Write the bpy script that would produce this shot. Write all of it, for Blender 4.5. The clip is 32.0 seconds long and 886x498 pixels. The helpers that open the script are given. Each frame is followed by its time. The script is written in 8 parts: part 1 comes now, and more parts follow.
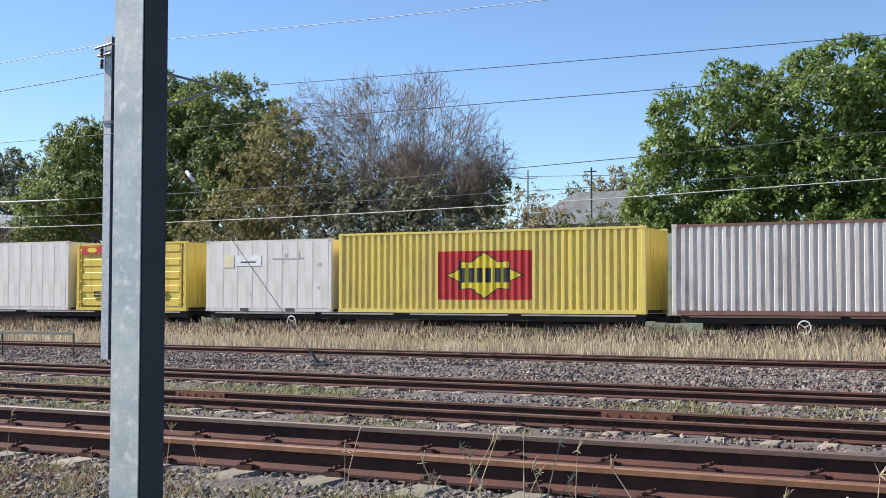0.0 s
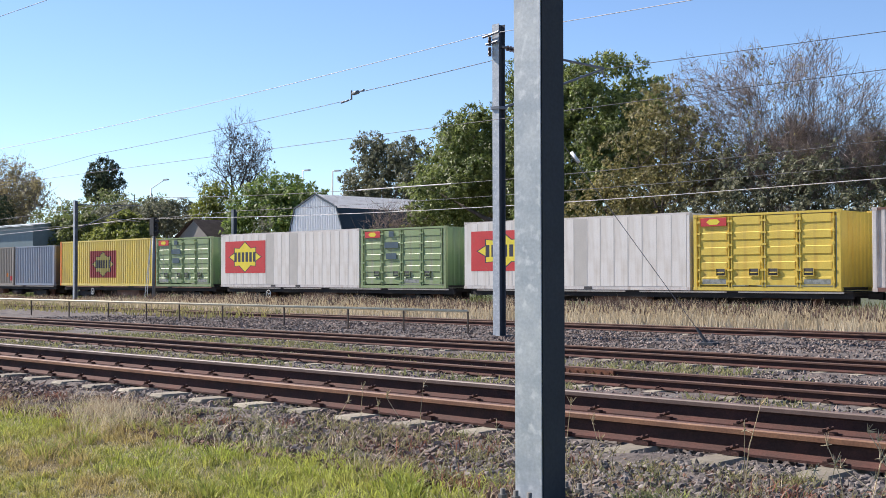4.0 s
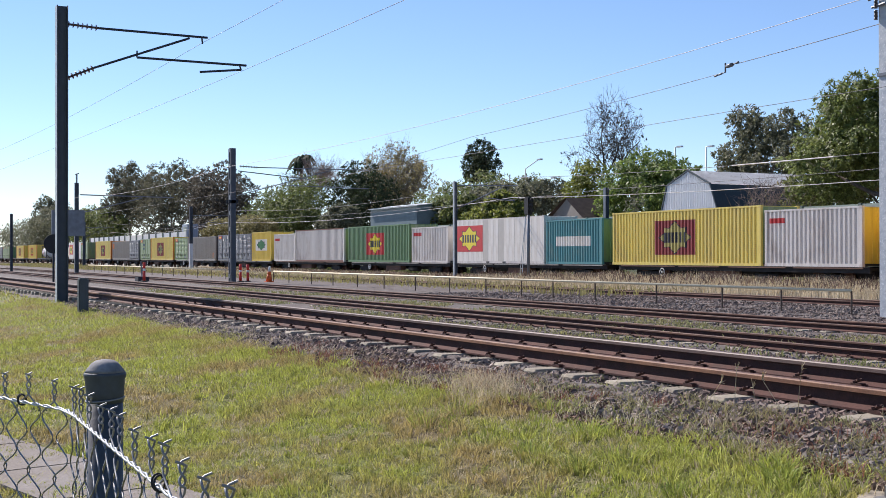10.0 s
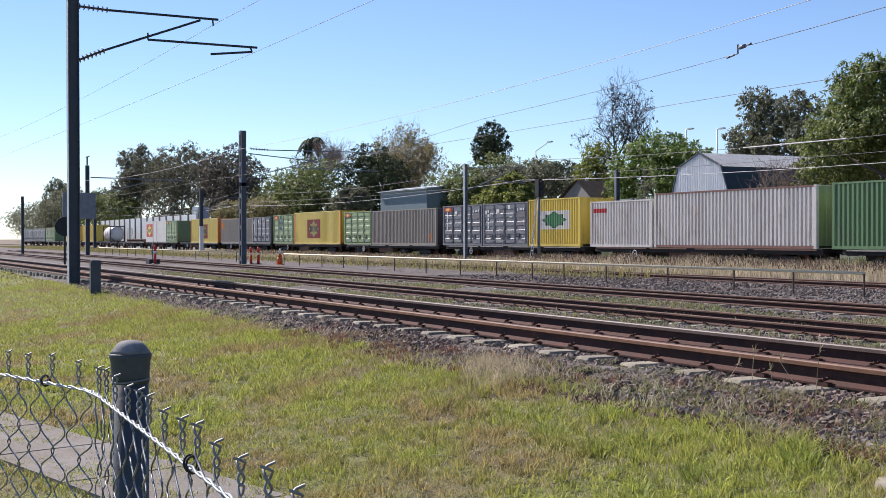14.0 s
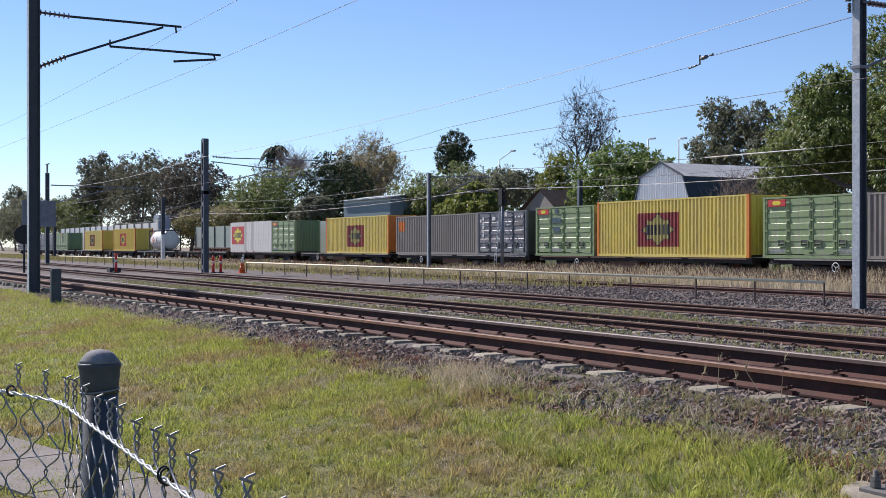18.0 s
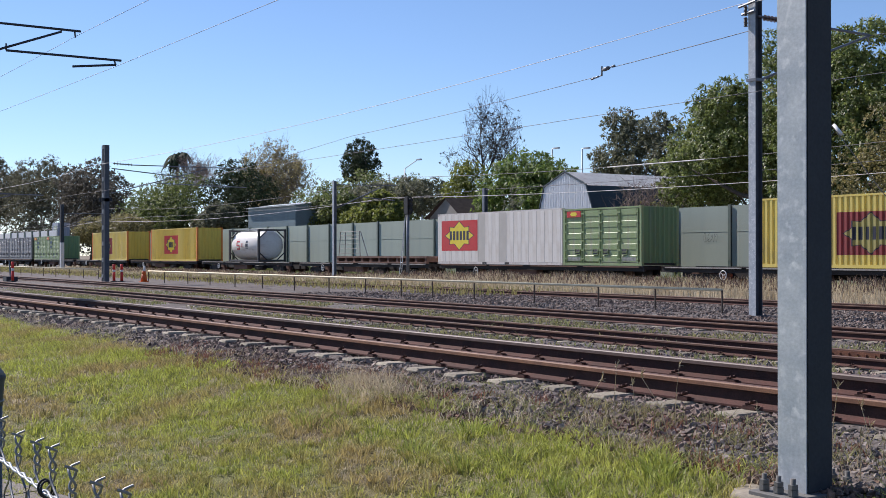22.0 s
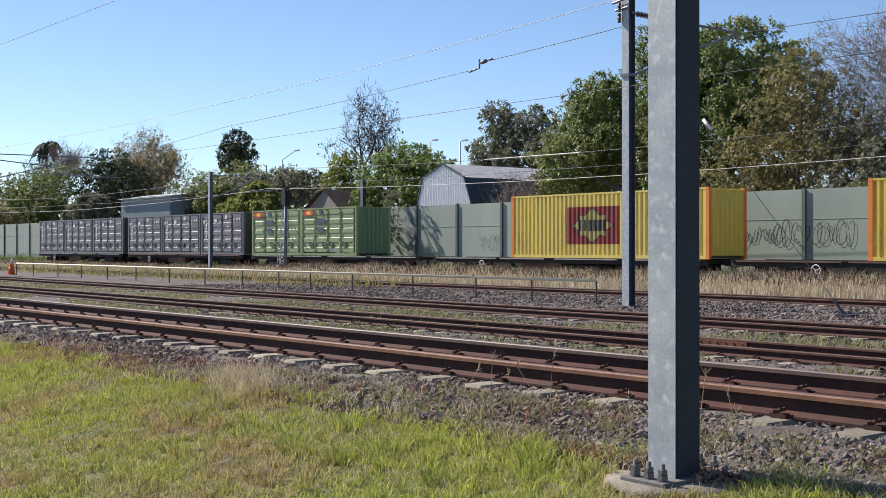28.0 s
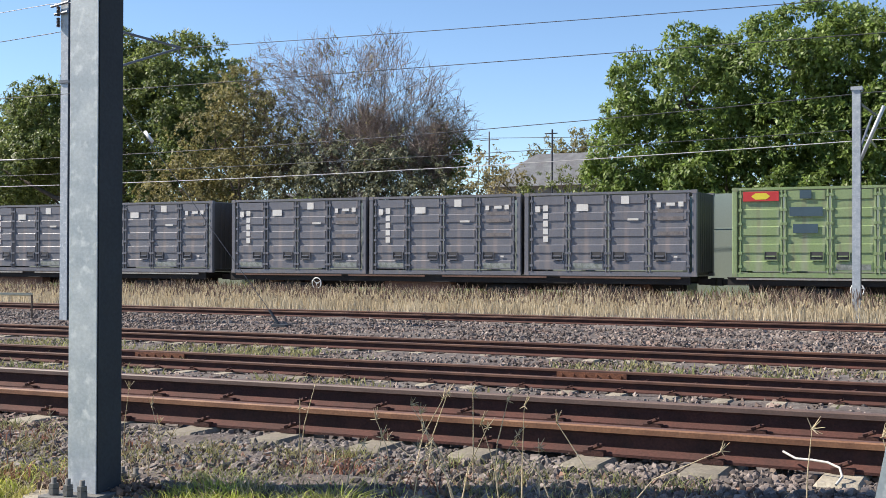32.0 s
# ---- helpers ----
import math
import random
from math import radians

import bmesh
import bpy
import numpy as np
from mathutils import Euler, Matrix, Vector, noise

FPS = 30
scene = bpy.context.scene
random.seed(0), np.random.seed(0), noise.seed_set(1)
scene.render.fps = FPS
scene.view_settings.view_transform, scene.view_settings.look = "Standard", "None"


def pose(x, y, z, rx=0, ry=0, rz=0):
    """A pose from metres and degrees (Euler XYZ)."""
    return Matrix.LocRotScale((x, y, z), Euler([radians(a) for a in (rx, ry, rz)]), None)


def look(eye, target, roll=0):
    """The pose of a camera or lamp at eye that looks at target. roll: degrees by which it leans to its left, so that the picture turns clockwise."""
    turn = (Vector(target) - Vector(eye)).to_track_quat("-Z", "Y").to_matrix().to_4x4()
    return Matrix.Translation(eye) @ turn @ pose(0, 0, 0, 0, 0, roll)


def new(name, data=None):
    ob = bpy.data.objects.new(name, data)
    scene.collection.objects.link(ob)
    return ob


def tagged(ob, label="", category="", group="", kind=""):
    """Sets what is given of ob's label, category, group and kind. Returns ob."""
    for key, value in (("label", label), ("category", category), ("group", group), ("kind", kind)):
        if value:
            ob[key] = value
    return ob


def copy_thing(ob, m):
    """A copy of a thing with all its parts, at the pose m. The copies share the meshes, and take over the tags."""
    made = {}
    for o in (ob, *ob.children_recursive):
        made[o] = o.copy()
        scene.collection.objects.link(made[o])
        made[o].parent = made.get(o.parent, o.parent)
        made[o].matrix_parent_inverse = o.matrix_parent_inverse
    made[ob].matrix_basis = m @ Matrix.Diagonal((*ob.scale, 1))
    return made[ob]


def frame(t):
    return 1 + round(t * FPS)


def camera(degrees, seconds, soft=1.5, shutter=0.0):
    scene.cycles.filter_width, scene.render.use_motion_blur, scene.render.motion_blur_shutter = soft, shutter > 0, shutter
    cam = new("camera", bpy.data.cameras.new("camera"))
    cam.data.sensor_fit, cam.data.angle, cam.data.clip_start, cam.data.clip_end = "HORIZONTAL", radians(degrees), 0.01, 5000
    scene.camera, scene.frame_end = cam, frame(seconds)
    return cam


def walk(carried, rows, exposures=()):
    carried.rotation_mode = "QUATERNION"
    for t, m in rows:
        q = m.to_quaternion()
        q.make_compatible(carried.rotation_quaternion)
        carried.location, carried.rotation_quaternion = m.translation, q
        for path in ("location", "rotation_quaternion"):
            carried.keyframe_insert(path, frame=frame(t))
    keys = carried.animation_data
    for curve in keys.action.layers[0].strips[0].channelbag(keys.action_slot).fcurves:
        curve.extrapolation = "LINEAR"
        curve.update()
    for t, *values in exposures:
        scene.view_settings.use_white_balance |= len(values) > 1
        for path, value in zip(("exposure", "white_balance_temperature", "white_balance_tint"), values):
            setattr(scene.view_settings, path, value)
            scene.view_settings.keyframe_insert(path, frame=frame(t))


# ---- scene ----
cam = camera(40.1, 32.0, soft=0.8)
EXPOSURES = [(0, 0.84, 6350, 11), (3, 0.80, 6450, 13), (6, 0.74, 6450, 17), (8, 0.72, 6400, 17), (10, 0.56, 6350, 17), (13, 0.52, 6350, 17), (17, 0.40, 6250, 17), (20, 0.34, 6200, 17), (24, 0.36, 6250, 17), (28, 0.52, 6550, 14), (29, 0.58, 6550, 14), (30, 0.76, 6600, 13), (32, 0.86, 6600, 11)]
PATH = [
    (0, (0.061, 0.180, 1.455), (-4.619, 9.007, 1.859), 0.08),
    (0.5, (0.067, 0.171, 1.451), (-5.001, 8.785, 1.781), 0.02),
    (1, (0.069, 0.163, 1.452), (-5.432, 8.510, 1.693), -0.02),
    (1.5, (0.068, 0.150, 1.451), (-5.722, 8.300, 1.680), -0.05),
    (2, (0.068, 0.129, 1.452), (-5.999, 8.075, 1.678), -0.01),
    (2.5, (0.060, 0.099, 1.458), (-6.271, 7.837, 1.685), -0.01),
    (3, (0.058, 0.079, 1.457), (-6.576, 7.560, 1.657), -0.15),
    (3.5, (0.067, 0.065, 1.455), (-6.870, 7.265, 1.669), -0.16),
    (5.5, (0.072, 0.032, 1.455), (-7.658, 6.375, 1.596), -0.07),
    (6, (0.075, 0.017, 1.451), (-7.861, 6.101, 1.525), -0.08),
    (6.5, (0.068, 0.020, 1.449), (-8.023, 5.897, 1.512), -0.03),
    (7, (0.053, 0.024, 1.447), (-8.236, 5.618, 1.507), -0.04),
    (7.5, (0.029, 0.053, 1.449), (-8.376, 5.470, 1.484), -0.04),
    (8, (0.004, 0.083, 1.452), (-8.536, 5.285, 1.530), -0.03),
    (8.5, (0.017, 0.087, 1.460), (-8.632, 5.106, 1.537), -0.02),
    (9, (0.024, 0.078, 1.458), (-8.750, 4.875, 1.534), -0.07),
    (9.5, (0.037, 0.083, 1.458), (-8.846, 4.679, 1.545), -0.16),
    (10, (0.049, 0.086, 1.453), (-8.884, 4.581, 1.505), -0.10),
    (10.5, (0.038, 0.085, 1.455), (-8.950, 4.468, 1.475), -0.02),
    (11, (0.038, 0.083, 1.453), (-8.953, 4.460, 1.460), -0.03),
    (11.5, (0.029, 0.076, 1.453), (-8.967, 4.443, 1.452), -0.02),
    (12, (0.026, 0.079, 1.451), (-8.938, 4.513, 1.445), -0.05),
    (12.5, (0.016, 0.074, 1.448), (-8.951, 4.501, 1.436), -0.06),
    (13, (0.007, 0.068, 1.448), (-8.953, 4.509, 1.406), -0.04),
    (13.5, (0.005, 0.061, 1.446), (-8.957, 4.496, 1.375), -0.07),
    (14, (0.005, 0.063, 1.447), (-8.964, 4.486, 1.356), -0.11),
    (14.5, (0.012, 0.081, 1.444), (-8.958, 4.502, 1.316), -0.09),
    (16.5, (0.012, 0.065, 1.446), (-8.978, 4.444, 1.334), 0.05),
    (17, (0.004, 0.056, 1.450), (-8.963, 4.483, 1.401), 0.07),
    (17.5, (-0.009, 0.056, 1.447), (-8.898, 4.636, 1.426), 0.02),
    (18, (-0.023, 0.049, 1.446), (-8.853, 4.743, 1.427), -0.02),
    (18.5, (-0.028, 0.060, 1.445), (-8.837, 4.793, 1.434), -0.11),
    (19, (-0.024, 0.073, 1.443), (-8.798, 4.872, 1.430), -0.08),
    (19.5, (-0.016, 0.076, 1.445), (-8.770, 4.908, 1.439), 0.01),
    (20, (-0.004, 0.073, 1.447), (-8.745, 4.929, 1.445), 0.04),
    (20.5, (-0.001, 0.073, 1.447), (-8.691, 5.021, 1.435), 0.05),
    (21, (0.003, 0.072, 1.447), (-8.623, 5.132, 1.439), -0.07),
    (21.5, (0.006, 0.073, 1.448), (-8.508, 5.319, 1.477), -0.09),
    (22, (0.017, 0.066, 1.450), (-8.424, 5.427, 1.499), -0.02),
    (22.5, (0.013, 0.054, 1.454), (-8.389, 5.472, 1.669), 0.15),
    (23, (0.021, 0.054, 1.452), (-8.380, 5.473, 1.691), 0.11),
    (23.5, (0.017, 0.052, 1.451), (-8.353, 5.519, 1.656), -0.01),
    (24, (0.019, 0.055, 1.452), (-8.345, 5.531, 1.655), 0.02),
    (24.5, (0.031, 0.064, 1.447), (-8.328, 5.550, 1.587), -0.07),
    (26.5, (0.018, 0.068, 1.442), (-8.107, 5.897, 1.515), 0.01),
    (27, (0.022, 0.071, 1.444), (-8.010, 6.028, 1.531), 0.02),
    (27.5, (0.025, 0.065, 1.446), (-7.872, 6.200, 1.512), 0.00),
    (28, (0.032, 0.063, 1.448), (-7.832, 6.240, 1.428), -0.04),
    (28.5, (0.049, 0.062, 1.451), (-7.720, 6.356, 1.364), -0.04),
    (29, (0.064, 0.053, 1.455), (-7.435, 6.669, 1.360), 0.01),
    (29.5, (0.073, 0.044, 1.455), (-7.273, 6.829, 1.402), 0.01),
    (30, (0.089, 0.041, 1.455), (-6.939, 7.155, 1.466), -0.00),
    (30.5, (0.112, 0.045, 1.453), (-6.414, 7.622, 1.511), 0.10),
    (31, (0.128, 0.058, 1.453), (-5.860, 8.066, 1.522), 0.24),
    (31.5, (0.142, 0.061, 1.454), (-5.421, 8.371, 1.521), 0.23),
    (32, (0.169, 0.073, 1.453), (-4.233, 9.052, 1.540), 0.17),
]
walk(cam, [(t, look(eye, target, roll)) for t, eye, target, roll in PATH], EXPOSURES)

# ---------------------------------------------------------------- world and sun
world = bpy.data.worlds.new("sky")
scene.world = world
world.use_nodes = True
wn = world.node_tree.nodes
sky = wn.new("ShaderNodeTexSky")
sky.sky_type, sky.sun_disc = "NISHITA", False
SUN_EL, SUN_DIR = radians(40), Vector((-0.9675, -0.2529, 0))
sky.sun_elevation, sky.sun_rotation = SUN_EL, math.atan2(SUN_DIR.x, SUN_DIR.y)
sky.air_density, sky.dust_density, sky.ozone_density = 0.85, 0.0, 4.5
world.node_tree.links.new(sky.outputs[0], wn["Background"].inputs[0])
wn["Background"].inputs[1].default_value = 0.098
sun = new("sun", bpy.data.lights.new("sun", "SUN"))
sun.data.energy, sun.data.angle, sun.data.color = 5.0, radians(0.5), (1.0, 0.93, 0.83)
sun.matrix_world = look((0, 0, 50), Vector((0, 0, 50)) - Vector((SUN_DIR.x * math.cos(SUN_EL), SUN_DIR.y * math.cos(SUN_EL), math.sin(SUN_EL))))

# ---------------------------------------------------------------- materials
def mat(name, col, rough=0.7, metal=0.0, var=0.25, scale=3.0, fine=40.0, bump=0.15, second=None, dirt=None, per_object=0.0, per_island=0.0, streak=False, trans=0.0, rust=None, ramp_at=(0.36, 0.66)):
    """Procedural surface: base colour, large stains, fine grain, bump."""
    m = bpy.data.materials.new(name)
    m.use_nodes = True
    nt, n = m.node_tree, m.node_tree.nodes
    bsdf = n["Principled BSDF"]
    bsdf.inputs["Roughness"].default_value = rough
    bsdf.inputs["Metallic"].default_value = metal
    tc = n.new("ShaderNodeTexCoord")
    mp = n.new("ShaderNodeMapping")
    nt.links.new(tc.outputs["Object"], mp.inputs[0])
    if streak:
        mp.inputs["Scale"].default_value = (1, 1, 0.12)
    big = n.new("ShaderNodeTexNoise")
    big.inputs["Scale"].default_value, big.inputs["Detail"].default_value = scale, 6
    small = n.new("ShaderNodeTexNoise")
    small.inputs["Scale"].default_value, small.inputs["Detail"].default_value = fine, 4
    nt.links.new(mp.outputs[0], big.inputs["Vector"])
    nt.links.new(tc.outputs["Object"], small.inputs["Vector"])
    ramp = n.new("ShaderNodeValToRGB")
    c2 = second or tuple(c * (1 - var) for c in col)
    ramp.color_ramp.elements[0].position, ramp.color_ramp.elements[1].position = ramp_at
    ramp.color_ramp.elements[0].color, ramp.color_ramp.elements[1].color = (*c2, 1), (*col, 1)
    nt.links.new(big.outputs[0], ramp.inputs[0])
    mul = n.new("ShaderNodeMix")
    mul.data_type, mul.blend_type = "RGBA", "MULTIPLY"
    mul.inputs["Factor"].default_value = 1.0
    gr = n.new("ShaderNodeMapRange")
    gr.inputs["From Min"].default_value, gr.inputs["From Max"].default_value = 0.3, 0.7
    gr.inputs["To Min"].default_value, gr.inputs["To Max"].default_value = 1 - var * 0.8, 1 + var * 0.35
    nt.links.new(small.outputs[0], gr.inputs["Value"])
    nt.links.new(ramp.outputs[0], mul.inputs["A"])
    nt.links.new(gr.outputs[0], mul.inputs["B"])
    out = mul.outputs["Result"]
    if dirt:
        dn = n.new("ShaderNodeTexNoise")
        dn.inputs["Scale"].default_value, dn.inputs["Detail"].default_value = scale * 2.7, 8
        nt.links.new(mp.outputs[0], dn.inputs["Vector"])
        dr = n.new("ShaderNodeMapRange")
        dr.inputs["From Min"].default_value, dr.inputs["From Max"].default_value = 0.56, 0.72
        nt.links.new(dn.outputs[0], dr.inputs["Value"])
        dm = n.new("ShaderNodeMix")
        dm.data_type = "RGBA"
        nt.links.new(dr.outputs[0], dm.inputs["Factor"])
        nt.links.new(out, dm.inputs["A"])
        dm.inputs["B"].default_value = (*dirt, 1)
        out = dm.outputs["Result"]
    if rust:
        rm = n.new("ShaderNodeMapping")
        rm.inputs["Scale"].default_value = (1, 1, 0.07)
        nt.links.new(tc.outputs["Object"], rm.inputs[0])
        rn = n.new("ShaderNodeTexNoise")
        rn.inputs["Scale"].default_value, rn.inputs["Detail"].default_value = 5.0, 5
        nt.links.new(rm.outputs[0], rn.inputs["Vector"])
        spots = n.new("ShaderNodeTexNoise")
        spots.inputs["Scale"].default_value, spots.inputs["Detail"].default_value = 1.1, 7
        nt.links.new(tc.outputs["Object"], spots.inputs["Vector"])
        both = n.new("ShaderNodeMath")
        both.operation = "ADD"
        nt.links.new(rn.outputs[0], both.inputs[0])
        nt.links.new(spots.outputs[0], both.inputs[1])
        rr = n.new("ShaderNodeMapRange")
        rr.inputs["From Min"].default_value, rr.inputs["From Max"].default_value, rr.inputs["To Max"].default_value = 1.05, 1.35, 0.6
        nt.links.new(both.outputs[0], rr.inputs["Value"])
        rx = n.new("ShaderNodeMix")
        rx.data_type = "RGBA"
        nt.links.new(rr.outputs[0], rx.inputs["Factor"])
        nt.links.new(out, rx.inputs["A"])
        rx.inputs["B"].default_value = (*rust, 1)
        out = rx.outputs["Result"]
    if per_object or per_island:
        src = n.new("ShaderNodeObjectInfo") if per_object else n.new("ShaderNodeNewGeometry")
        amount = per_object or per_island
        pr = n.new("ShaderNodeMapRange")
        pr.inputs["To Min"].default_value, pr.inputs["To Max"].default_value = 1 - amount, 1 + amount
        nt.links.new(src.outputs["Random" if per_object else "Random Per Island"], pr.inputs["Value"])
        pm = n.new("ShaderNodeMix")
        pm.data_type, pm.blend_type = "RGBA", "MULTIPLY"
        pm.inputs["Factor"].default_value = 1.0
        nt.links.new(out, pm.inputs["A"])
        nt.links.new(pr.outputs[0], pm.inputs["B"])
        out = pm.outputs["Result"]
    nt.links.new(out, bsdf.inputs["Base Color"])
    if bump:
        bp = n.new("ShaderNodeBump")
        bp.inputs["Strength"].default_value, bp.inputs["Distance"].default_value = bump, 0.02
        nt.links.new(small.outputs[0], bp.inputs["Height"])
        nt.links.new(bp.outputs[0], bsdf.inputs["Normal"])
    if trans:
        tr = n.new("ShaderNodeBsdfTranslucent")
        nt.links.new(out, tr.inputs["Color"])
        mx = n.new("ShaderNodeMixShader")
        mx.inputs[0].default_value = trans
        nt.links.new(bsdf.outputs[0], mx.inputs[1])
        nt.links.new(tr.outputs[0], mx.inputs[2])
        nt.links.new(mx.outputs[0], n["Material Output"].inputs["Surface"])
    return m


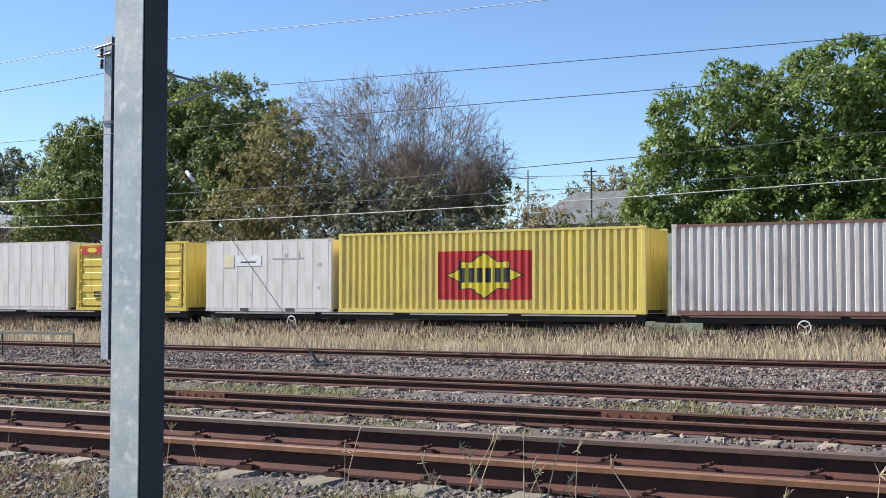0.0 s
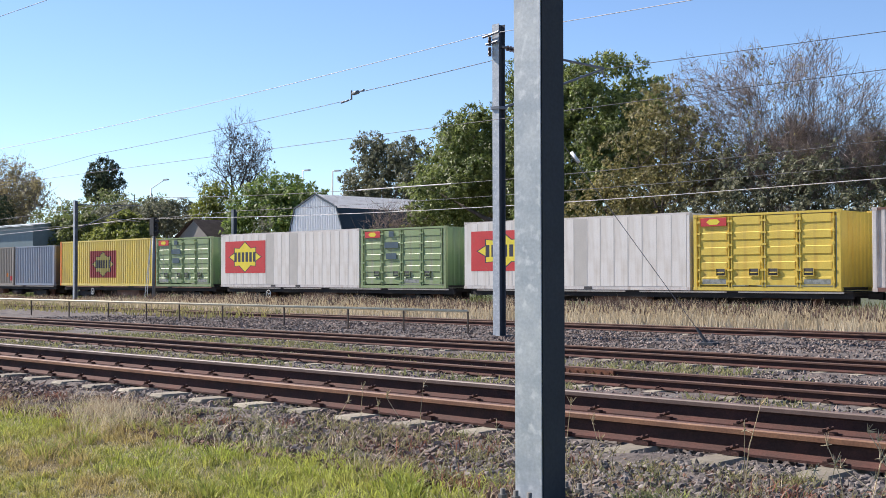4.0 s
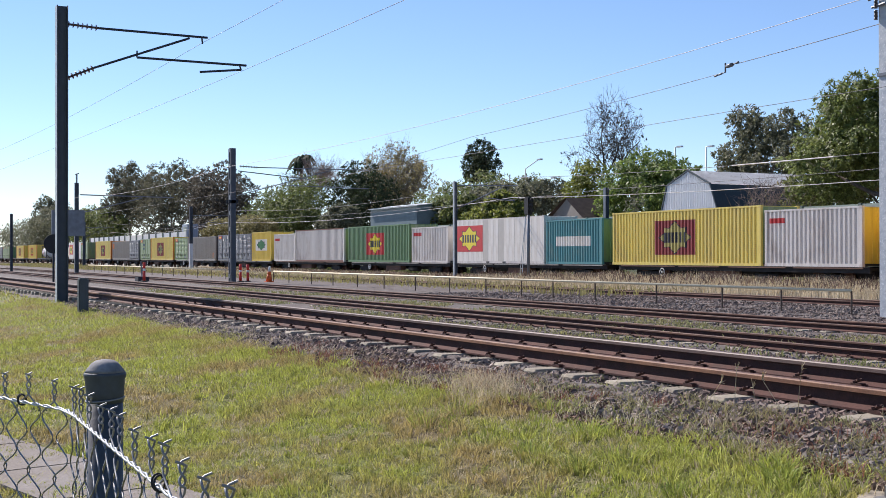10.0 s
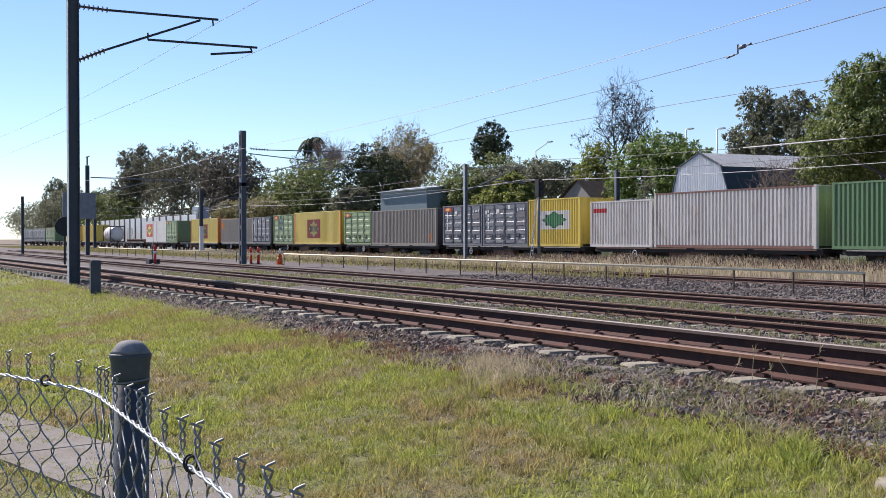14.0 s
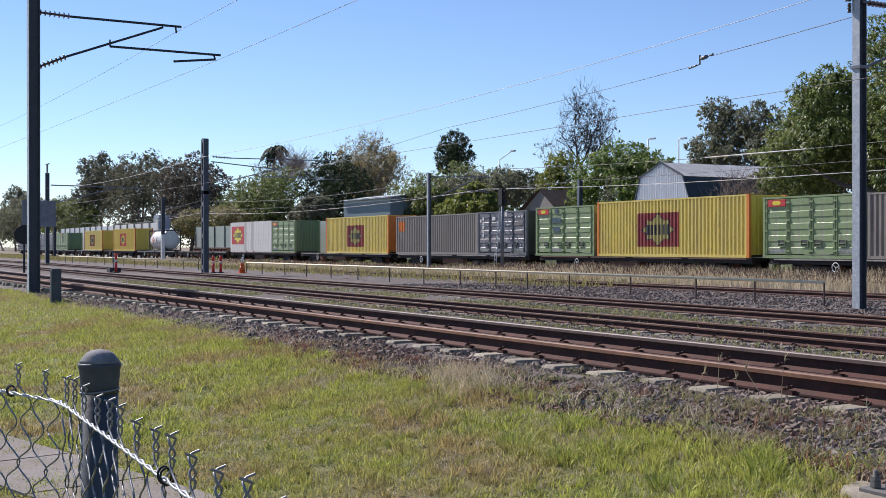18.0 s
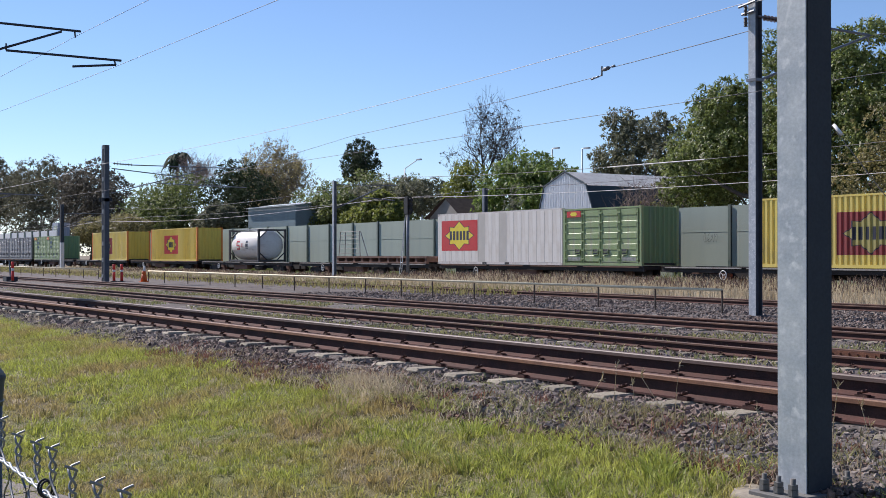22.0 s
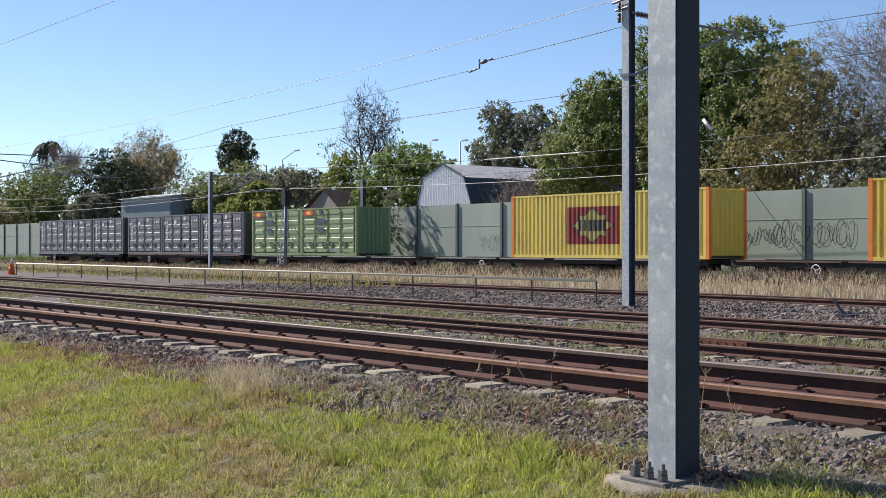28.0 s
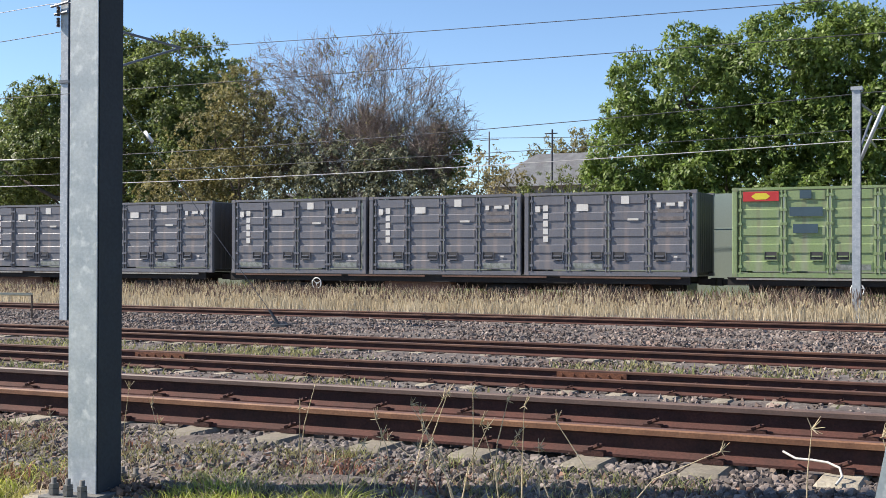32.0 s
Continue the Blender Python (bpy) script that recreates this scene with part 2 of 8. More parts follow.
M = {
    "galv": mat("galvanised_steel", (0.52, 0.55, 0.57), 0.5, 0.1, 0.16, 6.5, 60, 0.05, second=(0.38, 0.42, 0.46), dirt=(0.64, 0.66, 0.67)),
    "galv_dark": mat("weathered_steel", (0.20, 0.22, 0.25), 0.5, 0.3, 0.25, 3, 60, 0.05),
    # Shaded sides of the near mast put into the colour; also dark fittings.
    "mast_dark": mat("dark_steel_and_mast_shade", (0.036, 0.044, 0.056), 0.85, 0.0, 0.2, 3, 60, 0.05),
    "rail_head": mat("worn_rail_head", (0.15, 0.07, 0.042), 0.75, 0.0, 0.35, 3, 80, 0.05, second=(0.085, 0.038, 0.027)),
    # Rusty head sides with the lit edge put into the orange.
    "rail_gold": mat("lit_orange_rust_head_side", (0.27, 0.13, 0.065), 0.7, 0.0, 0.3, 5, 80, 0.05, second=(0.19, 0.085, 0.045)),
    "rail_top": mat("brown_rusted_rail_top", (0.135, 0.062, 0.042), 0.85, 0.0, 0.3, 3, 80, 0.05, second=(0.09, 0.042, 0.032)),
    "rail_polished": mat("polished_rail_head", (0.15, 0.095, 0.075), 0.6, 0.0, 0.25, 5, 80, 0.02),
    "rust": mat("dark_rusty_rail_web", (0.075, 0.029, 0.022), 0.9, 0.0, 0.4, 6, 70, 0.25, second=(0.042, 0.018, 0.014)),
    "rail_foot": mat("red_rust_rail_foot", (0.095, 0.032, 0.023), 0.9, 0.0, 0.35, 4, 60, 0.2, second=(0.06, 0.024, 0.018)),
    "rust_orange": mat("orange_rust", (0.23, 0.09, 0.045), 0.9, 0.0, 0.35, 8, 70, 0.3, second=(0.14, 0.055, 0.03)),
    "sleeper": mat("pale_concrete", (0.34, 0.30, 0.23), 0.9, 0, 0.3, 6, 60, 0.3, per_object=0.3, dirt=(0.22, 0.185, 0.155)),
    "ballast": mat("ballast_bed", (0.14, 0.122, 0.11), 0.95, 0, 0.55, 1.2, 22, 1.0, second=(0.11, 0.085, 0.075), dirt=(0.19, 0.17, 0.155)),
    "stone": mat("ballast_stone", (0.225, 0.19, 0.165), 0.9, 0, 0.35, 0.9, 40, 0.3, per_island=0.7, second=(0.175, 0.122, 0.10)),
    "stone_dark": mat("dark_ballast_stone", (0.185, 0.165, 0.15), 0.85, 0, 0.35, 0.9, 40, 0.3, per_island=0.6, second=(0.16, 0.125, 0.108)),
    "clod": mat("red_brown_earth_clods", (0.20, 0.135, 0.098), 0.95, 0, 0.35, 1.3, 40, 0.4, per_island=0.5, second=(0.155, 0.085, 0.062)),
    "soil": mat("dry_soil", (0.21, 0.16, 0.11), 0.95, 0, 0.35, 0.8, 20, 0.6, second=(0.16, 0.13, 0.075)),
    "lawn": mat("lawn_turf", (0.20, 0.215, 0.055), 0.95, 0, 0.6, 0.9, 75, 1.0, second=(0.20, 0.155, 0.075), ramp_at=(0.36, 0.52)),
    "blade_green": mat("grass_blade_green", (0.42, 0.44, 0.095), 0.7, 0, 0.2, 0.9, 5, 0, second=(0.43, 0.345, 0.14), per_island=0.55, trans=0.35, ramp_at=(0.39, 0.53)),
    "blade_lush": mat("grass_blade_lush", (0.27, 0.33, 0.065), 0.65, 0, 0.2, 0.9, 5, 0, second=(0.34, 0.36, 0.085), per_island=0.45, trans=0.35),
    "blade_dry": mat("grass_blade_dry", (0.62, 0.54, 0.385), 0.8, 0, 0.2, 0.6, 4, 0, second=(0.50, 0.41, 0.265), per_island=0.35, trans=0.35),
    "blade_red": mat("withered_red_weed", (0.30, 0.13, 0.085), 0.85, 0, 0.2, 2, 6, 0, per_island=0.4, trans=0.25),
    "seed": mat("brown_seed_heads", (0.17, 0.115, 0.09), 0.8, 0, 0.2, 0.6, 4, 0, per_island=0.35, trans=0.25),
    "blade_verge": mat("verge_grass", (0.27, 0.26, 0.085), 0.8, 0, 0.2, 0.3, 4, 0, second=(0.36, 0.31, 0.14), per_island=0.3, trans=0.35),
    "weed": mat("low_weed", (0.25, 0.275, 0.105), 0.8, 0, 0.2, 1, 5, 0, second=(0.31, 0.28, 0.13), per_island=0.4, trans=0.35),
    "path": mat("worn_concrete_path", (0.25, 0.225, 0.205), 0.95, 0, 0.35, 1.6, 60, 0.4, second=(0.20, 0.17, 0.14), dirt=(0.17, 0.145, 0.105)),
    "wall": mat("noise_wall_panel", (0.36, 0.42, 0.355), 0.85, 0, 0.1, 0.6, 25, 0.1, per_object=0.06, dirt=(0.32, 0.38, 0.33), streak=True),
    "wall_post": mat("noise_wall_post", (0.12, 0.16, 0.13), 0.7, 0, 0.15, 2, 30, 0.05),
    "paint_dark": mat("dark_spray_paint", (0.045, 0.055, 0.05), 0.7, 0, 0.1, 4, 20, 0),
    "paint_white": mat("white_spray_paint", (0.70, 0.72, 0.70), 0.7, 0, 0.1, 4, 20, 0),
    "bark": mat("bark", (0.16, 0.13, 0.11), 0.95, 0, 0.35, 4, 20, 0.6),
    "bark_pole": mat("grey_weathered_pole_wood", (0.15, 0.145, 0.145), 0.9, 0, 0.3, 4, 20, 0.3),
    "bark_dark": mat("dark_bark", (0.06, 0.05, 0.045), 0.95, 0, 0.35, 4, 20, 0.4),
    "leaf_sparse": mat("sparse_dull_leaves", (0.085, 0.08, 0.06), 0.6, 0, 0.3, 0.5, 3, 0, per_island=0.4, trans=0.2),
    "leaf_bright": mat("bright_yellow_green_leaves", (0.25, 0.28, 0.06), 0.55, 0, 0.3, 0.5, 3, 0, second=(0.17, 0.20, 0.045), per_island=0.45, trans=0.5),
    "leaf_deep": mat("deep_green_leaves", (0.05, 0.075, 0.03), 0.8, 0, 0.3, 0.5, 3, 0, per_island=0.4, trans=0.25),
    "leaf_gold": mat("golden_leaves", (0.30, 0.22, 0.06), 0.6, 0, 0.3, 0.5, 3, 0, per_island=0.4, trans=0.35),
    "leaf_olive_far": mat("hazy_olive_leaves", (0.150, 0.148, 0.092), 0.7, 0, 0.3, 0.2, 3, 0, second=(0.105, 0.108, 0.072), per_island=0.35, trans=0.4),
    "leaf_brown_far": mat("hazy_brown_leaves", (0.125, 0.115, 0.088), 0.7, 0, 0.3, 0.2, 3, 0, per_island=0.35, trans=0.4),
    "bark_pale": mat("pale_bark", (0.30, 0.26, 0.23), 0.95, 0, 0.3, 4, 20, 0.5),
    "leaf_dark": mat("dark_leaves", (0.218, 0.262, 0.077), 0.5, 0, 0.3, 0.5, 3, 0, second=(0.147, 0.192, 0.055), per_island=0.5, trans=0.42),
    "leaf_mango": mat("glossy_green_leaves", (0.208, 0.286, 0.065), 0.52, 0, 0.3, 0.5, 3, 0, second=(0.143, 0.208, 0.049), per_island=0.5, trans=0.42),
    "leaf_mid": mat("mid_green_leaves", (0.198, 0.234, 0.072), 0.55, 0, 0.3, 0.5, 3, 0, second=(0.138, 0.174, 0.054), per_island=0.5, trans=0.42),
    "leaf_olive": mat("olive_leaves", (0.291, 0.258, 0.106), 0.6, 0, 0.3, 0.5, 3, 0, second=(0.202, 0.190, 0.084), per_island=0.45, trans=0.42),
    "leaf_grey": mat("grey_green_leaves", (0.204, 0.210, 0.126), 0.6, 0, 0.3, 0.5, 3, 0, second=(0.144, 0.156, 0.096), per_island=0.45, trans=0.42),
    "leaf_yellow": mat("yellowing_leaves", (0.40, 0.34, 0.17), 0.6, 0, 0.3, 0.5, 3, 0, second=(0.27, 0.24, 0.12), per_island=0.4, trans=0.5),
    "twig": mat("grey_brown_twigs", (0.33, 0.258, 0.215), 0.9, 0, 0.3, 0.7, 6, 0, per_island=0.35),
    "shed": mat("galvanised_cladding", (0.84, 0.86, 0.88), 0.5, 0.0, 0.06, 1, 10, 0.03),
    # Barn side cladding: the shade on it is put into this dark blue-grey.
    "shed_dark": mat("shade_dark_cladding", (0.05, 0.075, 0.095), 0.75, 0.0, 0.15, 1, 10, 0.03),
    "shed_roof": mat("pale_zinc_roof", (0.90, 0.90, 0.88), 0.4, 0.0, 0.1, 1, 10, 0.02, dirt=(0.62, 0.60, 0.57), streak=True),
    # Long shed's blue, darkened to hold the tree shade that falls on it.
    "shed_blue": mat("tree_shaded_blue_cladding", (0.15, 0.215, 0.24), 0.6, 0.0, 0.12, 1, 10, 0.03),
    "roof_grey": mat("weathered_iron_roof", (0.40, 0.41, 0.42), 0.6, 0.1, 0.3, 1.5, 20, 0.1, streak=True, rust=(0.25, 0.22, 0.20)),
    "roof_brown": mat("brown_tiles", (0.11, 0.085, 0.075), 0.8, 0, 0.3, 2, 20, 0.1),
    "house": mat("painted_weatherboard", (0.30, 0.28, 0.25), 0.8, 0, 0.15, 1, 20, 0.05),
    "glass": mat("dark_window_glass", (0.03, 0.035, 0.04), 0.1, 0, 0.1, 1, 5, 0),
    "cable": mat("bright_wire", (0.62, 0.60, 0.60), 0.5, 0.0, 0.1, 1, 5, 0),
    "cable_dark": mat("dark_wire", (0.10, 0.10, 0.11), 0.5, 0.3, 0.1, 1, 5, 0),
    "insulator": mat("brown_insulator", (0.10, 0.07, 0.065), 0.3, 0, 0.1, 5, 20, 0),
    # Mast column grey with the shade of the sunless sides put in.
    "mast_grey": mat("mast_shade_grey_steel", (0.075, 0.092, 0.115), 0.75, 0.0, 0.2, 3, 60, 0.05),
    "bolt": mat("dull_zinc_bolt", (0.17, 0.165, 0.155), 0.8, 0.0, 0.25, 20, 60, 0.05),
    "black": mat("black_paint", (0.012, 0.012, 0.014), 0.6, 0, 0.2, 3, 30, 0.02),
    "orange": mat("safety_orange_plastic", (0.75, 0.13, 0.02), 0.5, 0, 0.12, 4, 20, 0.02),
    "red_plastic": mat("safety_red_plastic", (0.70, 0.045, 0.03), 0.5, 0, 0.12, 4, 20, 0.02),
    "white": mat("white_paint", (0.75, 0.75, 0.73), 0.6, 0, 0.1, 4, 20, 0.02),
    "handrail": mat("cream_painted_pipe", (0.86, 0.76, 0.52), 0.6, 0.0, 0.15, 4, 30, 0.05),
    "handrail_post": mat("rusted_post", (0.10, 0.075, 0.06), 0.8, 0.1, 0.2, 4, 30, 0.05),
    "fence_wire": mat("zinc_wire", (0.26, 0.265, 0.275), 0.5, 0.4, 0.2, 30, 90, 0.02),
    "fence_bright": mat("bright_strand_wire", (0.46, 0.48, 0.50), 0.4, 0.4, 0.2, 30, 90, 0.02),
    # Lighter grey puts the sunlit top of the post cap into the colour.
    "fence_dome": mat("lit_cap_top_grey", (0.24, 0.24, 0.25), 0.8, 0.0, 0.3, 30, 90, 0.05, second=(0.15, 0.155, 0.165)),
    "fence_post": mat("slate_blue_painted_pipe", (0.055, 0.07, 0.088), 0.55, 0.1, 0.2, 6, 60, 0.05),
    "wagon": mat("grimy_wagon_steel", (0.030, 0.025, 0.023), 0.8, 0.1, 0.35, 2, 20, 0.1),
    "wagon_grey": mat("grey_wagon_sill", (0.42, 0.40, 0.37), 0.75, 0.1, 0.3, 1.5, 20, 0.05, rust=(0.20, 0.11, 0.08)),
    "wagon_rust": mat("rusty_brown_wagon", (0.20, 0.11, 0.08), 0.85, 0.05, 0.3, 1.5, 20, 0.1),
    # container paints
    "c_yellow": mat("faded_yellow_paint", (0.82, 0.645, 0.135), 0.43, 0, 0.10, 0.9, 18, 0.03, second=(0.74, 0.58, 0.16), dirt=(0.68, 0.52, 0.14), streak=True, rust=(0.50, 0.36, 0.14)),
    "c_yellow_deep": mat("deep_yellow_and_shaded_end", (0.77, 0.57, 0.09), 0.5, 0, 0.10, 0.9, 18, 0.03, dirt=(0.66, 0.45, 0.06), streak=True, rust=(0.50, 0.33, 0.08)),
    "c_orange": mat("orange_post_paint", (0.80, 0.24, 0.04), 0.55, 0, 0.12, 2, 20, 0.02),
    "c_white": mat("white_container_paint", (0.80, 0.765, 0.71), 0.43, 0, 0.08, 0.9, 18, 0.03, second=(0.75, 0.71, 0.65), dirt=(0.66, 0.61, 0.54), streak=True, rust=(0.55, 0.48, 0.40)),
    "c_pale": mat("pale_grey_container_paint", (0.74, 0.69, 0.64), 0.43, 0, 0.14, 0.9, 18, 0.03, dirt=(0.52, 0.46, 0.415), streak=True, rust=(0.36, 0.26, 0.20)),
    "c_brown": mat("grey_brown_container_paint", (0.319, 0.274, 0.230), 0.43, 0, 0.12, 0.9, 18, 0.03, dirt=(0.236, 0.201, 0.183), streak=True, rust=(0.189, 0.142, 0.118)),
    "c_grey": mat("slate_grey_container_paint", (0.187, 0.187, 0.209), 0.43, 0, 0.14, 0.9, 18, 0.03, dirt=(0.242, 0.220, 0.220), streak=True, rust=(0.275, 0.231, 0.209)),
    "c_blue": mat("blue_grey_container_paint", (0.273, 0.315, 0.389), 0.43, 0, 0.12, 0.9, 18, 0.03, dirt=(0.336, 0.336, 0.378), streak=True, rust=(0.315, 0.263, 0.242)),
    "c_green": mat("faded_green_paint", (0.249, 0.345, 0.138), 0.43, 0, 0.16, 0.9, 18, 0.03, second=(0.297, 0.371, 0.191), dirt=(0.329, 0.371, 0.233), streak=True, rust=(0.223, 0.191, 0.127)),
    "c_green_dark": mat("dark_green_and_shaded_end", (0.15, 0.265, 0.115), 0.43, 0, 0.14, 0.9, 18, 0.03, dirt=(0.11, 0.19, 0.11), streak=True, rust=(0.14, 0.15, 0.10)),
    "c_teal": mat("teal_paint", (0.08, 0.27, 0.29), 0.55, 0, 0.12, 0.9, 18, 0.03, dirt=(0.14, 0.30, 0.30), streak=True, rust=(0.22, 0.27, 0.24)),
    "c_red": mat("red_panel_paint", (0.62, 0.045, 0.045), 0.5, 0, 0.10, 1.5, 18, 0.02, dirt=(0.52, 0.07, 0.06)),
    "c_logo_yellow": mat("bright_yellow_paint", (0.84, 0.68, 0.05), 0.5, 0, 0.08, 1.5, 18, 0.02),
    "c_logo_dark": mat("dark_navy_paint", (0.035, 0.035, 0.055), 0.5, 0, 0.08, 1.5, 18, 0.02),
    "c_logo_green": mat("logo_green_paint", (0.10, 0.28, 0.12), 0.5, 0, 0.1, 1.5, 18, 0.02),
    "c_band": mat("grey_patch_paint", (0.55, 0.52, 0.47), 0.6, 0, 0.08, 1.5, 18, 0.02),
    # Dark steel parts, and the painted-in shade of container ends and recesses.
    "c_dark": mat("dark_steel_and_shade", (0.07, 0.065, 0.065), 0.6, 0, 0.15, 1, 18, 0.03),
    "rusty_rail": mat("rusty_container_rail", (0.24, 0.12, 0.09), 0.8, 0, 0.2, 3, 25, 0.05),
}

# ---------------------------------------------------------------- mesh helpers
def box(bm, x0, x1, y0, y1, z0, z1, mi=0, m=None):
    v = [bm.verts.new(p) for p in ((x0, y0, z0), (x1, y0, z0), (x1, y1, z0), (x0, y1, z0), (x0, y0, z1), (x1, y0, z1), (x1, y1, z1), (x0, y1, z1))]
    if m:
        for w in v:
            w.co = m @ w.co
    for q in ((0, 3, 2, 1), (4, 5, 6, 7), (0, 1, 5, 4), (1, 2, 6, 5), (2, 3, 7, 6), (3, 0, 4, 7)):
        bm.faces.new([v[i] for i in q]).material_index = mi
    return v


def tube(bm, a, b, r0, r1=None, n=8, cap=True, mi=0):
    a, b = Vector(a), Vector(b)
    r1 = r0 if r1 is None else r1
    q = (b - a).to_track_quat("Z", "Y").to_matrix()
    rings = []
    for c, r in ((a, r0), (b, r1)):
        rings.append([bm.verts.new(c + q @ Vector((r * math.cos(2 * math.pi * i / n), r * math.sin(2 * math.pi * i / n), 0))) for i in range(n)])
    for i in range(n):
        f = bm.faces.new((rings[0][i], rings[0][(i + 1) % n], rings[1][(i + 1) % n], rings[1][i]))
        f.smooth, f.material_index = n > 6, mi
    if cap:
        bm.faces.new(rings[0][::-1]).material_index = mi
        bm.faces.new(rings[1]).material_index = mi


def lathe(bm, profile, n=20, centre=(0, 0, 0)):
    c = Vector(centre)
    rings = [[bm.verts.new(c + Vector((r * math.cos(2 * math.pi * i / n), r * math.sin(2 * math.pi * i / n), z))) for i in range(n)] for r, z in profile]
    for a, b in zip(rings, rings[1:]):
        for i in range(n):
            bm.faces.new((a[i], a[(i + 1) % n], b[(i + 1) % n], b[i])).smooth = True
    bm.faces.new(rings[0][::-1])
    bm.faces.new(rings[-1])


def extrude_profile(bm, pts, x0, x1, mi=0, smooth=False):
    """A closed outline (y, z) swept along x."""
    a = [bm.verts.new((x0, y, z)) for y, z in pts]
    b = [bm.verts.new((x1, y, z)) for y, z in pts]
    n = len(pts)
    for i in range(n):
        f = bm.faces.new((a[i], b[i], b[(i + 1) % n], a[(i + 1) % n]))
        f.material_index, f.smooth = mi, smooth
    bm.faces.new(a)
    bm.faces.new(b[::-1])


def polytube(bm, pts, r, n=4):
    """One unbroken tube through the points."""
    rings = []
    for i, p in enumerate(pts):
        d = (pts[min(i + 1, len(pts) - 1)] - pts[max(i - 1, 0)]).normalized()
        q = d.to_track_quat("Z", "Y").to_matrix()
        rings.append([bm.verts.new(p + q @ Vector((r * math.cos(2 * math.pi * k / n), r * math.sin(2 * math.pi * k / n), 0))) for k in range(n)])
    for a, b in zip(rings, rings[1:]):
        for k in range(n):
            bm.faces.new((a[k], a[(k + 1) % n], b[(k + 1) % n], b[k])).smooth = True


def mesh_of(name, bm, *mats):
    bmesh.ops.recalc_face_normals(bm, faces=bm.faces)
    me = bpy.data.meshes.new(name)
    bm.to_mesh(me)
    bm.free()
    for m in mats:
        me.materials.append(m)
    return me


def part(name, bm, material, parent, label="", pose_m=None):
    mats = material if isinstance(material, (list, tuple)) else [material]
    me = bm if isinstance(bm, bpy.types.Mesh) else mesh_of(name, bm, *mats)
    ob = new(name, me)
    ob.parent = parent
    if pose_m is not None:
        ob.matrix_basis = pose_m
    if label:
        ob["label"] = label
    return ob


def thing(name, at, label, category, group="", kind="", turn=0):
    ob = new(name)
    ob.empty_display_size = 0.2
    ob.matrix_basis = pose(*at, 0, 0, turn)
    return tagged(ob, label, category, group, kind)


def raw_mesh(name, verts, faces, mats, smooth=False, sizes=None):
    """Fast mesh from numpy arrays; faces is (n, k)."""
    me = bpy.data.meshes.new(name)
    k = faces.shape[1]
    me.vertices.add(len(verts))
    me.vertices.foreach_set("co", np.ascontiguousarray(verts, np.float32).ravel())
    me.loops.add(faces.size)
    me.loops.foreach_set("vertex_index", np.ascontiguousarray(faces, np.int32).ravel())
    me.polygons.add(len(faces))
    me.polygons.foreach_set("loop_start", np.arange(0, faces.size, k, dtype=np.int32))
    me.polygons.foreach_set("use_smooth", np.full(len(faces), smooth, dtype=bool))
    me.update(calc_edges=True)
    for m in mats:
        me.materials.append(m)
    return me

# ---------------------------------------------------------------- ground
def lerp_table(v, table):
    return np.interp(v, [a for a, _ in table], [b for _, b in table])


PROFILE = [(-60, 0.0), (2.2, 0.0), (3.6, 0.14), (4.6, 0.26), (5.05, 0.295), (5.45, 0.345), (5.8, 0.382), (8.0, 0.382), (9.4, -0.236), (31.2, -0.236), (32, -0.17), (60, -0.17), (75, 0.0), (120, 0.0)]


def ground_z(y):
    return lerp_table(y, PROFILE)


def strip(name, xs, ys, material, lift=0.0, wobble=0.02, label="", seed=3, rough=(-9999, 9999, -9999)):
    """A sheet of ground over the grid xs by ys, uneven from rough x to x and beyond rough y."""
    rng = np.random.default_rng(seed)
    gx, gy = np.meshgrid(xs, ys, indexing="ij")
    uneven = (gx > rough[0]) & (gx < rough[1]) & (gy > rough[2])
    gz = ground_z(gy) + lift + rng.normal(0, wobble, gx.shape) * uneven
    verts = np.stack([gx, gy, gz], -1).reshape(-1, 3)
    n, m = len(xs), len(ys)
    i, j = np.meshgrid(np.arange(n - 1), np.arange(m - 1), indexing="ij")
    a = (i * m + j).ravel()
    ob = new(name, raw_mesh(name, verts, np.stack([a, a + m, a + m + 1, a + 1], -1), [material]))
    return tagged(ob, label, name.split("_")[0], kind="structure")


def steps(*pieces):
    return np.unique(np.concatenate([np.arange(a, b, s) for a, b, s in pieces]).round(3))


far_x = steps((-3000, -600, 400), (-600, -140, 20), (-140, 60, 4), (60, 3000, 300), (3000, 3001, 1))
ground = strip("ground", far_x, steps((-900, -60, 100), (-60, 0, 10), (0, 10, 0.4), (10, 60, 3), (60, 200, 20), (200, 3001, 400)), M["soil"], -0.06, 0.0, "bare brown soil under the railway yard")
lawn = strip("ground_lawn", steps((-160, -40, 6), (-40, -14, 0.5), (-14, 1, 0.06), (1, 14, 0.5)), steps((-25, 0, 2.5), (0, 0.6, 0.2), (0.6, 5.3, 0.06)), M["lawn"], -0.012, 0.009, "mown lawn of green and brown turf beside the track", rough=(-9999, 0.99, 0.3))
yard = strip("ground_ballast", steps((-300, -60, 8), (-60, 20, 0.6), (20, 60, 4)), steps((5.0, 10, 0.15), (10, 33, 0.7), (33, 47, 2)), M["ballast"], 0.012, 0.02, "grey crushed stone ballast of the railway yard")

# ---------------------------------------------------------------- railway tracks
RAIL = [(-0.072, 0), (0.072, 0), (0.072, 0.014), (0.014, 0.038), (0.009, 0.105), (0.035, 0.115), (0.035, 0.142), (0.028, 0.15), (-0.028, 0.15), (-0.035, 0.142), (-0.035, 0.115), (-0.009, 0.105), (-0.014, 0.038), (-0.072, 0.014)]


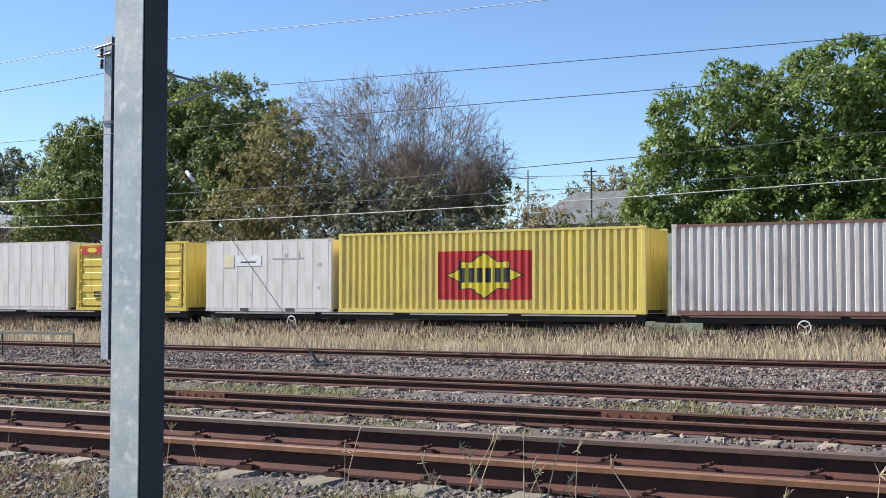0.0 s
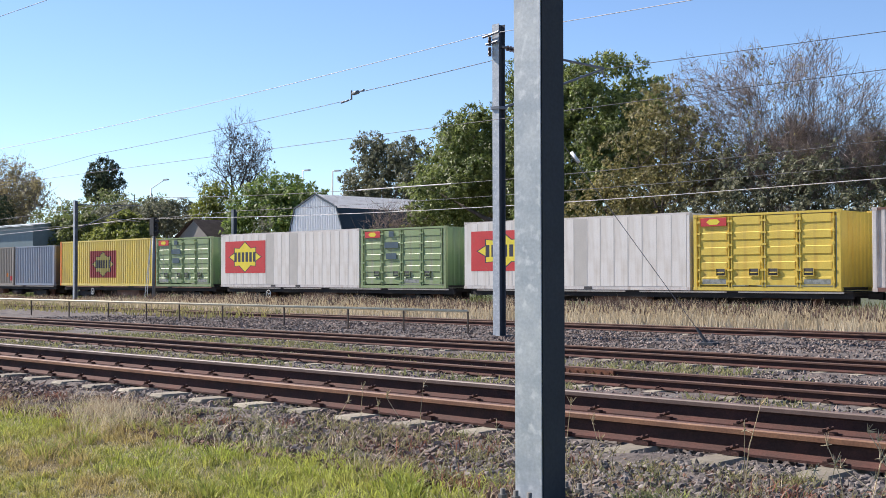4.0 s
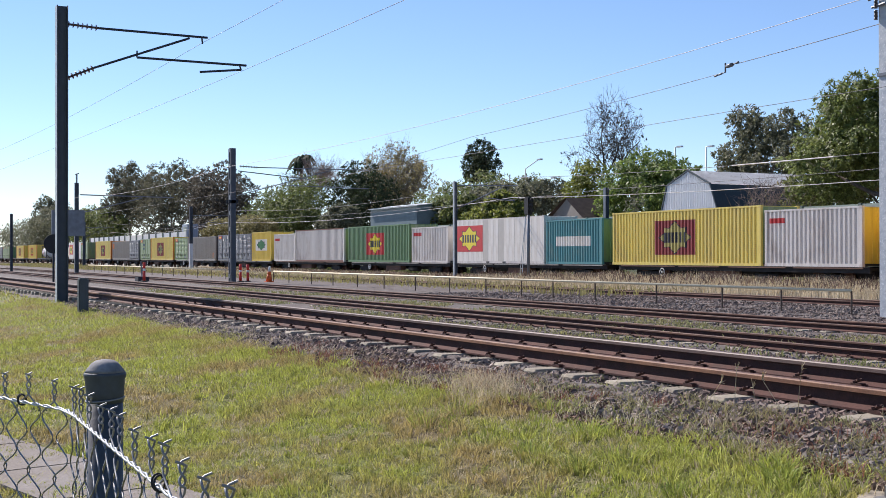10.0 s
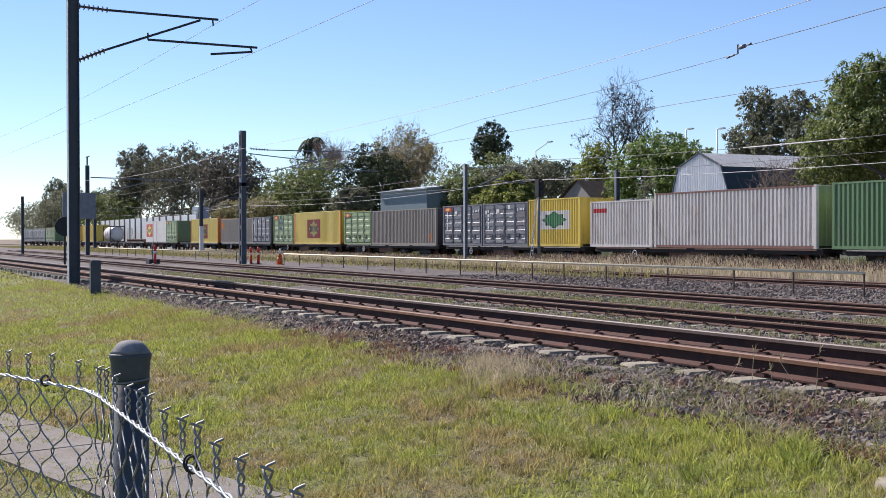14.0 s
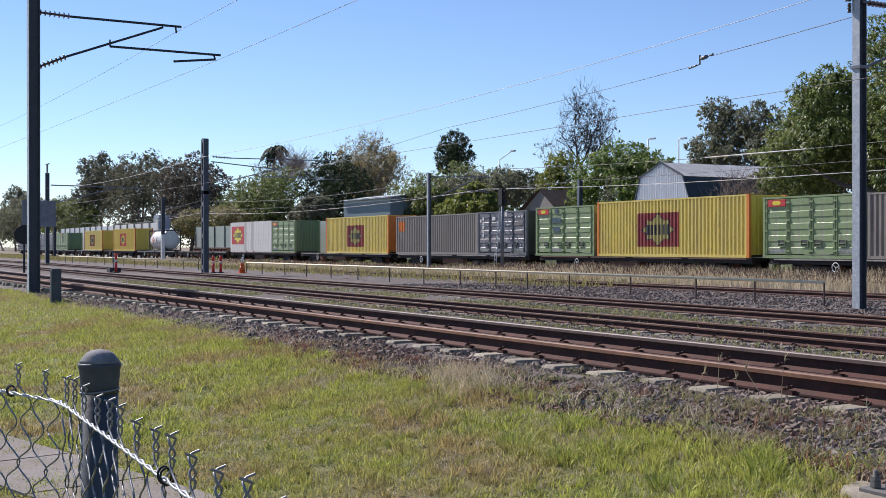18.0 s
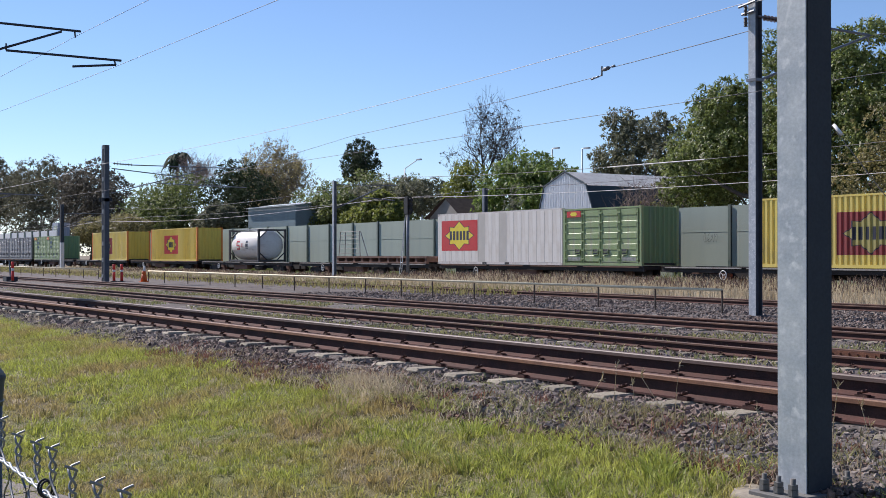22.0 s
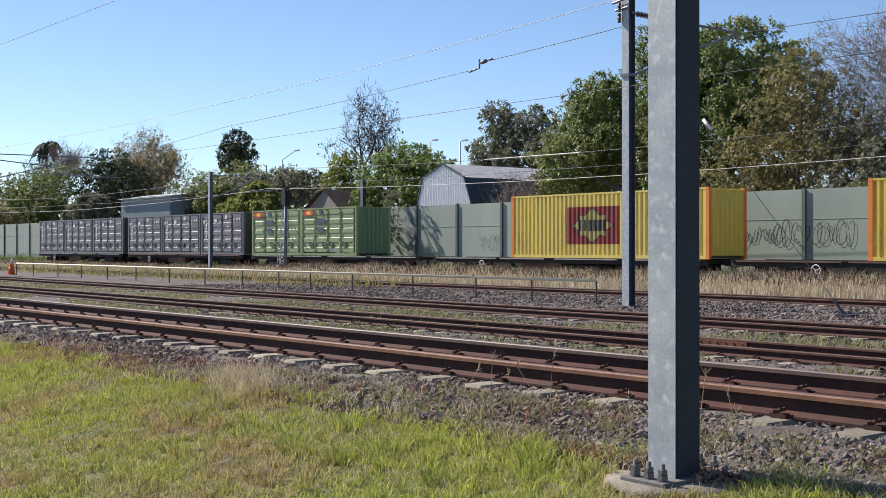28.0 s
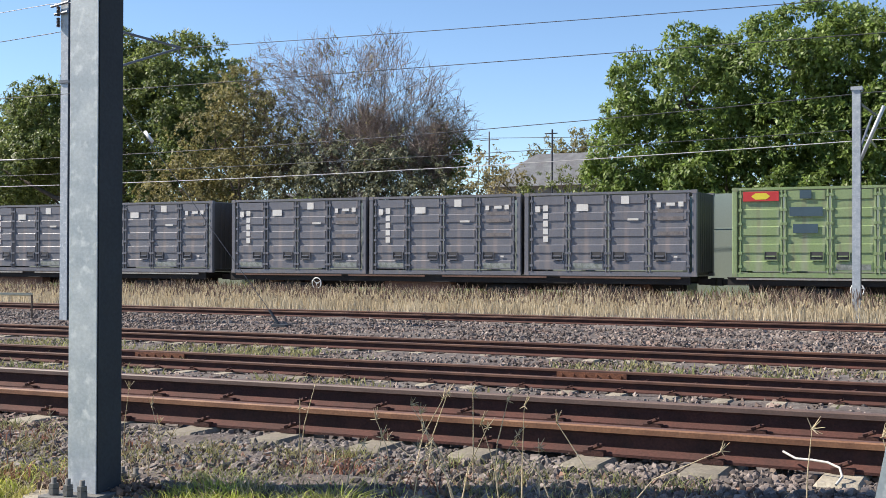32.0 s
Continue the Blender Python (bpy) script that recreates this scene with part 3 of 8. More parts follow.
def rail_mesh(name, x0, x1, head):
    bm = bmesh.new()
    extrude_profile(bm, RAIL, x0, x1)
    me = mesh_of(name, bm, M["rust"], M[head], M["rail_foot"], M["rail_top"])
    for p in me.polygons:
        # Gold rail: brown rust on top, sides brightened in colour as the lit edge.
        p.material_index = 3 if p.center.z > 0.149 and head == "rail_gold" else 1 if p.center.z > 0.112 else 2 if p.center.z < 0.03 else 0
    return me


def sleeper_mesh():
    bm = bmesh.new()
    box(bm, -0.11, 0.11, -0.93, 0.93, -0.2, 0.0)
    bmesh.ops.bevel(bm, geom=[e for e in bm.edges], offset=0.02, segments=1, affect="EDGES")
    return mesh_of("sleeper", bm, M["sleeper"])


def clip_mesh():
    bm = bmesh.new()
    box(bm, -0.055, 0.055, -0.10, -0.055, 0.0, 0.028)
    tube(bm, (-0.03, -0.095, 0.035), (0.04, -0.075, 0.055), 0.012, n=5)
    tube(bm, (-0.03, -0.07, 0.03), (0.03, -0.105, 0.06), 0.011, n=5)
    return mesh_of("clip", bm, M["rust"])


SLEEPER, CLIP = sleeper_mesh(), clip_mesh()


def track(name, label, y, top, x0, x1, heads, pitch, clips, turn=0.0, sleepers=True):
    """Two rails on sleepers; y is the middle, top the height of the rail heads."""
    t = thing(name, (0, y, top - 0.15), label, "railway track", kind="structure", turn=turn)
    for side, head in zip((-0.5685, 0.5685), heads):
        part("rail", rail_mesh("rail", x0, x1, head), None, t, pose_m=pose(0, side, 0))
    if sleepers:
        rng = random.Random(name)
        n = int((x1 - x0) / pitch)
        for i in range(n):
            x = x1 - 0.3 - i * pitch
            part("sleeper", SLEEPER, None, t, pose_m=pose(x + rng.uniform(-0.02, 0.02), rng.uniform(-0.03, 0.03), -0.003, 0, 0, rng.uniform(-1, 1)))
            if clips[0] < x < clips[1]:
                part("clip", CLIP, None, t, pose_m=pose(x, -0.5685, 0))
                part("clip", CLIP, None, t, pose_m=pose(x, 0.5685, 0))
    return t


A_TURN, A_Y, A_TOP, B_Y, C_Y, D_Y, E_Y, LOW = 1.0, 6.79, 0.585, 15.3, 20.1, 30.2, 40.46, -0.05
track_a = track("track_1", "rusty railway track on concrete sleepers beside the lawn", A_Y, A_TOP, -170, 30, ("rail_gold", "rail_polished"), 0.62, (-26, 6), A_TURN)
track_b = track("track_2", "rusty siding track with bolted joints", B_Y, LOW, -170, 40, ("rail_head", "rail_head"), 0.66, (-30, 4))
track_c = track("track_3", "rusty siding track in grey ballast", C_Y, LOW, -170, 40, ("rail_head", "rail_head"), 0.66, (1, 0))
track_d = track("track_4", "railway track beside the tall dry grass", D_Y, LOW, -170, 40, ("rail_head", "rail_head"), 0.68, (1, 0))
track_e = track("track_5", "main line track under the freight train", E_Y, LOW, -560, 120, ("rail_head", "rail_head"), 0.68, (1, 0), sleepers=False)

for x in (-5.3, -12.7):
    bm = bmesh.new()
    box(bm, x - 0.5, x + 0.5, 0.5685 - 0.05, 0.5685 - 0.012, 0.03, 0.118)
    for i in range(6):
        tube(bm, (x - 0.42 + i * 0.168, 0.5685 - 0.085, 0.075), (x - 0.42 + i * 0.168, 0.5685 - 0.05, 0.075), 0.02, n=6)
    part("fishplate", bm, M["rust_orange"], track_b, "orange rusted bolted joint plate")

# ---------------------------------------------------------------- noise wall
def noise_wall():
    w = thing("wall_noise_barrier", (0, 44.15, -0.17), "grey-green concrete noise wall in panels between dark posts", "noise wall", kind="structure")
    bm = bmesh.new()
    box(bm, 0.09, 3.84, -0.07, 0.07, 0, 4.05)
    box(bm, 0.09, 3.84, -0.082, -0.07, 2.765, 2.785)
    panel = mesh_of("panel", bm, M["wall"])
    bm = bmesh.new()
    box(bm, -0.09, 0.09, -0.16, -0.13, 0, 4.1)
    box(bm, -0.09, 0.09, 0.10, 0.13, 0, 4.1)
    box(bm, -0.02, 0.02, -0.13, 0.10, 0, 4.1)
    post = mesh_of("post", bm, M["wall_post"])
    for i in range(-30, 16):
        x = -31.09 + 3.925 * i
        part("panel", panel, None, w, pose_m=pose(x, 0, 0))
        part("post", post, None, w, pose_m=pose(x, 0, 0))
    return w


noise_wall()

# ---------------------------------------------------------------- freight train
FACE, DECK = 39.24, 0.92
MOVERS = []


def moving(name, s, z, label, category, group=""):
    ob = thing(name, (s, E_Y, z), label, category, group)
    MOVERS.append((ob, s, z))
    return ob


def corrugation(length, pitch=0.278, depth=0.068):
    """x, y pairs along a corrugated side, y outwards negative."""
    n = max(2, round((length - 0.36) / pitch))
    p = (length - 0.36) / n
    pts = [(0.0, 0.0), (0.16, 0.0)]
    for i in range(n):
        x = 0.18 + i * p
        pts += [(x + 0.10 * p, depth), (x + 0.40 * p, depth), (x + 0.55 * p, 0.0), (x + 0.95 * p, 0.0)]
    pts += [(length - 0.16, 0.0), (length, 0.0)]
    return pts


def sheet(bm, pts, z0, z1, y0, sign=1, mi=0):
    a = [bm.verts.new((x, y0 + sign * y, z0)) for x, y in pts]
    b = [bm.verts.new((x, y0 + sign * y, z1)) for x, y in pts]
    for i in range(len(pts) - 1):
        bm.faces.new((a[i], a[i + 1], b[i + 1], b[i])).material_index = mi


STAR = [(-1.0, 0.0), (-0.66, 0.26), (-0.66, 0.56), (-0.36, 0.52), (0.0, 0.92), (0.36, 0.52), (0.66, 0.56), (0.66, 0.26), (1.0, 0.0), (0.66, -0.26), (0.66, -0.56), (0.36, -0.52), (0.0, -0.92), (-0.36, -0.52), (-0.66, -0.56), (-0.66, -0.26)]


def inside(poly, x, z):
    hit = False
    for (x0, z0), (x1, z1) in zip(poly, poly[1:] + poly[:1]):
        if (z0 > z) != (z1 > z) and x < (x1 - x0) * (z - z0) / (z1 - z0) + x0:
            hit = not hit
    return hit


def emblem_mesh(pts, cx, cz, w, h, ground, star, bars):
    """A painted panel with a star-shaped field and plain bars, laid on the side's own relief."""
    x0, x1, z0, z1 = cx - w / 2, cx + w / 2, cz - h / 2, cz + h / 2
    xs = [p for p in pts if x0 < p[0] < x1]
    ends = np.interp([x0, x1], [p[0] for p in pts], [p[1] for p in pts])
    line = [(x0, float(ends[0])), *xs, (x1, float(ends[1]))]
    bm = bmesh.new()
    sheet(bm, line, z0, z1, -0.004)
    sx, sz = w * 0.39, h * 0.50
    shape = [(cx + a * sx, cz + b * sz) for a, b in STAR]
    rim = [(cx + a * sx * 1.07, cz + b * sz * 1.07) for a, b in STAR]
    cuts = [(p, q) for poly in (shape, rim) for p, q in zip(poly, poly[1:] + poly[:1])]
    bw, bh = 0.72 * sx, 0.30 * sz
    letters = []
    for i in range(6):
        a = cx - bw + i * 2 * bw / 6 + 0.05 * bw
        letters.append((a, a + (2 * bw / 6 - 0.11 * bw)))
    for p, q in cuts:
        d = Vector((q[0] - p[0], 0, q[1] - p[1]))
        nrm = Vector((d.z, 0, -d.x)).normalized()
        lo, hi = min(p[0], q[0]) - 0.02, max(p[0], q[0]) + 0.02
        lz, hz = min(p[1], q[1]) - 0.02, max(p[1], q[1]) + 0.02
        near = [f for f in bm.faces if max(v.co.x for v in f.verts) > lo and min(v.co.x for v in f.verts) < hi and max(v.co.z for v in f.verts) > lz and min(v.co.z for v in f.verts) < hz]
        geom = list({e for f in near for e in f.edges} | {v for f in near for v in f.verts}) + near
        bmesh.ops.bisect_plane(bm, geom=geom, plane_co=(p[0], 0, p[1]), plane_no=nrm)
    if bars:
        for no, co in [((0, 0, 1), (0, 0, cz - bh)), ((0, 0, 1), (0, 0, cz + bh))] + [((1, 0, 0), (x, 0, 0)) for ab in letters for x in ab]:
            near = [f for f in bm.faces if min(v.co.z for v in f.verts) < cz + bh + 0.01 and max(v.co.z for v in f.verts) > cz - bh - 0.01]
            geom = list({e for f in near for e in f.edges} | {v for f in near for v in f.verts}) + near
            bmesh.ops.bisect_plane(bm, geom=geom, plane_co=co, plane_no=no)
    for f in bm.faces:
        c = f.calc_center_median()
        if bars and abs(c.z - cz) < bh and any(a < c.x < b for a, b in letters):
            f.material_index = 2
        elif inside(shape, c.x, c.z):
            f.material_index = 1
        elif inside(rim, c.x, c.z):
            f.material_index = 2
    me = bpy.data.meshes.new("emblem")
    bm.to_mesh(me)
    bm.free()
    for m in (ground, star, M["c_logo_dark"]):
        me.materials.append(m)
    return me


MESHES = {}


def cached(key, make):
    if key not in MESHES:
        MESHES[key] = make()
    return MESHES[key]


def frame_parts(ob, L, H, post, rail, castings):
    """Corner posts, rails, roof and floor that every box has."""
    W = 2.438

    def posts():
        bm = bmesh.new()
        wide = 0.10 if post == M["c_orange"] else 0.075
        box(bm, -wide, wide, -0.075, 0.075, 0.0, H)
        bmesh.ops.bevel(bm, geom=list(bm.edges), offset=0.012, segments=1, affect="EDGES")
        return mesh_of("corner_post", bm, post)
    me = cached(("post", H, post.name), posts)
    for x in (0.08, L - 0.08):
        for y in (-W / 2 + 0.078, W / 2 - 0.078):
            part("corner_post", me, None, ob, pose_m=pose(x, y, 0))

    def rails(z0, z1, nm):
        bm = bmesh.new()
        for s in (-1, 1):
            y = s * (W / 2 - 0.045)
            box(bm, 0.155, L - 0.155, y - 0.04, y + 0.04, z0, z1)
        return mesh_of(nm, bm, rail)
    part("bottom_rail", cached(("brail", L, rail.name), lambda: rails(0.0, 0.14, "bottom_rail")), None, ob)
    part("top_rail", cached(("trail", L, H, rail.name), lambda: rails(H - 0.085, H - 0.004, "top_rail")), None, ob)

    def cast():
        bm = bmesh.new()
        box(bm, -0.089, 0.089, -0.083, 0.083, -0.058, 0.061)
        return mesh_of("corner_casting", bm, castings)
    cm = cached(("cast", castings.name), cast)
    for x in (0.085, L - 0.085):
        for y in (-W / 2 + 0.08, W / 2 - 0.08):
            for z in (0.055, H - 0.055):
                part("corner_casting", cm, None, ob, pose_m=pose(x, y, z))


def roof_floor(ob, L, H, paint):
    def roof():
        bm = bmesh.new()
        n = int(L / 0.21)
        for i in range(n):
            x = 0.16 + i * (L - 0.32) / n
            d = (L - 0.32) / n
            box(bm, x, x + d * 0.55, -1.15, 1.15, H - 0.05, H - 0.015)
            box(bm, x + d * 0.55, x + d, -1.15, 1.15, H - 0.05, H - 0.032)
        return mesh_of("roof", bm, paint)
    part("roof", cached(("roof", L, H, paint.name), roof), None, ob)

    def floor():
        bm = bmesh.new()
        box(bm, 0.16, L - 0.16, -1.12, 1.12, 0.03, 0.13)
        return mesh_of("floor", bm, M["c_dark"])
    part("floor", cached(("floor", L), floor), None, ob)


def ends(ob, L, H, paint, ribbed=True):
    def end():
        bm = bmesh.new()
        if ribbed:
            pts = corrugation(2.13, 0.3, 0.03)
            a = [bm.verts.new((y, -1.065 + u, 0.14)) for u, y in pts]
            b = [bm.verts.new((y, -1.065 + u, H - 0.06)) for u, y in pts]
            for i in range(len(pts) - 1):
                bm.faces.new((a[i], a[i + 1], b[i + 1], b[i]))
        else:
            box(bm, 0.0, 0.03, -1.07, 1.07, 0.1, H - 0.06)
        return mesh_of("end_wall", bm, paint)
    me = cached(("end", H, paint.name, ribbed), end)
    part("end_wall", me, None, ob, pose_m=pose(0.02, 0, 0))
    part("end_wall", me, None, ob, pose_m=pose(L - 0.02, 0, 0, 0, 0, 180))


def add_emblem(ob, pts, L, H, cx, cz, w, h, style):
    ground, star, bars = {"red": (M["c_red"], M["c_logo_yellow"], True), "dark": (M["c_logo_red_dark"], M["c_logo_yellow_dark"], True), "white": (M["c_white"], M["c_logo_green"], False)}[style]
    key = ("emblem", len(pts), round(cx, 2), round(cz, 2), w, h, style)
    part("emblem", cached(key, lambda: emblem_mesh(pts, cx, cz, w, h, ground, star, bars)), None, ob, "painted panel with a star-shaped yellow field", pose_m=pose(0, -1.205, 0))


M["c_cream"] = mat("faded_cream_panel_paint", (0.78, 0.72, 0.45), 0.6, 0, 0.1, 2, 20, 0.02)
M["c_bright"] = mat("bright_white_panel_paint", (0.86, 0.85, 0.82), 0.6, 0, 0.1, 2, 20, 0.02)
M["c_joint"] = mat("grey_panel_joint", (0.58, 0.55, 0.51), 0.6, 0, 0.1, 2, 20, 0.02)
M["c_logo_red_dark"] = mat("faded_dark_red_paint", (0.33, 0.055, 0.055), 0.6, 0, 0.12, 1.5, 18, 0.02, dirt=(0.27, 0.07, 0.06))
M["c_logo_yellow_dark"] = mat("faded_ochre_paint", (0.46, 0.40, 0.13), 0.6, 0, 0.12, 1.5, 18, 0.02)


def corrugated_box(name, s_left, L, H, paint, label, post=None, end=None, rail=None, logo=None, patches=()):
    ob = moving(name, s_left, DECK, label, "shipping container", "containers on the freight train")
    P = M[paint]
    post, end, rail = M[post or paint], M[end or paint], M[rail or paint]
    pts = corrugation(L)

    def side():
        bm = bmesh.new()
        sheet(bm, pts, 0.14, H - 0.07, -1.205)
        return mesh_of("side_wall", bm, P)

    def back():
        bm = bmesh.new()
        sheet(bm, pts, 0.14, H - 0.07, 1.2, -1)
        return mesh_of("back_wall", bm, P)
    part("side_wall", cached(("side", L, H, paint), side), None, ob)
    part("back_wall", cached(("back", L, H, paint), back), None, ob)
    frame_parts(ob, L, H, post, rail, post)
    roof_floor(ob, L, H, P)
    ends(ob, L, H, end)
    if logo:
        cx, cz, w, h, style = logo
        add_emblem(ob, pts, L, H, cx * L, cz * H, w, h, style)
    for x0, x1, z0, z1, pm in patches:
        bm = bmesh.new()
        xs = [p for p in pts if x0 * L < p[0] < x1 * L]
        sheet(bm, xs, z0 * H, z1 * H, -1.21)
        part("painted_mark", bm, M[pm], ob)
    return ob


def smooth_box(name, s_left, L, H, label, logo=True, bands=(0.385, 0.53), marks=()):
    """White insulated box with flat panel joints."""
    ob = moving(name, s_left, DECK, label, "shipping container", "containers on the freight train")

    n = round((L - 0.3) / 0.70)
    d = (L - 0.3) / n

    def pan():
        bm = bmesh.new()
        box(bm, 0.006, d - 0.006, -1.22, -1.18, 0.14, H - 0.08)
        return mesh_of("side_panel", bm, M["c_white"])

    def back():
        bm = bmesh.new()
        box(bm, 0.15, L - 0.15, 1.18, 1.215, 0.14, H - 0.08)
        return mesh_of("back_wall", bm, M["c_white"])
    part("back_wall", cached(("smooth_back", L, H), back), None, ob)
    me = cached(("smooth", L, H), pan)

    def joint():
        bm = bmesh.new()
        box(bm, -0.022, 0.022, -1.2235, -1.2005, 0.15, H - 0.09)
        return mesh_of("joint_strip", bm, M["c_joint"])
    strip_me = cached(("joint", H), joint)
    band = cached(("band", L, H), lambda: me.copy())
    band.materials[0] = M["c_band"]
    for i in range(n):
        grey = any(abs((i + 0.5) / n - b) < 0.5 / n for b in bands)
        part("side_panel", band if grey else me, None, ob, pose_m=pose(0.15 + i * d, 0, 0))
        if i:
            part("joint_strip", strip_me, None, ob, pose_m=pose(0.15 + i * d, 0, 0))
    frame_parts(ob, L, H, M["c_white"], M["c_pale"], M["c_pale"])
    roof_floor(ob, L, H, M["c_white"])
    ends(ob, L, H, M["c_white"], False)
    if logo:
        pts = [(0.0, -0.018), (L, -0.018)]
        add_emblem(ob, pts, L, H, 0.195 * L, 0.56 * H, 3.85, 1.78, "red")
    for x0, x1, z0, z1, m in marks:
        bm = bmesh.new()
        box(bm, x0, x1, -1.231, -1.2255, z0, z1)
        part("painted_mark", bm, M[m], ob)
    # No openings are cut: dark blocks show the shade within the fork pockets.
    for x in (L / 2 - 1.1, L / 2 + 1.1):
        bm = bmesh.new()
        box(bm, x - 0.2, x + 0.2, -1.226, -1.19, 0.015, 0.125)
        part("fork_pocket", bm, M["c_dark"], ob, "dark block for the shade in a fork-lift pocket")
    return ob


def door_box(name, s_left, L, H, paint, label, plate="red", marks="none", end=None):
    """Side-loading box: four ribbed doors with lock rods."""
    ob = moving(name, s_left, DECK, label, "shipping container", "containers on the freight train")
    P = M[paint]
    frame_parts(ob, L, H, P, P, P)
    roof_floor(ob, L, H, P)
    ends(ob, L, H, M[end or paint], True)
    w = (L - 0.42) / 4

    def leaf():
        bm = bmesh.new()
        n, lo, hi = 9, 0.2, H - 0.12
        dz = (hi - lo - 0.04) / n
        out = [(0.03, lo), (-0.055, lo)]
        for i in range(1, n):
            z, proud = lo + 0.02 + i * dz, i % 2 == 0
            out += [(-0.055 if not proud else -0.034, z - 0.010), (-0.055 if proud else -0.034, z + 0.010)]
        out += [(-0.055, hi), (0.03, hi)]
        extrude_profile(bm, out, 0.15, w - 0.15)
        for a, b in ((0.03, 0.15), (w - 0.15, w - 0.03)):
            box(bm, a, b, -0.035, 0.03, lo, hi)
        return mesh_of("door", bm, P)
    dm = cached(("leaf", L, H, paint), leaf)

    def rod():
        bm = bmesh.new()
        tube(bm, (0, 0, 0.14), (0, 0, H - 0.1), 0.027, n=6)
        for z in (0.3, 0.72, 1.2, 1.66, 2.1, H - 0.32):
            box(bm, -0.055, 0.055, -0.04, 0.03, z, z + 0.08)
        return mesh_of("lock_rod", bm, P)
    rm = cached(("rod", H, paint), rod)

    # Flat dark block drawn for the shade inside a handle recess.
    def pocket():
        bm = bmesh.new()
        box(bm, -0.19, 0.19, -0.012, 0.012, 0, 0.25)
        return mesh_of("handle_recess", bm, M["c_dark"])
    pm = cached(("pocket",), pocket)

    def grip():
        bm = bmesh.new()
        box(bm, -0.15, 0.15, -0.035, -0.014, 0.09, 0.13)
        box(bm, -0.21, 0.21, -0.03, 0.0, -0.03, -0.002)
        box(bm, -0.21, -0.192, -0.03, 0.0, -0.002, 0.26)
        box(bm, 0.192, 0.21, -0.03, 0.0, -0.002, 0.26)
        return mesh_of("handle", bm, P)
    gm = cached(("grip", paint), grip)

    def worn():
        bm = bmesh.new()
        box(bm, 0.19, w - 0.19, -0.0585, -0.0555, 0.24, 0.42)
        return mesh_of("scuffed_panel", bm, M["c_scuff"])
    wm = cached(("worn", round(w, 2)), worn)
    for i in range(4):
        d = part("door", dm, None, ob, pose_m=pose(0.21 + i * w, -1.16, 0))
        for x in (0.06, w - 0.06):
            part("lock_rod", rm, None, d, pose_m=pose(x, -0.05, 0))
        px = w * (0.72 if i < 2 else 0.28)
        part("handle_recess", pm, None, d, pose_m=pose(px, -0.066, 0.56))
        part("handle", gm, None, d, pose_m=pose(px, -0.066, 0.56))
        if (i + int(-s_left)) % 3 == 0:
            part("scuffed_panel", wm, None, d, "pale scuffed bottom panel")
    bm = bmesh.new()
    box(bm, 0.36, 0.21 + w - 0.14, -1.25, -1.221, H - 0.44, H - 0.13) if plate == "red" else box(bm, 0.42, 0.60, -1.25, -1.221, H - 0.66, H - 0.46)
    part("plate", bm, M["c_red"] if plate == "red" else M["c_white"], ob, "red plate with a small yellow badge" if plate == "red" else "white plate")
    if plate == "red":
        bm = bmesh.new()
        v = [bm.verts.new((0.21 + w / 2 + a, -1.2545, H - 0.285 + b)) for a, b in ((-0.30, 0), (-0.17, -0.1), (0.17, -0.1), (0.30, 0), (0.17, 0.1), (-0.17, 0.1))]
        bm.faces.new(v)
        part("badge", bm, M["c_logo_yellow"], ob)
    if marks == "patches":
        for z, h, x0, x1 in ((2.48, 0.27, 0.50, 0.86), (1.93, 0.29, 0.19, 1.2), (1.40, 0.28, 0.30, 1.06)):
            bm = bmesh.new()
            box(bm, 0.21 + w + x0, 0.21 + w + x1, -1.246, -1.238, z, z + h)
            part("painted_mark", bm, M["c_blue_dark"], ob, "dark blue over-painted patch")
    if marks == "white":
        bars = [(0.70, 0.88, 1.15 + i * 0.265, 1.35 + i * 0.265) for i in range(5)]
        bars += [(1.92, 2.34, 2.20, 2.43), (3.5, 3.78, 2.42, 2.68), (4.72, 4.86, 2.28, 2.44), (5.05, 5.34, 2.33, 2.43), (5.45, 5.62, 2.30, 2.46), (5.3, 5.42, 0.62, 0.68), (3.72, 4.1, 1.86, 1.93)]
        for x0, x1, z0, z1 in bars:
            bm = bmesh.new()
            box(bm, x0, x1, -1.225, -1.2165, z0, z1)
            part("marking_bar", bm, M["c_white"], ob)
        for z in (2.1, 1.85, 1.35):
            bm = bmesh.new()
            box(bm, 4.75, 5.62, -1.2195, -1.2160, z, z + 0.13)
            part("worn_patch", bm, M["c_worn"], ob, "worn brownish patch")
    return ob


M["c_scuff"] = mat("scuffed_pale_paint", (0.34, 0.36, 0.34), 0.7, 0, 0.35, 5, 25, 0.05, second=(0.20, 0.22, 0.19))
M["c_worn"] = mat("worn_brown_grey_paint", (0.25, 0.22, 0.21), 0.7, 0, 0.3, 4, 25, 0.03)
M["c_blue_dark"] = mat("dark_blue_patch_paint", (0.055, 0.10, 0.13), 0.6, 0, 0.1, 2, 18, 0.02)


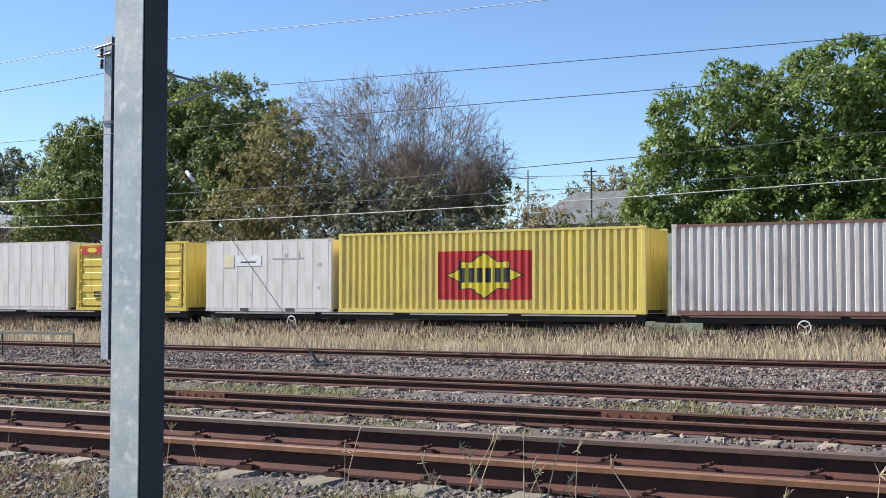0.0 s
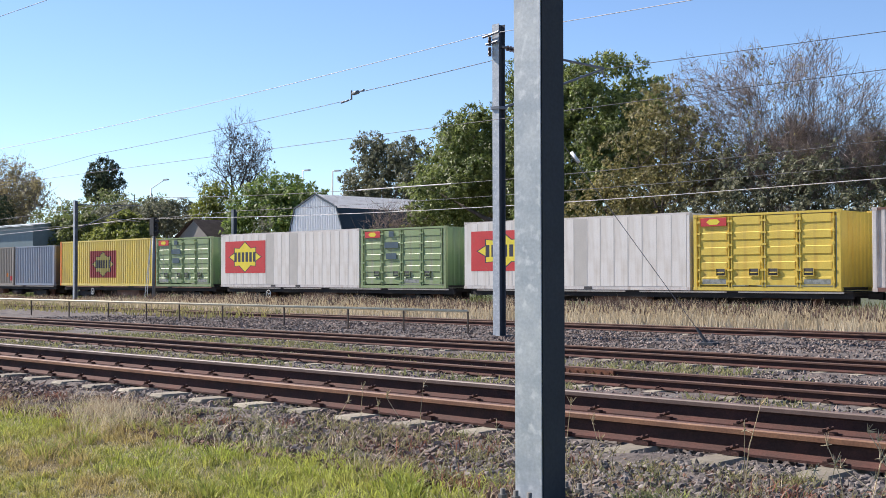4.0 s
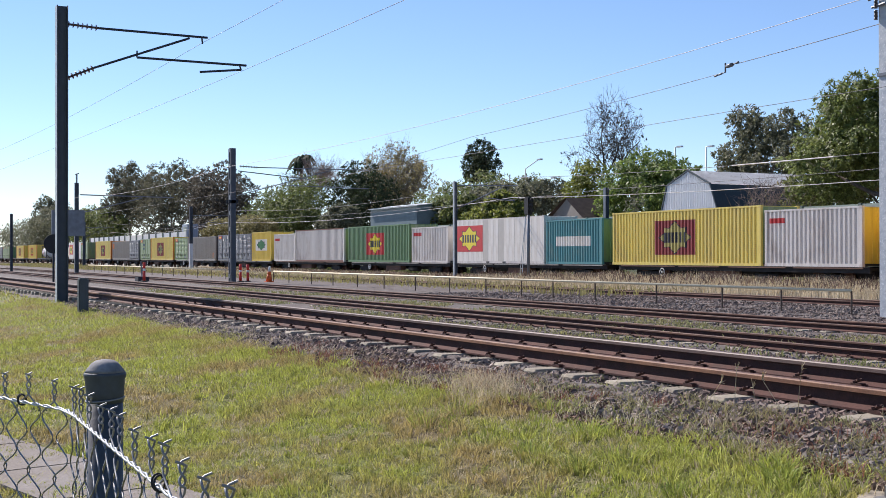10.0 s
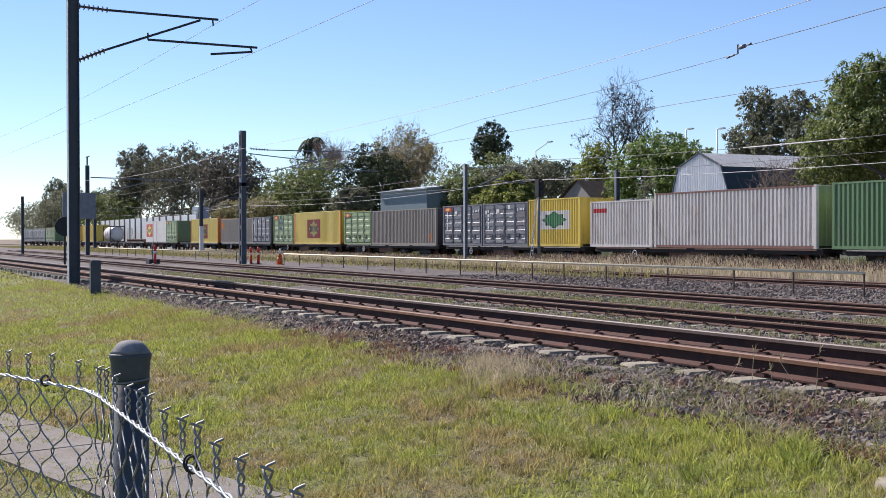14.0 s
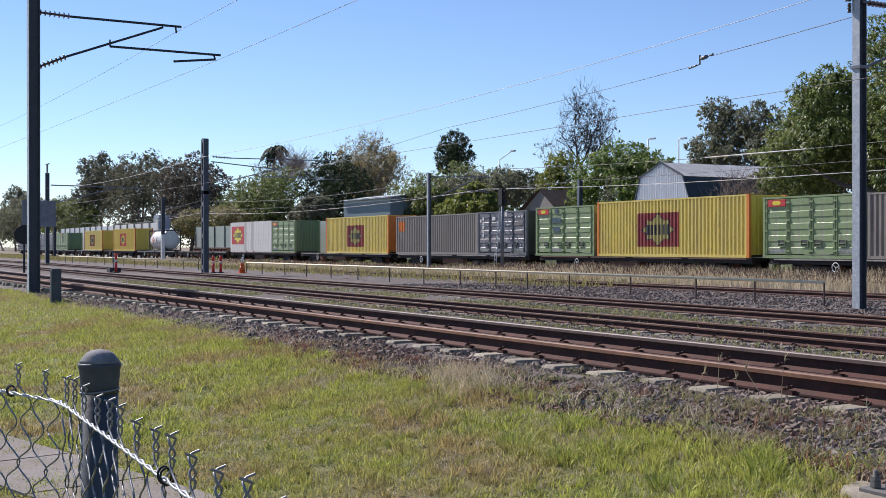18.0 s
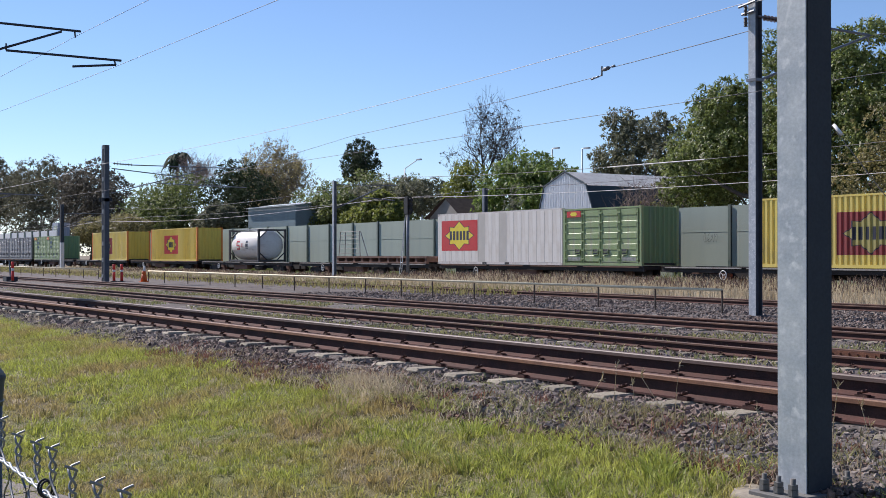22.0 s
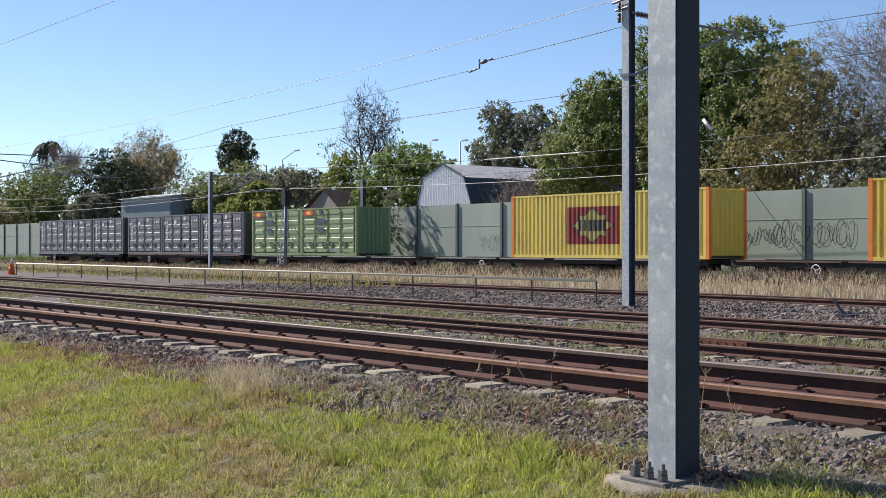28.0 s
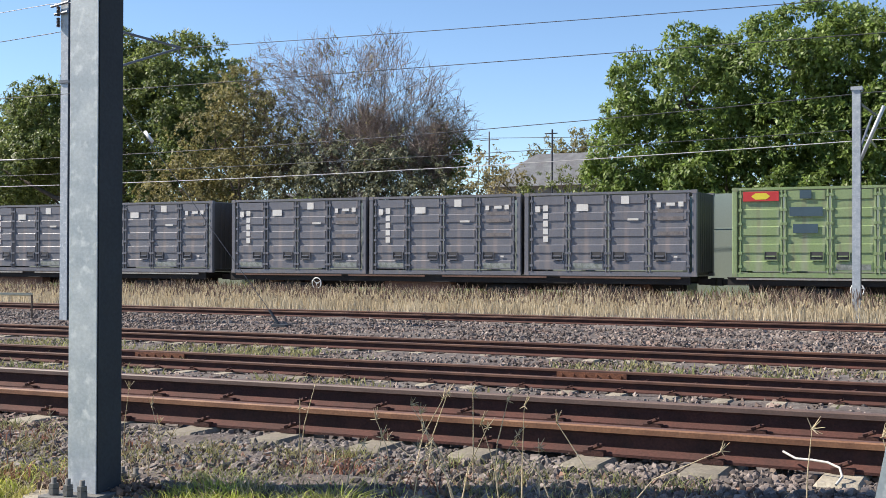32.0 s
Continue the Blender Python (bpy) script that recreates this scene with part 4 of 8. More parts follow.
def tank_box(s_left):
    ob = moving("tank_container", s_left, DECK, "white cylindrical tank container in a dark steel frame", "tank container", "containers on the freight train")
    L, H = 6.06, 2.6
    bm = bmesh.new()
    prof = [(0.05, 0.12), (0.6, 0.15), (0.95, 0.24), (1.1, 0.36), (1.17, 0.55), (1.17, L - 0.55), (1.1, L - 0.36), (0.95, L - 0.24), (0.6, L - 0.15), (0.05, L - 0.12)]
    lathe(bm, prof, 28)
    part("tank", bm, M["c_white"], ob, pose_m=pose(0, 0, 1.32, 0, 90, 0))
    for x in (0.09, L - 0.09):
        for y in (-1.14, 1.14):
            bm = bmesh.new()
            box(bm, x - 0.08, x + 0.08, y - 0.08, y + 0.08, 0, H)
            part("corner_post", bm, M["c_dark"], ob)
        for z in (0.08, H - 0.08):
            bm = bmesh.new()
            box(bm, x - 0.06, x + 0.06, -1.05, 1.05, z - 0.07, z + 0.07)
            part("end_beam", bm, M["c_dark"], ob)
        for sy in (-1, 1):
            for za, zb in ((H - 0.7, H - 0.15), (0.7, 0.15)):
                bm = bmesh.new()
                tube(bm, (x, sy * 1.06, za), (x, sy * 0.45, zb), 0.05, n=6)
                part("corner_brace", bm, M["c_dark"], ob)
    for y in (-1.14, 1.14):
        bm = bmesh.new()
        box(bm, 0.17, L - 0.17, y - 0.06, y + 0.06, 0.02, 0.16)
        part("side_rail", bm, M["c_dark"], ob)
    bm = bmesh.new()
    box(bm, 0.5, L - 0.5, -0.32, 0.32, H - 0.11, H - 0.07)
    part("walkway", bm, M["galv"], ob)
    for y in (-0.42, 0.42):
        bm = bmesh.new()
        polytube(bm, [Vector((0.6, y, H - 0.12)), Vector((0.75, y, H + 0.04)), Vector((L - 0.75, y, H + 0.04)), Vector((L - 0.6, y, H - 0.12))], 0.025, 5)
        part("walkway_rail", bm, M["galv_dark"], ob)
    for x, w, z0, z1, m in ((1.55, 0.62, 1.56, 1.70, "c_red"), (1.55, 0.14, 1.36, 1.56, "c_red"), (1.55, 0.62, 1.26, 1.38, "c_red"), (2.03, 0.14, 1.06, 1.26, "c_red"), (1.55, 0.62, 0.96, 1.08, "c_red"), (2.45, 0.1, 1.2, 1.5, "c_red"), (2.65, 0.1, 1.2, 1.5, "c_red"), (3.35, 0.5, 1.05, 1.13, "c_logo_dark"), (3.35, 0.5, 1.2, 1.45, "c_logo_dark"), (3.4, 0.4, 1.5, 1.68, "c_logo_dark"), (4.6, 0.3, 0.9, 0.98, "c_band")):
        bm = bmesh.new()
        for i in range(6):
            a0, a1 = z0 + (z1 - z0) * i / 6 - 1.32, z0 + (z1 - z0) * (i + 1) / 6 - 1.32
            r = 1.176
            v = [bm.verts.new((xx, -math.sqrt(r * r - a * a), a + 1.32)) for xx, a in ((x, a0), (x + w, a0), (x + w, a1), (x, a1))]
            bm.faces.new(v)
        part("marking_bar", bm, M[m], ob)
    return ob


def wagon(s_front, label, sill="wagon_grey", stakes=False):
    """Flat container wagon, 18.4 m, on two bogies; its origin is its rear end."""
    ob = moving("flat_wagon", s_front - 18.5, LOW, label, "railway wagon", "wagons of the freight train")
    L = 18.4

    def deck():
        bm = bmesh.new()
        for y in (-1.12, 1.12):
            box(bm, 0.1, L, y - 0.06, y + 0.06, 0.70, 0.955)
            box(bm, 0.1, L, y - 0.12, y + 0.12, 0.935, 0.96)
        for y in (-0.25, 0.25):
            extrude_profile(bm, [(y - 0.08, 0.45), (y + 0.08, 0.45), (y + 0.08, 0.93), (y - 0.08, 0.93)], 0.6, L - 0.5)
        for i in range(12):
            x = 0.3 + i * (L - 0.6) / 11
            box(bm, x - 0.08, x + 0.08, -1.05, 1.05, 0.78, 0.93)
        return mesh_of("underframe", bm, M["wagon"])
    part("underframe", cached(("deck",), deck), None, ob)

    def sole():
        bm = bmesh.new()
        for a, b in ((0.4, 5.2), (5.5, 8.7), (9.4, 13.4), (13.9, 18.1)):
            box(bm, a, b, -1.262, -1.242, 0.885, 0.94)
        return mesh_of("sill_plate", bm, M[sill])
    part("sill_plate", cached(("sill", sill), sole), None, ob)

    def bogie():
        bm = bmesh.new()
        for y in (-0.95, 0.95):
            extrude_profile(bm, [(y - 0.09, 0.34), (y + 0.09, 0.34), (y + 0.09, 0.62), (y - 0.09, 0.62)], -0.95, 0.95)
            box(bm, -0.35, 0.35, y - 0.12, y + 0.12, 0.22, 0.4)
            for x in (-0.83, 0.83):
                tube(bm, (x, y - 0.13, 0.42), (x, y + 0.13, 0.42), 0.15, n=10)
        box(bm, -0.2, 0.2, -0.95, 0.95, 0.4, 0.68)
        return mesh_of("bogie_frame", bm, M["wagon"])

    def wheelset():
        bm = bmesh.new()
        for y in (-0.57, 0.57):
            tube(bm, (0, y - 0.065, 0), (0, y + 0.065, 0), 0.42, n=24)
            tube(bm, (0, y * 0.86 - 0.015, 0), (0, y * 0.86 + 0.015, 0), 0.445, n=24)
        tube(bm, (0, -0.95, 0), (0, 0.95, 0), 0.075, n=8)
        return mesh_of("wheelset", bm, M["rail_head"])
    bg, ws = cached(("bogie",), bogie), cached(("wheels",), wheelset)
    for x in (2.7, L - 2.7):
        b = part("bogie_frame", bg, None, ob, pose_m=pose(x, 0, 0))
        for dx in (-0.83, 0.83):
            part("wheelset", ws, None, b, pose_m=pose(dx, 0, 0.42))
    def brake_wheel():
        bm = bmesh.new()
        ring = [Vector((0.2 * math.cos(a), 0, 0.2 * math.sin(a))) for a in np.linspace(0, 2 * math.pi, 19)]
        polytube(bm, ring, 0.022, 5)
        for a in (0.4, 2.5, 4.6):
            tube(bm, (0, 0, 0), (0.2 * math.cos(a), 0, 0.2 * math.sin(a)), 0.014, n=5)
        tube(bm, (0, -0.03, 0), (0, 0.12, 0), 0.03, n=6)
        return mesh_of("brake_wheel", bm, M["white"])
    part("brake_wheel", cached(("brake",), brake_wheel), None, ob, "white spoked hand-brake wheel", pose_m=pose(4.1, -1.24, 0.6))
    bm = bmesh.new()
    box(bm, 6.9, 9.6, -1.0, -0.55, 0.36, 0.70)
    part("equipment_box", bm, M["wagon_rust"], ob, "faded brown equipment box")
    bm = bmesh.new()
    tube(bm, (11.0, -0.8, 0.5), (12.6, -0.8, 0.5), 0.19, n=12)
    part("air_tank", bm, M["wagon"], ob)
    for x, d in ((0.1, -1), (L, 1)):
        bm = bmesh.new()
        box(bm, x, x + d * 0.56, -0.1, 0.1, 0.68, 0.88)
        box(bm, x + d * 0.42, x + d * 0.58, -0.16, 0.16, 0.66, 0.92)
        part("coupler", bm, M["wagon"], ob)
    if stakes:
        for x in np.linspace(6.35, 18.05, 11):
            bm = bmesh.new()
            box(bm, x - 0.14, x + 0.14, -1.2, 1.2, 1.06, 1.30)
            part("cross_bearer", bm, M["wagon_rust"], ob, "rust-brown cross bearer")
        for y in (-1.16, 1.16):
            for z0, z1 in ((0.965, 1.06), (1.30, 1.42)):
                bm = bmesh.new()
                box(bm, 6.2, 18.2, y - 0.09, y + 0.09, z0, z1)
                part("side_beam", bm, M["wagon_rust"], ob, "rust-brown side beam")
        for y in (-0.78, -0.26, 0.26, 0.78):
            bm = bmesh.new()
            box(bm, 6.3, 18.1, y - 0.2, y + 0.2, 1.305, 1.36)
            part("deck_board", bm, M["wagon_rust"], ob, "rust-brown bare deck board")
        for xa, xb in ((6.35, 6.62), (7.25, 7.35), (9.45, 9.35), (10.5, 9.5)):
            bm = bmesh.new()
            tube(bm, (xa, -1.12, 1.42), (xb, -1.12, 3.1), 0.032, n=6)
            part("stanchion", bm, M["wagon_grey"], ob)
        for z in (1.62, 1.92, 2.25, 2.6, 2.85, 3.1):
            u = (z - 1.42) / 1.68
            bm = bmesh.new()
            tube(bm, (6.35 + 0.27 * u, -1.12, z), (9.45 - 0.1 * u, -1.12, z), 0.022, n=6)
            part("cage_rail", bm, M["wagon_grey"], ob)
    return ob


WAGON_PITCH, WAGON_FRONT = 19.52, -13.06
wagon(WAGON_FRONT + WAGON_PITCH, "grimy flat container wagon with a red-brown sill", "wagon_rust")
for k in range(25):
    empty = k == 18
    wagon(WAGON_FRONT - WAGON_PITCH * k, "rust-brown empty flat wagon with bare deck" if empty else "grimy flat container wagon on two bogies", "wagon_rust" if k % 3 == 2 else "wagon_grey", empty)

F, T = 12.19, 6.06
LOGO = (0.505, 0.455, 3.75, 1.75, "red")
DIM = (0.50, 0.47, 3.3, 1.7, "dark")
# Darker ends on yellow, green, grey, brown and blue boxes have shade painted in.
corrugated_box("container", -12.22, F, 2.98, "c_pale", "weathered pale grey corrugated container with rusty sills", rail="rusty_rail")
corrugated_box("container", -25.3, F, 2.98, "c_yellow", "yellow corrugated container with a red emblem panel", end="c_yellow_deep", logo=LOGO)
smooth_box("container", -31.69, T, 2.82, "short white smooth-sided container with faint markings", False, (), [(0.9, 1.42, 1.74, 2.24, "c_cream"), (1.47, 2.75, 1.80, 2.22, "c_bright"), (1.75, 2.5, 1.93, 1.98, "c_joint"), (3.3, 4.75, 2.06, 2.11, "c_band"), (3.85, 4.0, 2.13, 2.27, "c_band"), (4.5, 4.58, 2.13, 2.36, "c_band"), (5.4, 5.58, 1.78, 1.9, "c_band"), (5.4, 5.5, 0.9, 0.98, "c_band"), (2.2, 2.3, 0.62, 0.72, "c_band")])
door_box("container", -38.78, T, 2.86, "c_yellow_deep", "yellow side-door container with a small red plate")
smooth_box("container", -51.45, F, 3.0, "long white insulated container with a red emblem and grey bands")
door_box("container", -58.65, T, 2.86, "c_yellow_deep", "yellow side-door container with a small red plate")
corrugated_box("container", -71.0, F, 2.86, "c_pale", "weathered pale grey corrugated container", rail="rusty_rail")
door_box("container", -78.2, T, 2.86, "c_yellow_deep", "yellow side-door container with a small red plate")
smooth_box("container", -90.55, F, 3.0, "long white insulated container with a red emblem and grey bands")
door_box("container", -97.82, T, 2.9, "c_green", "faded green side-door container with a small red plate", marks="patches", end="c_green_dark")
smooth_box("container", -110.15, F, 2.96, "long white insulated container with a red emblem, patched paint")
door_box("container", -117.2, T, 2.9, "c_green", "faded green side-door container with a small red plate", marks="patches", end="c_green_dark")
corrugated_box("container", -129.65, F, 2.98, "c_yellow", "yellow corrugated container with orange corner posts and dark red emblem", post="c_orange", end="c_yellow_deep", logo=(0.48, 0.47, 3.5, 1.75, "dark"))
corrugated_box("container", -136.6, T, 2.78, "c_blue", "short blue-grey corrugated container", end="c_dark")
corrugated_box("container", -149.1, F, 2.78, "c_brown", "grey-brown corrugated container with an orange mark", end="c_dark", patches=((0.03, 0.135, 0.60, 0.86, "c_orange"), (0.90, 0.92, 0.22, 0.32, "c_orange"), (0.95, 0.985, 0.12, 0.24, "c_red")))
door_box("container", -156.3, T, 2.86, "c_green", "faded green side-door container", end="c_green_dark")
corrugated_box("container", -168.65, F, 2.98, "c_yellow", "yellow corrugated container with orange corner posts and dark red emblem", post="c_orange", end="c_yellow_deep", logo=(0.43, 0.47, 3.3, 1.7, "dark"))
corrugated_box("container", -175.75, T, 2.62, "c_pale", "short pale blue-grey corrugated container with yellow end", end="c_yellow_deep", patches=((0.05, 0.22, 0.76, 0.85, "c_red"),))
corrugated_box("container", -188.2, F, 2.88, "c_yellow", "dull yellow corrugated container with a dark red emblem", end="c_green", logo=(0.46, 0.50, 3.4, 1.8, "dark"))
corrugated_box("container", -195.3, T, 2.66, "c_teal", "short teal corrugated container with white bars", end="c_green_dark", patches=((0.18, 0.80, 0.40, 0.62, "c_white"),))
smooth_box("container", -207.72, F, 2.98, "long white insulated container with a red emblem and grey bands")
corrugated_box("container", -214.65, T, 2.62, "c_pale", "short pale grey corrugated container with red bars", patches=((0.05, 0.26, 0.75, 0.85, "c_red"),))
corrugated_box("container", -227.27, F, 2.94, "c_green_dark", "green corrugated container with a red emblem panel", end="c_green", logo=(0.46, 0.50, 3.6, 1.75, "red"))
corrugated_box("container", -240.42, F, 2.9, "c_pale", "weathered pale grey corrugated container", rail="rusty_rail", end="c_green")
corrugated_box("container", -246.67, T, 2.62, "c_pale", "short pale grey corrugated container with red bars", patches=((0.05, 0.28, 0.75, 0.84, "c_red"),))
corrugated_box("container", -253.8, T, 2.95, "c_yellow_deep", "bright yellow container with a white panel and green star", logo=(0.50, 0.55, 3.6, 1.15, "white"))
door_box("container", -260.0, T, 2.84, "c_grey", "slate grey side-door container", plate="white", marks="white")
door_box("container", -266.2, T, 2.84, "c_grey", "slate grey side-door container with a small red plate", marks="white")
corrugated_box("container", -279.5, F, 2.76, "c_brown", "grey-brown corrugated container with an orange mark", end="c_dark", patches=((0.90, 0.935, 0.12, 0.32, "c_orange"),))
door_box("container", -285.68, T, 2.78, "c_green", "faded green side-door container", end="c_green_dark")
corrugated_box("container", -298.8, F, 2.98, "c_yellow", "yellow corrugated container with orange corner posts and dark red emblem", post="c_orange", end="c_yellow_deep", logo=(0.44, 0.47, 3.4, 1.75, "dark"))
door_box("container", -305.15, T, 2.86, "c_green", "faded green side-door container with a small red plate", marks="patches", end="c_green_dark")
door_box("container", -312.25, T, 2.76, "c_grey", "slate grey side-door container", plate="white", marks="white", end="c_dark")
corrugated_box("container", -324.42, F, 2.74, "c_brown", "grey-brown corrugated container with an orange mark", end="c_dark", patches=((0.03, 0.12, 0.60, 0.86, "c_orange"),))
corrugated_box("container", -337.97, F, 2.92, "c_yellow", "dull yellow corrugated container with orange posts and dark red emblem", post="c_orange", end="c_orange", logo=(0.49, 0.47, 3.3, 1.7, "dark"))
door_box("container", -351.2, T, 2.9, "c_green", "faded green side-door container, its end painted darker for shade", end="c_green_dark")
smooth_box("container", -363.45, F, 2.98, "long white insulated container with a red emblem and grey bands")
tank_box(-396.2)
corrugated_box("container", -415.67, F, 2.98, "c_yellow_deep", "bright yellow corrugated container with orange posts and red emblem", post="c_orange", end="c_yellow_deep", logo=(0.455, 0.50, 3.6, 1.7, "red"))
corrugated_box("container", -435.15, F, 2.96, "c_yellow", "dull yellow corrugated container with orange posts and dark red emblem", post="c_orange", end="c_yellow_deep", logo=(0.45, 0.50, 3.3, 1.7, "dark"))
for s in (-454.67, -460.75):
    door_box("container", s, T, 2.86, "c_green", "faded green side-door container with a small red plate", marks="patches", end="c_green_dark")
for s0 in (-480.36, -499.75):
    for i in range(3):
        door_box("container", s0 + 6.2 * i, T, 2.84, "c_grey", "slate grey side-door container with white marking bars", plate="white", marks="white", end="c_dark")

# ---------------------------------------------------------------- masts, arms and wires
def column_mesh(w, h, m, t=None):
    t = t or w * 0.07
    a, s = w / 2, w * 0.025
    out = [(-a, -a), (a, -a), (a, -a + t), (s, -a + t), (s, a - t), (a, a - t), (a, a), (-a, a), (-a, a - t), (-s, a - t), (-s, -a + t), (-a, -a + t)]
    bm = bmesh.new()
    lo = [bm.verts.new((x, y, 0)) for x, y in out]
    hi = [bm.verts.new((x, y, h)) for x, y in out]
    for i in range(12):
        bm.faces.new((lo[i], lo[(i + 1) % 12], hi[(i + 1) % 12], hi[i]))
    bm.faces.new(lo[::-1])
    bm.faces.new(hi)
    return mesh_of("column", bm, m)


def mast(x, y, z0, h, w, label, m="galv", closed=0.0, column="mast_grey"):
    ob = thing("mast", (x, y, z0), label, "overhead line mast", "overhead line masts")
    # The column body takes a darker colour that paints in its shaded sides.
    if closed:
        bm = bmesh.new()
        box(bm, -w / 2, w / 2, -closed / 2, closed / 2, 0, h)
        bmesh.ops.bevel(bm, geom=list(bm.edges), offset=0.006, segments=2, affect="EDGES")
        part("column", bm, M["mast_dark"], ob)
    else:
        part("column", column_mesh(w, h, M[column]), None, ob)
    # Added front plate: keeps the mast's own colour on the lit face.
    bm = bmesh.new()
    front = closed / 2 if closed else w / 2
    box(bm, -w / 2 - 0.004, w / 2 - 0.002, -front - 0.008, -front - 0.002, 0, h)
    part("flange_plate", bm, M[m], ob, "thin added plate over the sunlit face")
    return ob


def rods(name, ob, segs, m, r=0.03, n=6, label=""):
    for a, b in segs:
        bm = bmesh.new()
        tube(bm, a, b, r, n=n)
        part(name, bm, M[m], ob, label)


def insulator(ob, a, b, r=0.07):
    """A string of ribbed discs from a to b."""
    bm = bmesh.new()
    a, b = Vector(a), Vector(b)
    tube(bm, a, b, r * 0.35, n=6)
    for i in range(7):
        c = a.lerp(b, (i + 0.5) / 7)
        d = (b - a).normalized() * 0.012
        tube(bm, c - d, c + d, r, r * 0.7, n=10)
    part("insulator", bm, M["insulator"], ob)


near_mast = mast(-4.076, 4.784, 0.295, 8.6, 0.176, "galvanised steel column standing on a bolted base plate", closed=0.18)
bm = bmesh.new()
box(bm, -0.145, 0.145, -0.25, 0.25, -0.03, 0.0)
bmesh.ops.bevel(bm, geom=list(bm.edges), offset=0.004, segments=1, affect="EDGES")
part("base_plate", bm, M["bolt"], near_mast)
for bx in (-0.09, 0.0, 0.09):
    for by in (-0.195, 0.195):
        bm = bmesh.new()
        tube(bm, (bx, by, -0.07), (bx, by, 0.085), 0.013, n=8)
        tube(bm, (bx, by, 0.004), (bx, by, 0.032), 0.026, n=6)
        tube(bm, (bx, by, 0.034), (bx, by, 0.056), 0.024, n=6)
        part("anchor_bolt", bm, M["bolt"], near_mast)
bm = bmesh.new()
lathe(bm, [(0.37, -0.33), (0.365, -0.045), (0.35, -0.022), (0.05, -0.016)], 32)
part("footing", bm, M["sleeper"], near_mast, "round pale concrete footing")
mast_2 = mast(-23.25, 24.9, -0.2, 8.75, 0.25, "galvanised overhead line mast with bracket, insulators and guy wire")
rods("bracket", mast_2, [((-0.42, -0.2, 8.42), (0.2, -0.2, 8.50)), ((-0.3, -0.2, 8.2), (0.16, -0.2, 8.24)), ((0.1, 0, 8.12), (0.1, 0.9, 8.1))], "galv_dark", 0.035)
insulator(mast_2, (0.1, 0.2, 8.10), (0.1, 1.15, 8.09), 0.085)
rods("arm", mast_2, [((0.1, 1.15, 8.09), (0.1, 4.6, 8.05)), ((0.1, 0.15, 6.42), (0.1, 0.9, 6.70)), ((0.1, 1.6, 6.98), (0.1, 4.6, 8.03))], "galv_dark", 0.038)
insulator(mast_2, (0.1, 0.9, 6.70), (0.1, 1.6, 6.98), 0.075)
rods("hanger", mast_2, [((0.1, 4.5, 8.05), (0.1, 4.6, 7.8))], "galv_dark", 0.025)
for z in (8.15, 7.85):
    insulator(mast_2, (-0.16, -0.2, z), (-0.16, -0.2, z + 0.26), 0.06)
bm = bmesh.new()
box(bm, -0.17, 0.17, -0.17, 0.17, 6.35, 6.43)
part("band", bm, M["galv_dark"], mast_2)
rods("guy_wire", mast_2, [((0.15, 0, 7.7), (6.75, 0.1, 0.05))], "cable_dark", 0.009, 5, "thin steel guy wire")
bm = bmesh.new()
tube(bm, (2.60, 0.04, 4.95), (2.85, 0.04, 4.68), 0.045, n=8)
part("guy_insulator", bm, M["white"], mast_2)
bm = bmesh.new()
tube(bm, (6.45, 0.1, 0.4), (6.8, 0.1, -0.05), 0.03, 0.045, n=6)
box(bm, 6.6, 7.0, -0.05, 0.25, -0.05, 0.06)
part("guy_anchor", bm, M["mast_dark"], mast_2)

mast_3 = mast(-30.7, 5.11, 0.22, 7.36, 0.26, "steel overhead line mast, sides coloured as in shade, with two bracket arms over the track", "galv")
insulator(mast_3, (0, 0.11, 6.93), (0, 0.88, 6.89), 0.085)
insulator(mast_3, (0, 0.11, 5.60), (0, 0.78, 5.90), 0.085)
rods("arm", mast_3, [((0, 0.88, 6.89), (0, 3.64, 6.87)), ((0, 0.78, 5.90), (0, 3.17, 6.82)), ((0, 1.83, 6.23), (0, 4.68, 6.22)), ((0, 3.44, 5.97), (0, 4.54, 6.10))], "mast_dark", 0.032)
rods("hanger", mast_3, [((0, 4.49, 6.22), (0, 4.54, 6.10)), ((0, 3.49, 6.87), (0, 3.51, 6.7)), ((0, 1.83, 6.4), (0, 1.83, 6.23))], "mast_dark", 0.022)
bm = bmesh.new()
box(bm, -0.25, 0.25, -0.25, 0.25, -0.1, 0.05)
part("base_plate", bm, M["mast_dark"], mast_3)
for bx, bz in ((-0.2, 0.12), (0.2, 0.12)):
    bm = bmesh.new()
    tube(bm, (bx, -0.2, 0), (bx, -0.2, bz), 0.03, n=6)
    part("anchor_bolt", bm, M["galv"], mast_3)

mast_4 = thing("mast", (-72.6, 22.1, -0.23), "twin steel overhead line mast, coloured as in shade, beside the safety barriers", "overhead line mast", "overhead line masts")
for lx in (-0.2, 0.2):
    bm = bmesh.new()
    box(bm, lx - 0.09, lx + 0.09, -0.15, 0.15, 0, 8.28)
    part("column", bm, M["mast_grey"], mast_4)
for k in range(9):
    bm = bmesh.new()
    box(bm, -0.11, 0.11, -0.16, 0.16, 0.3 + k * 0.97, 0.55 + k * 0.97)
    part("batten", bm, M["galv_dark"], mast_4)
insulator(mast_4, (0.25, 0.4, 7.2), (0.25, 1.6, 7.15), 0.09)
rods("arm", mast_4, [((0.25, 1.6, 7.15), (0.25, 9.0, 7.2)), ((0.25, 0.3, 5.4), (0.25, 6.4, 7.1)), ((0.25, 0.3, 6.9), (0.25, 5.0, 6.5)), ((0.25, 3.0, 6.1), (0.25, 9.0, 6.0))], "galv_dark", 0.034)
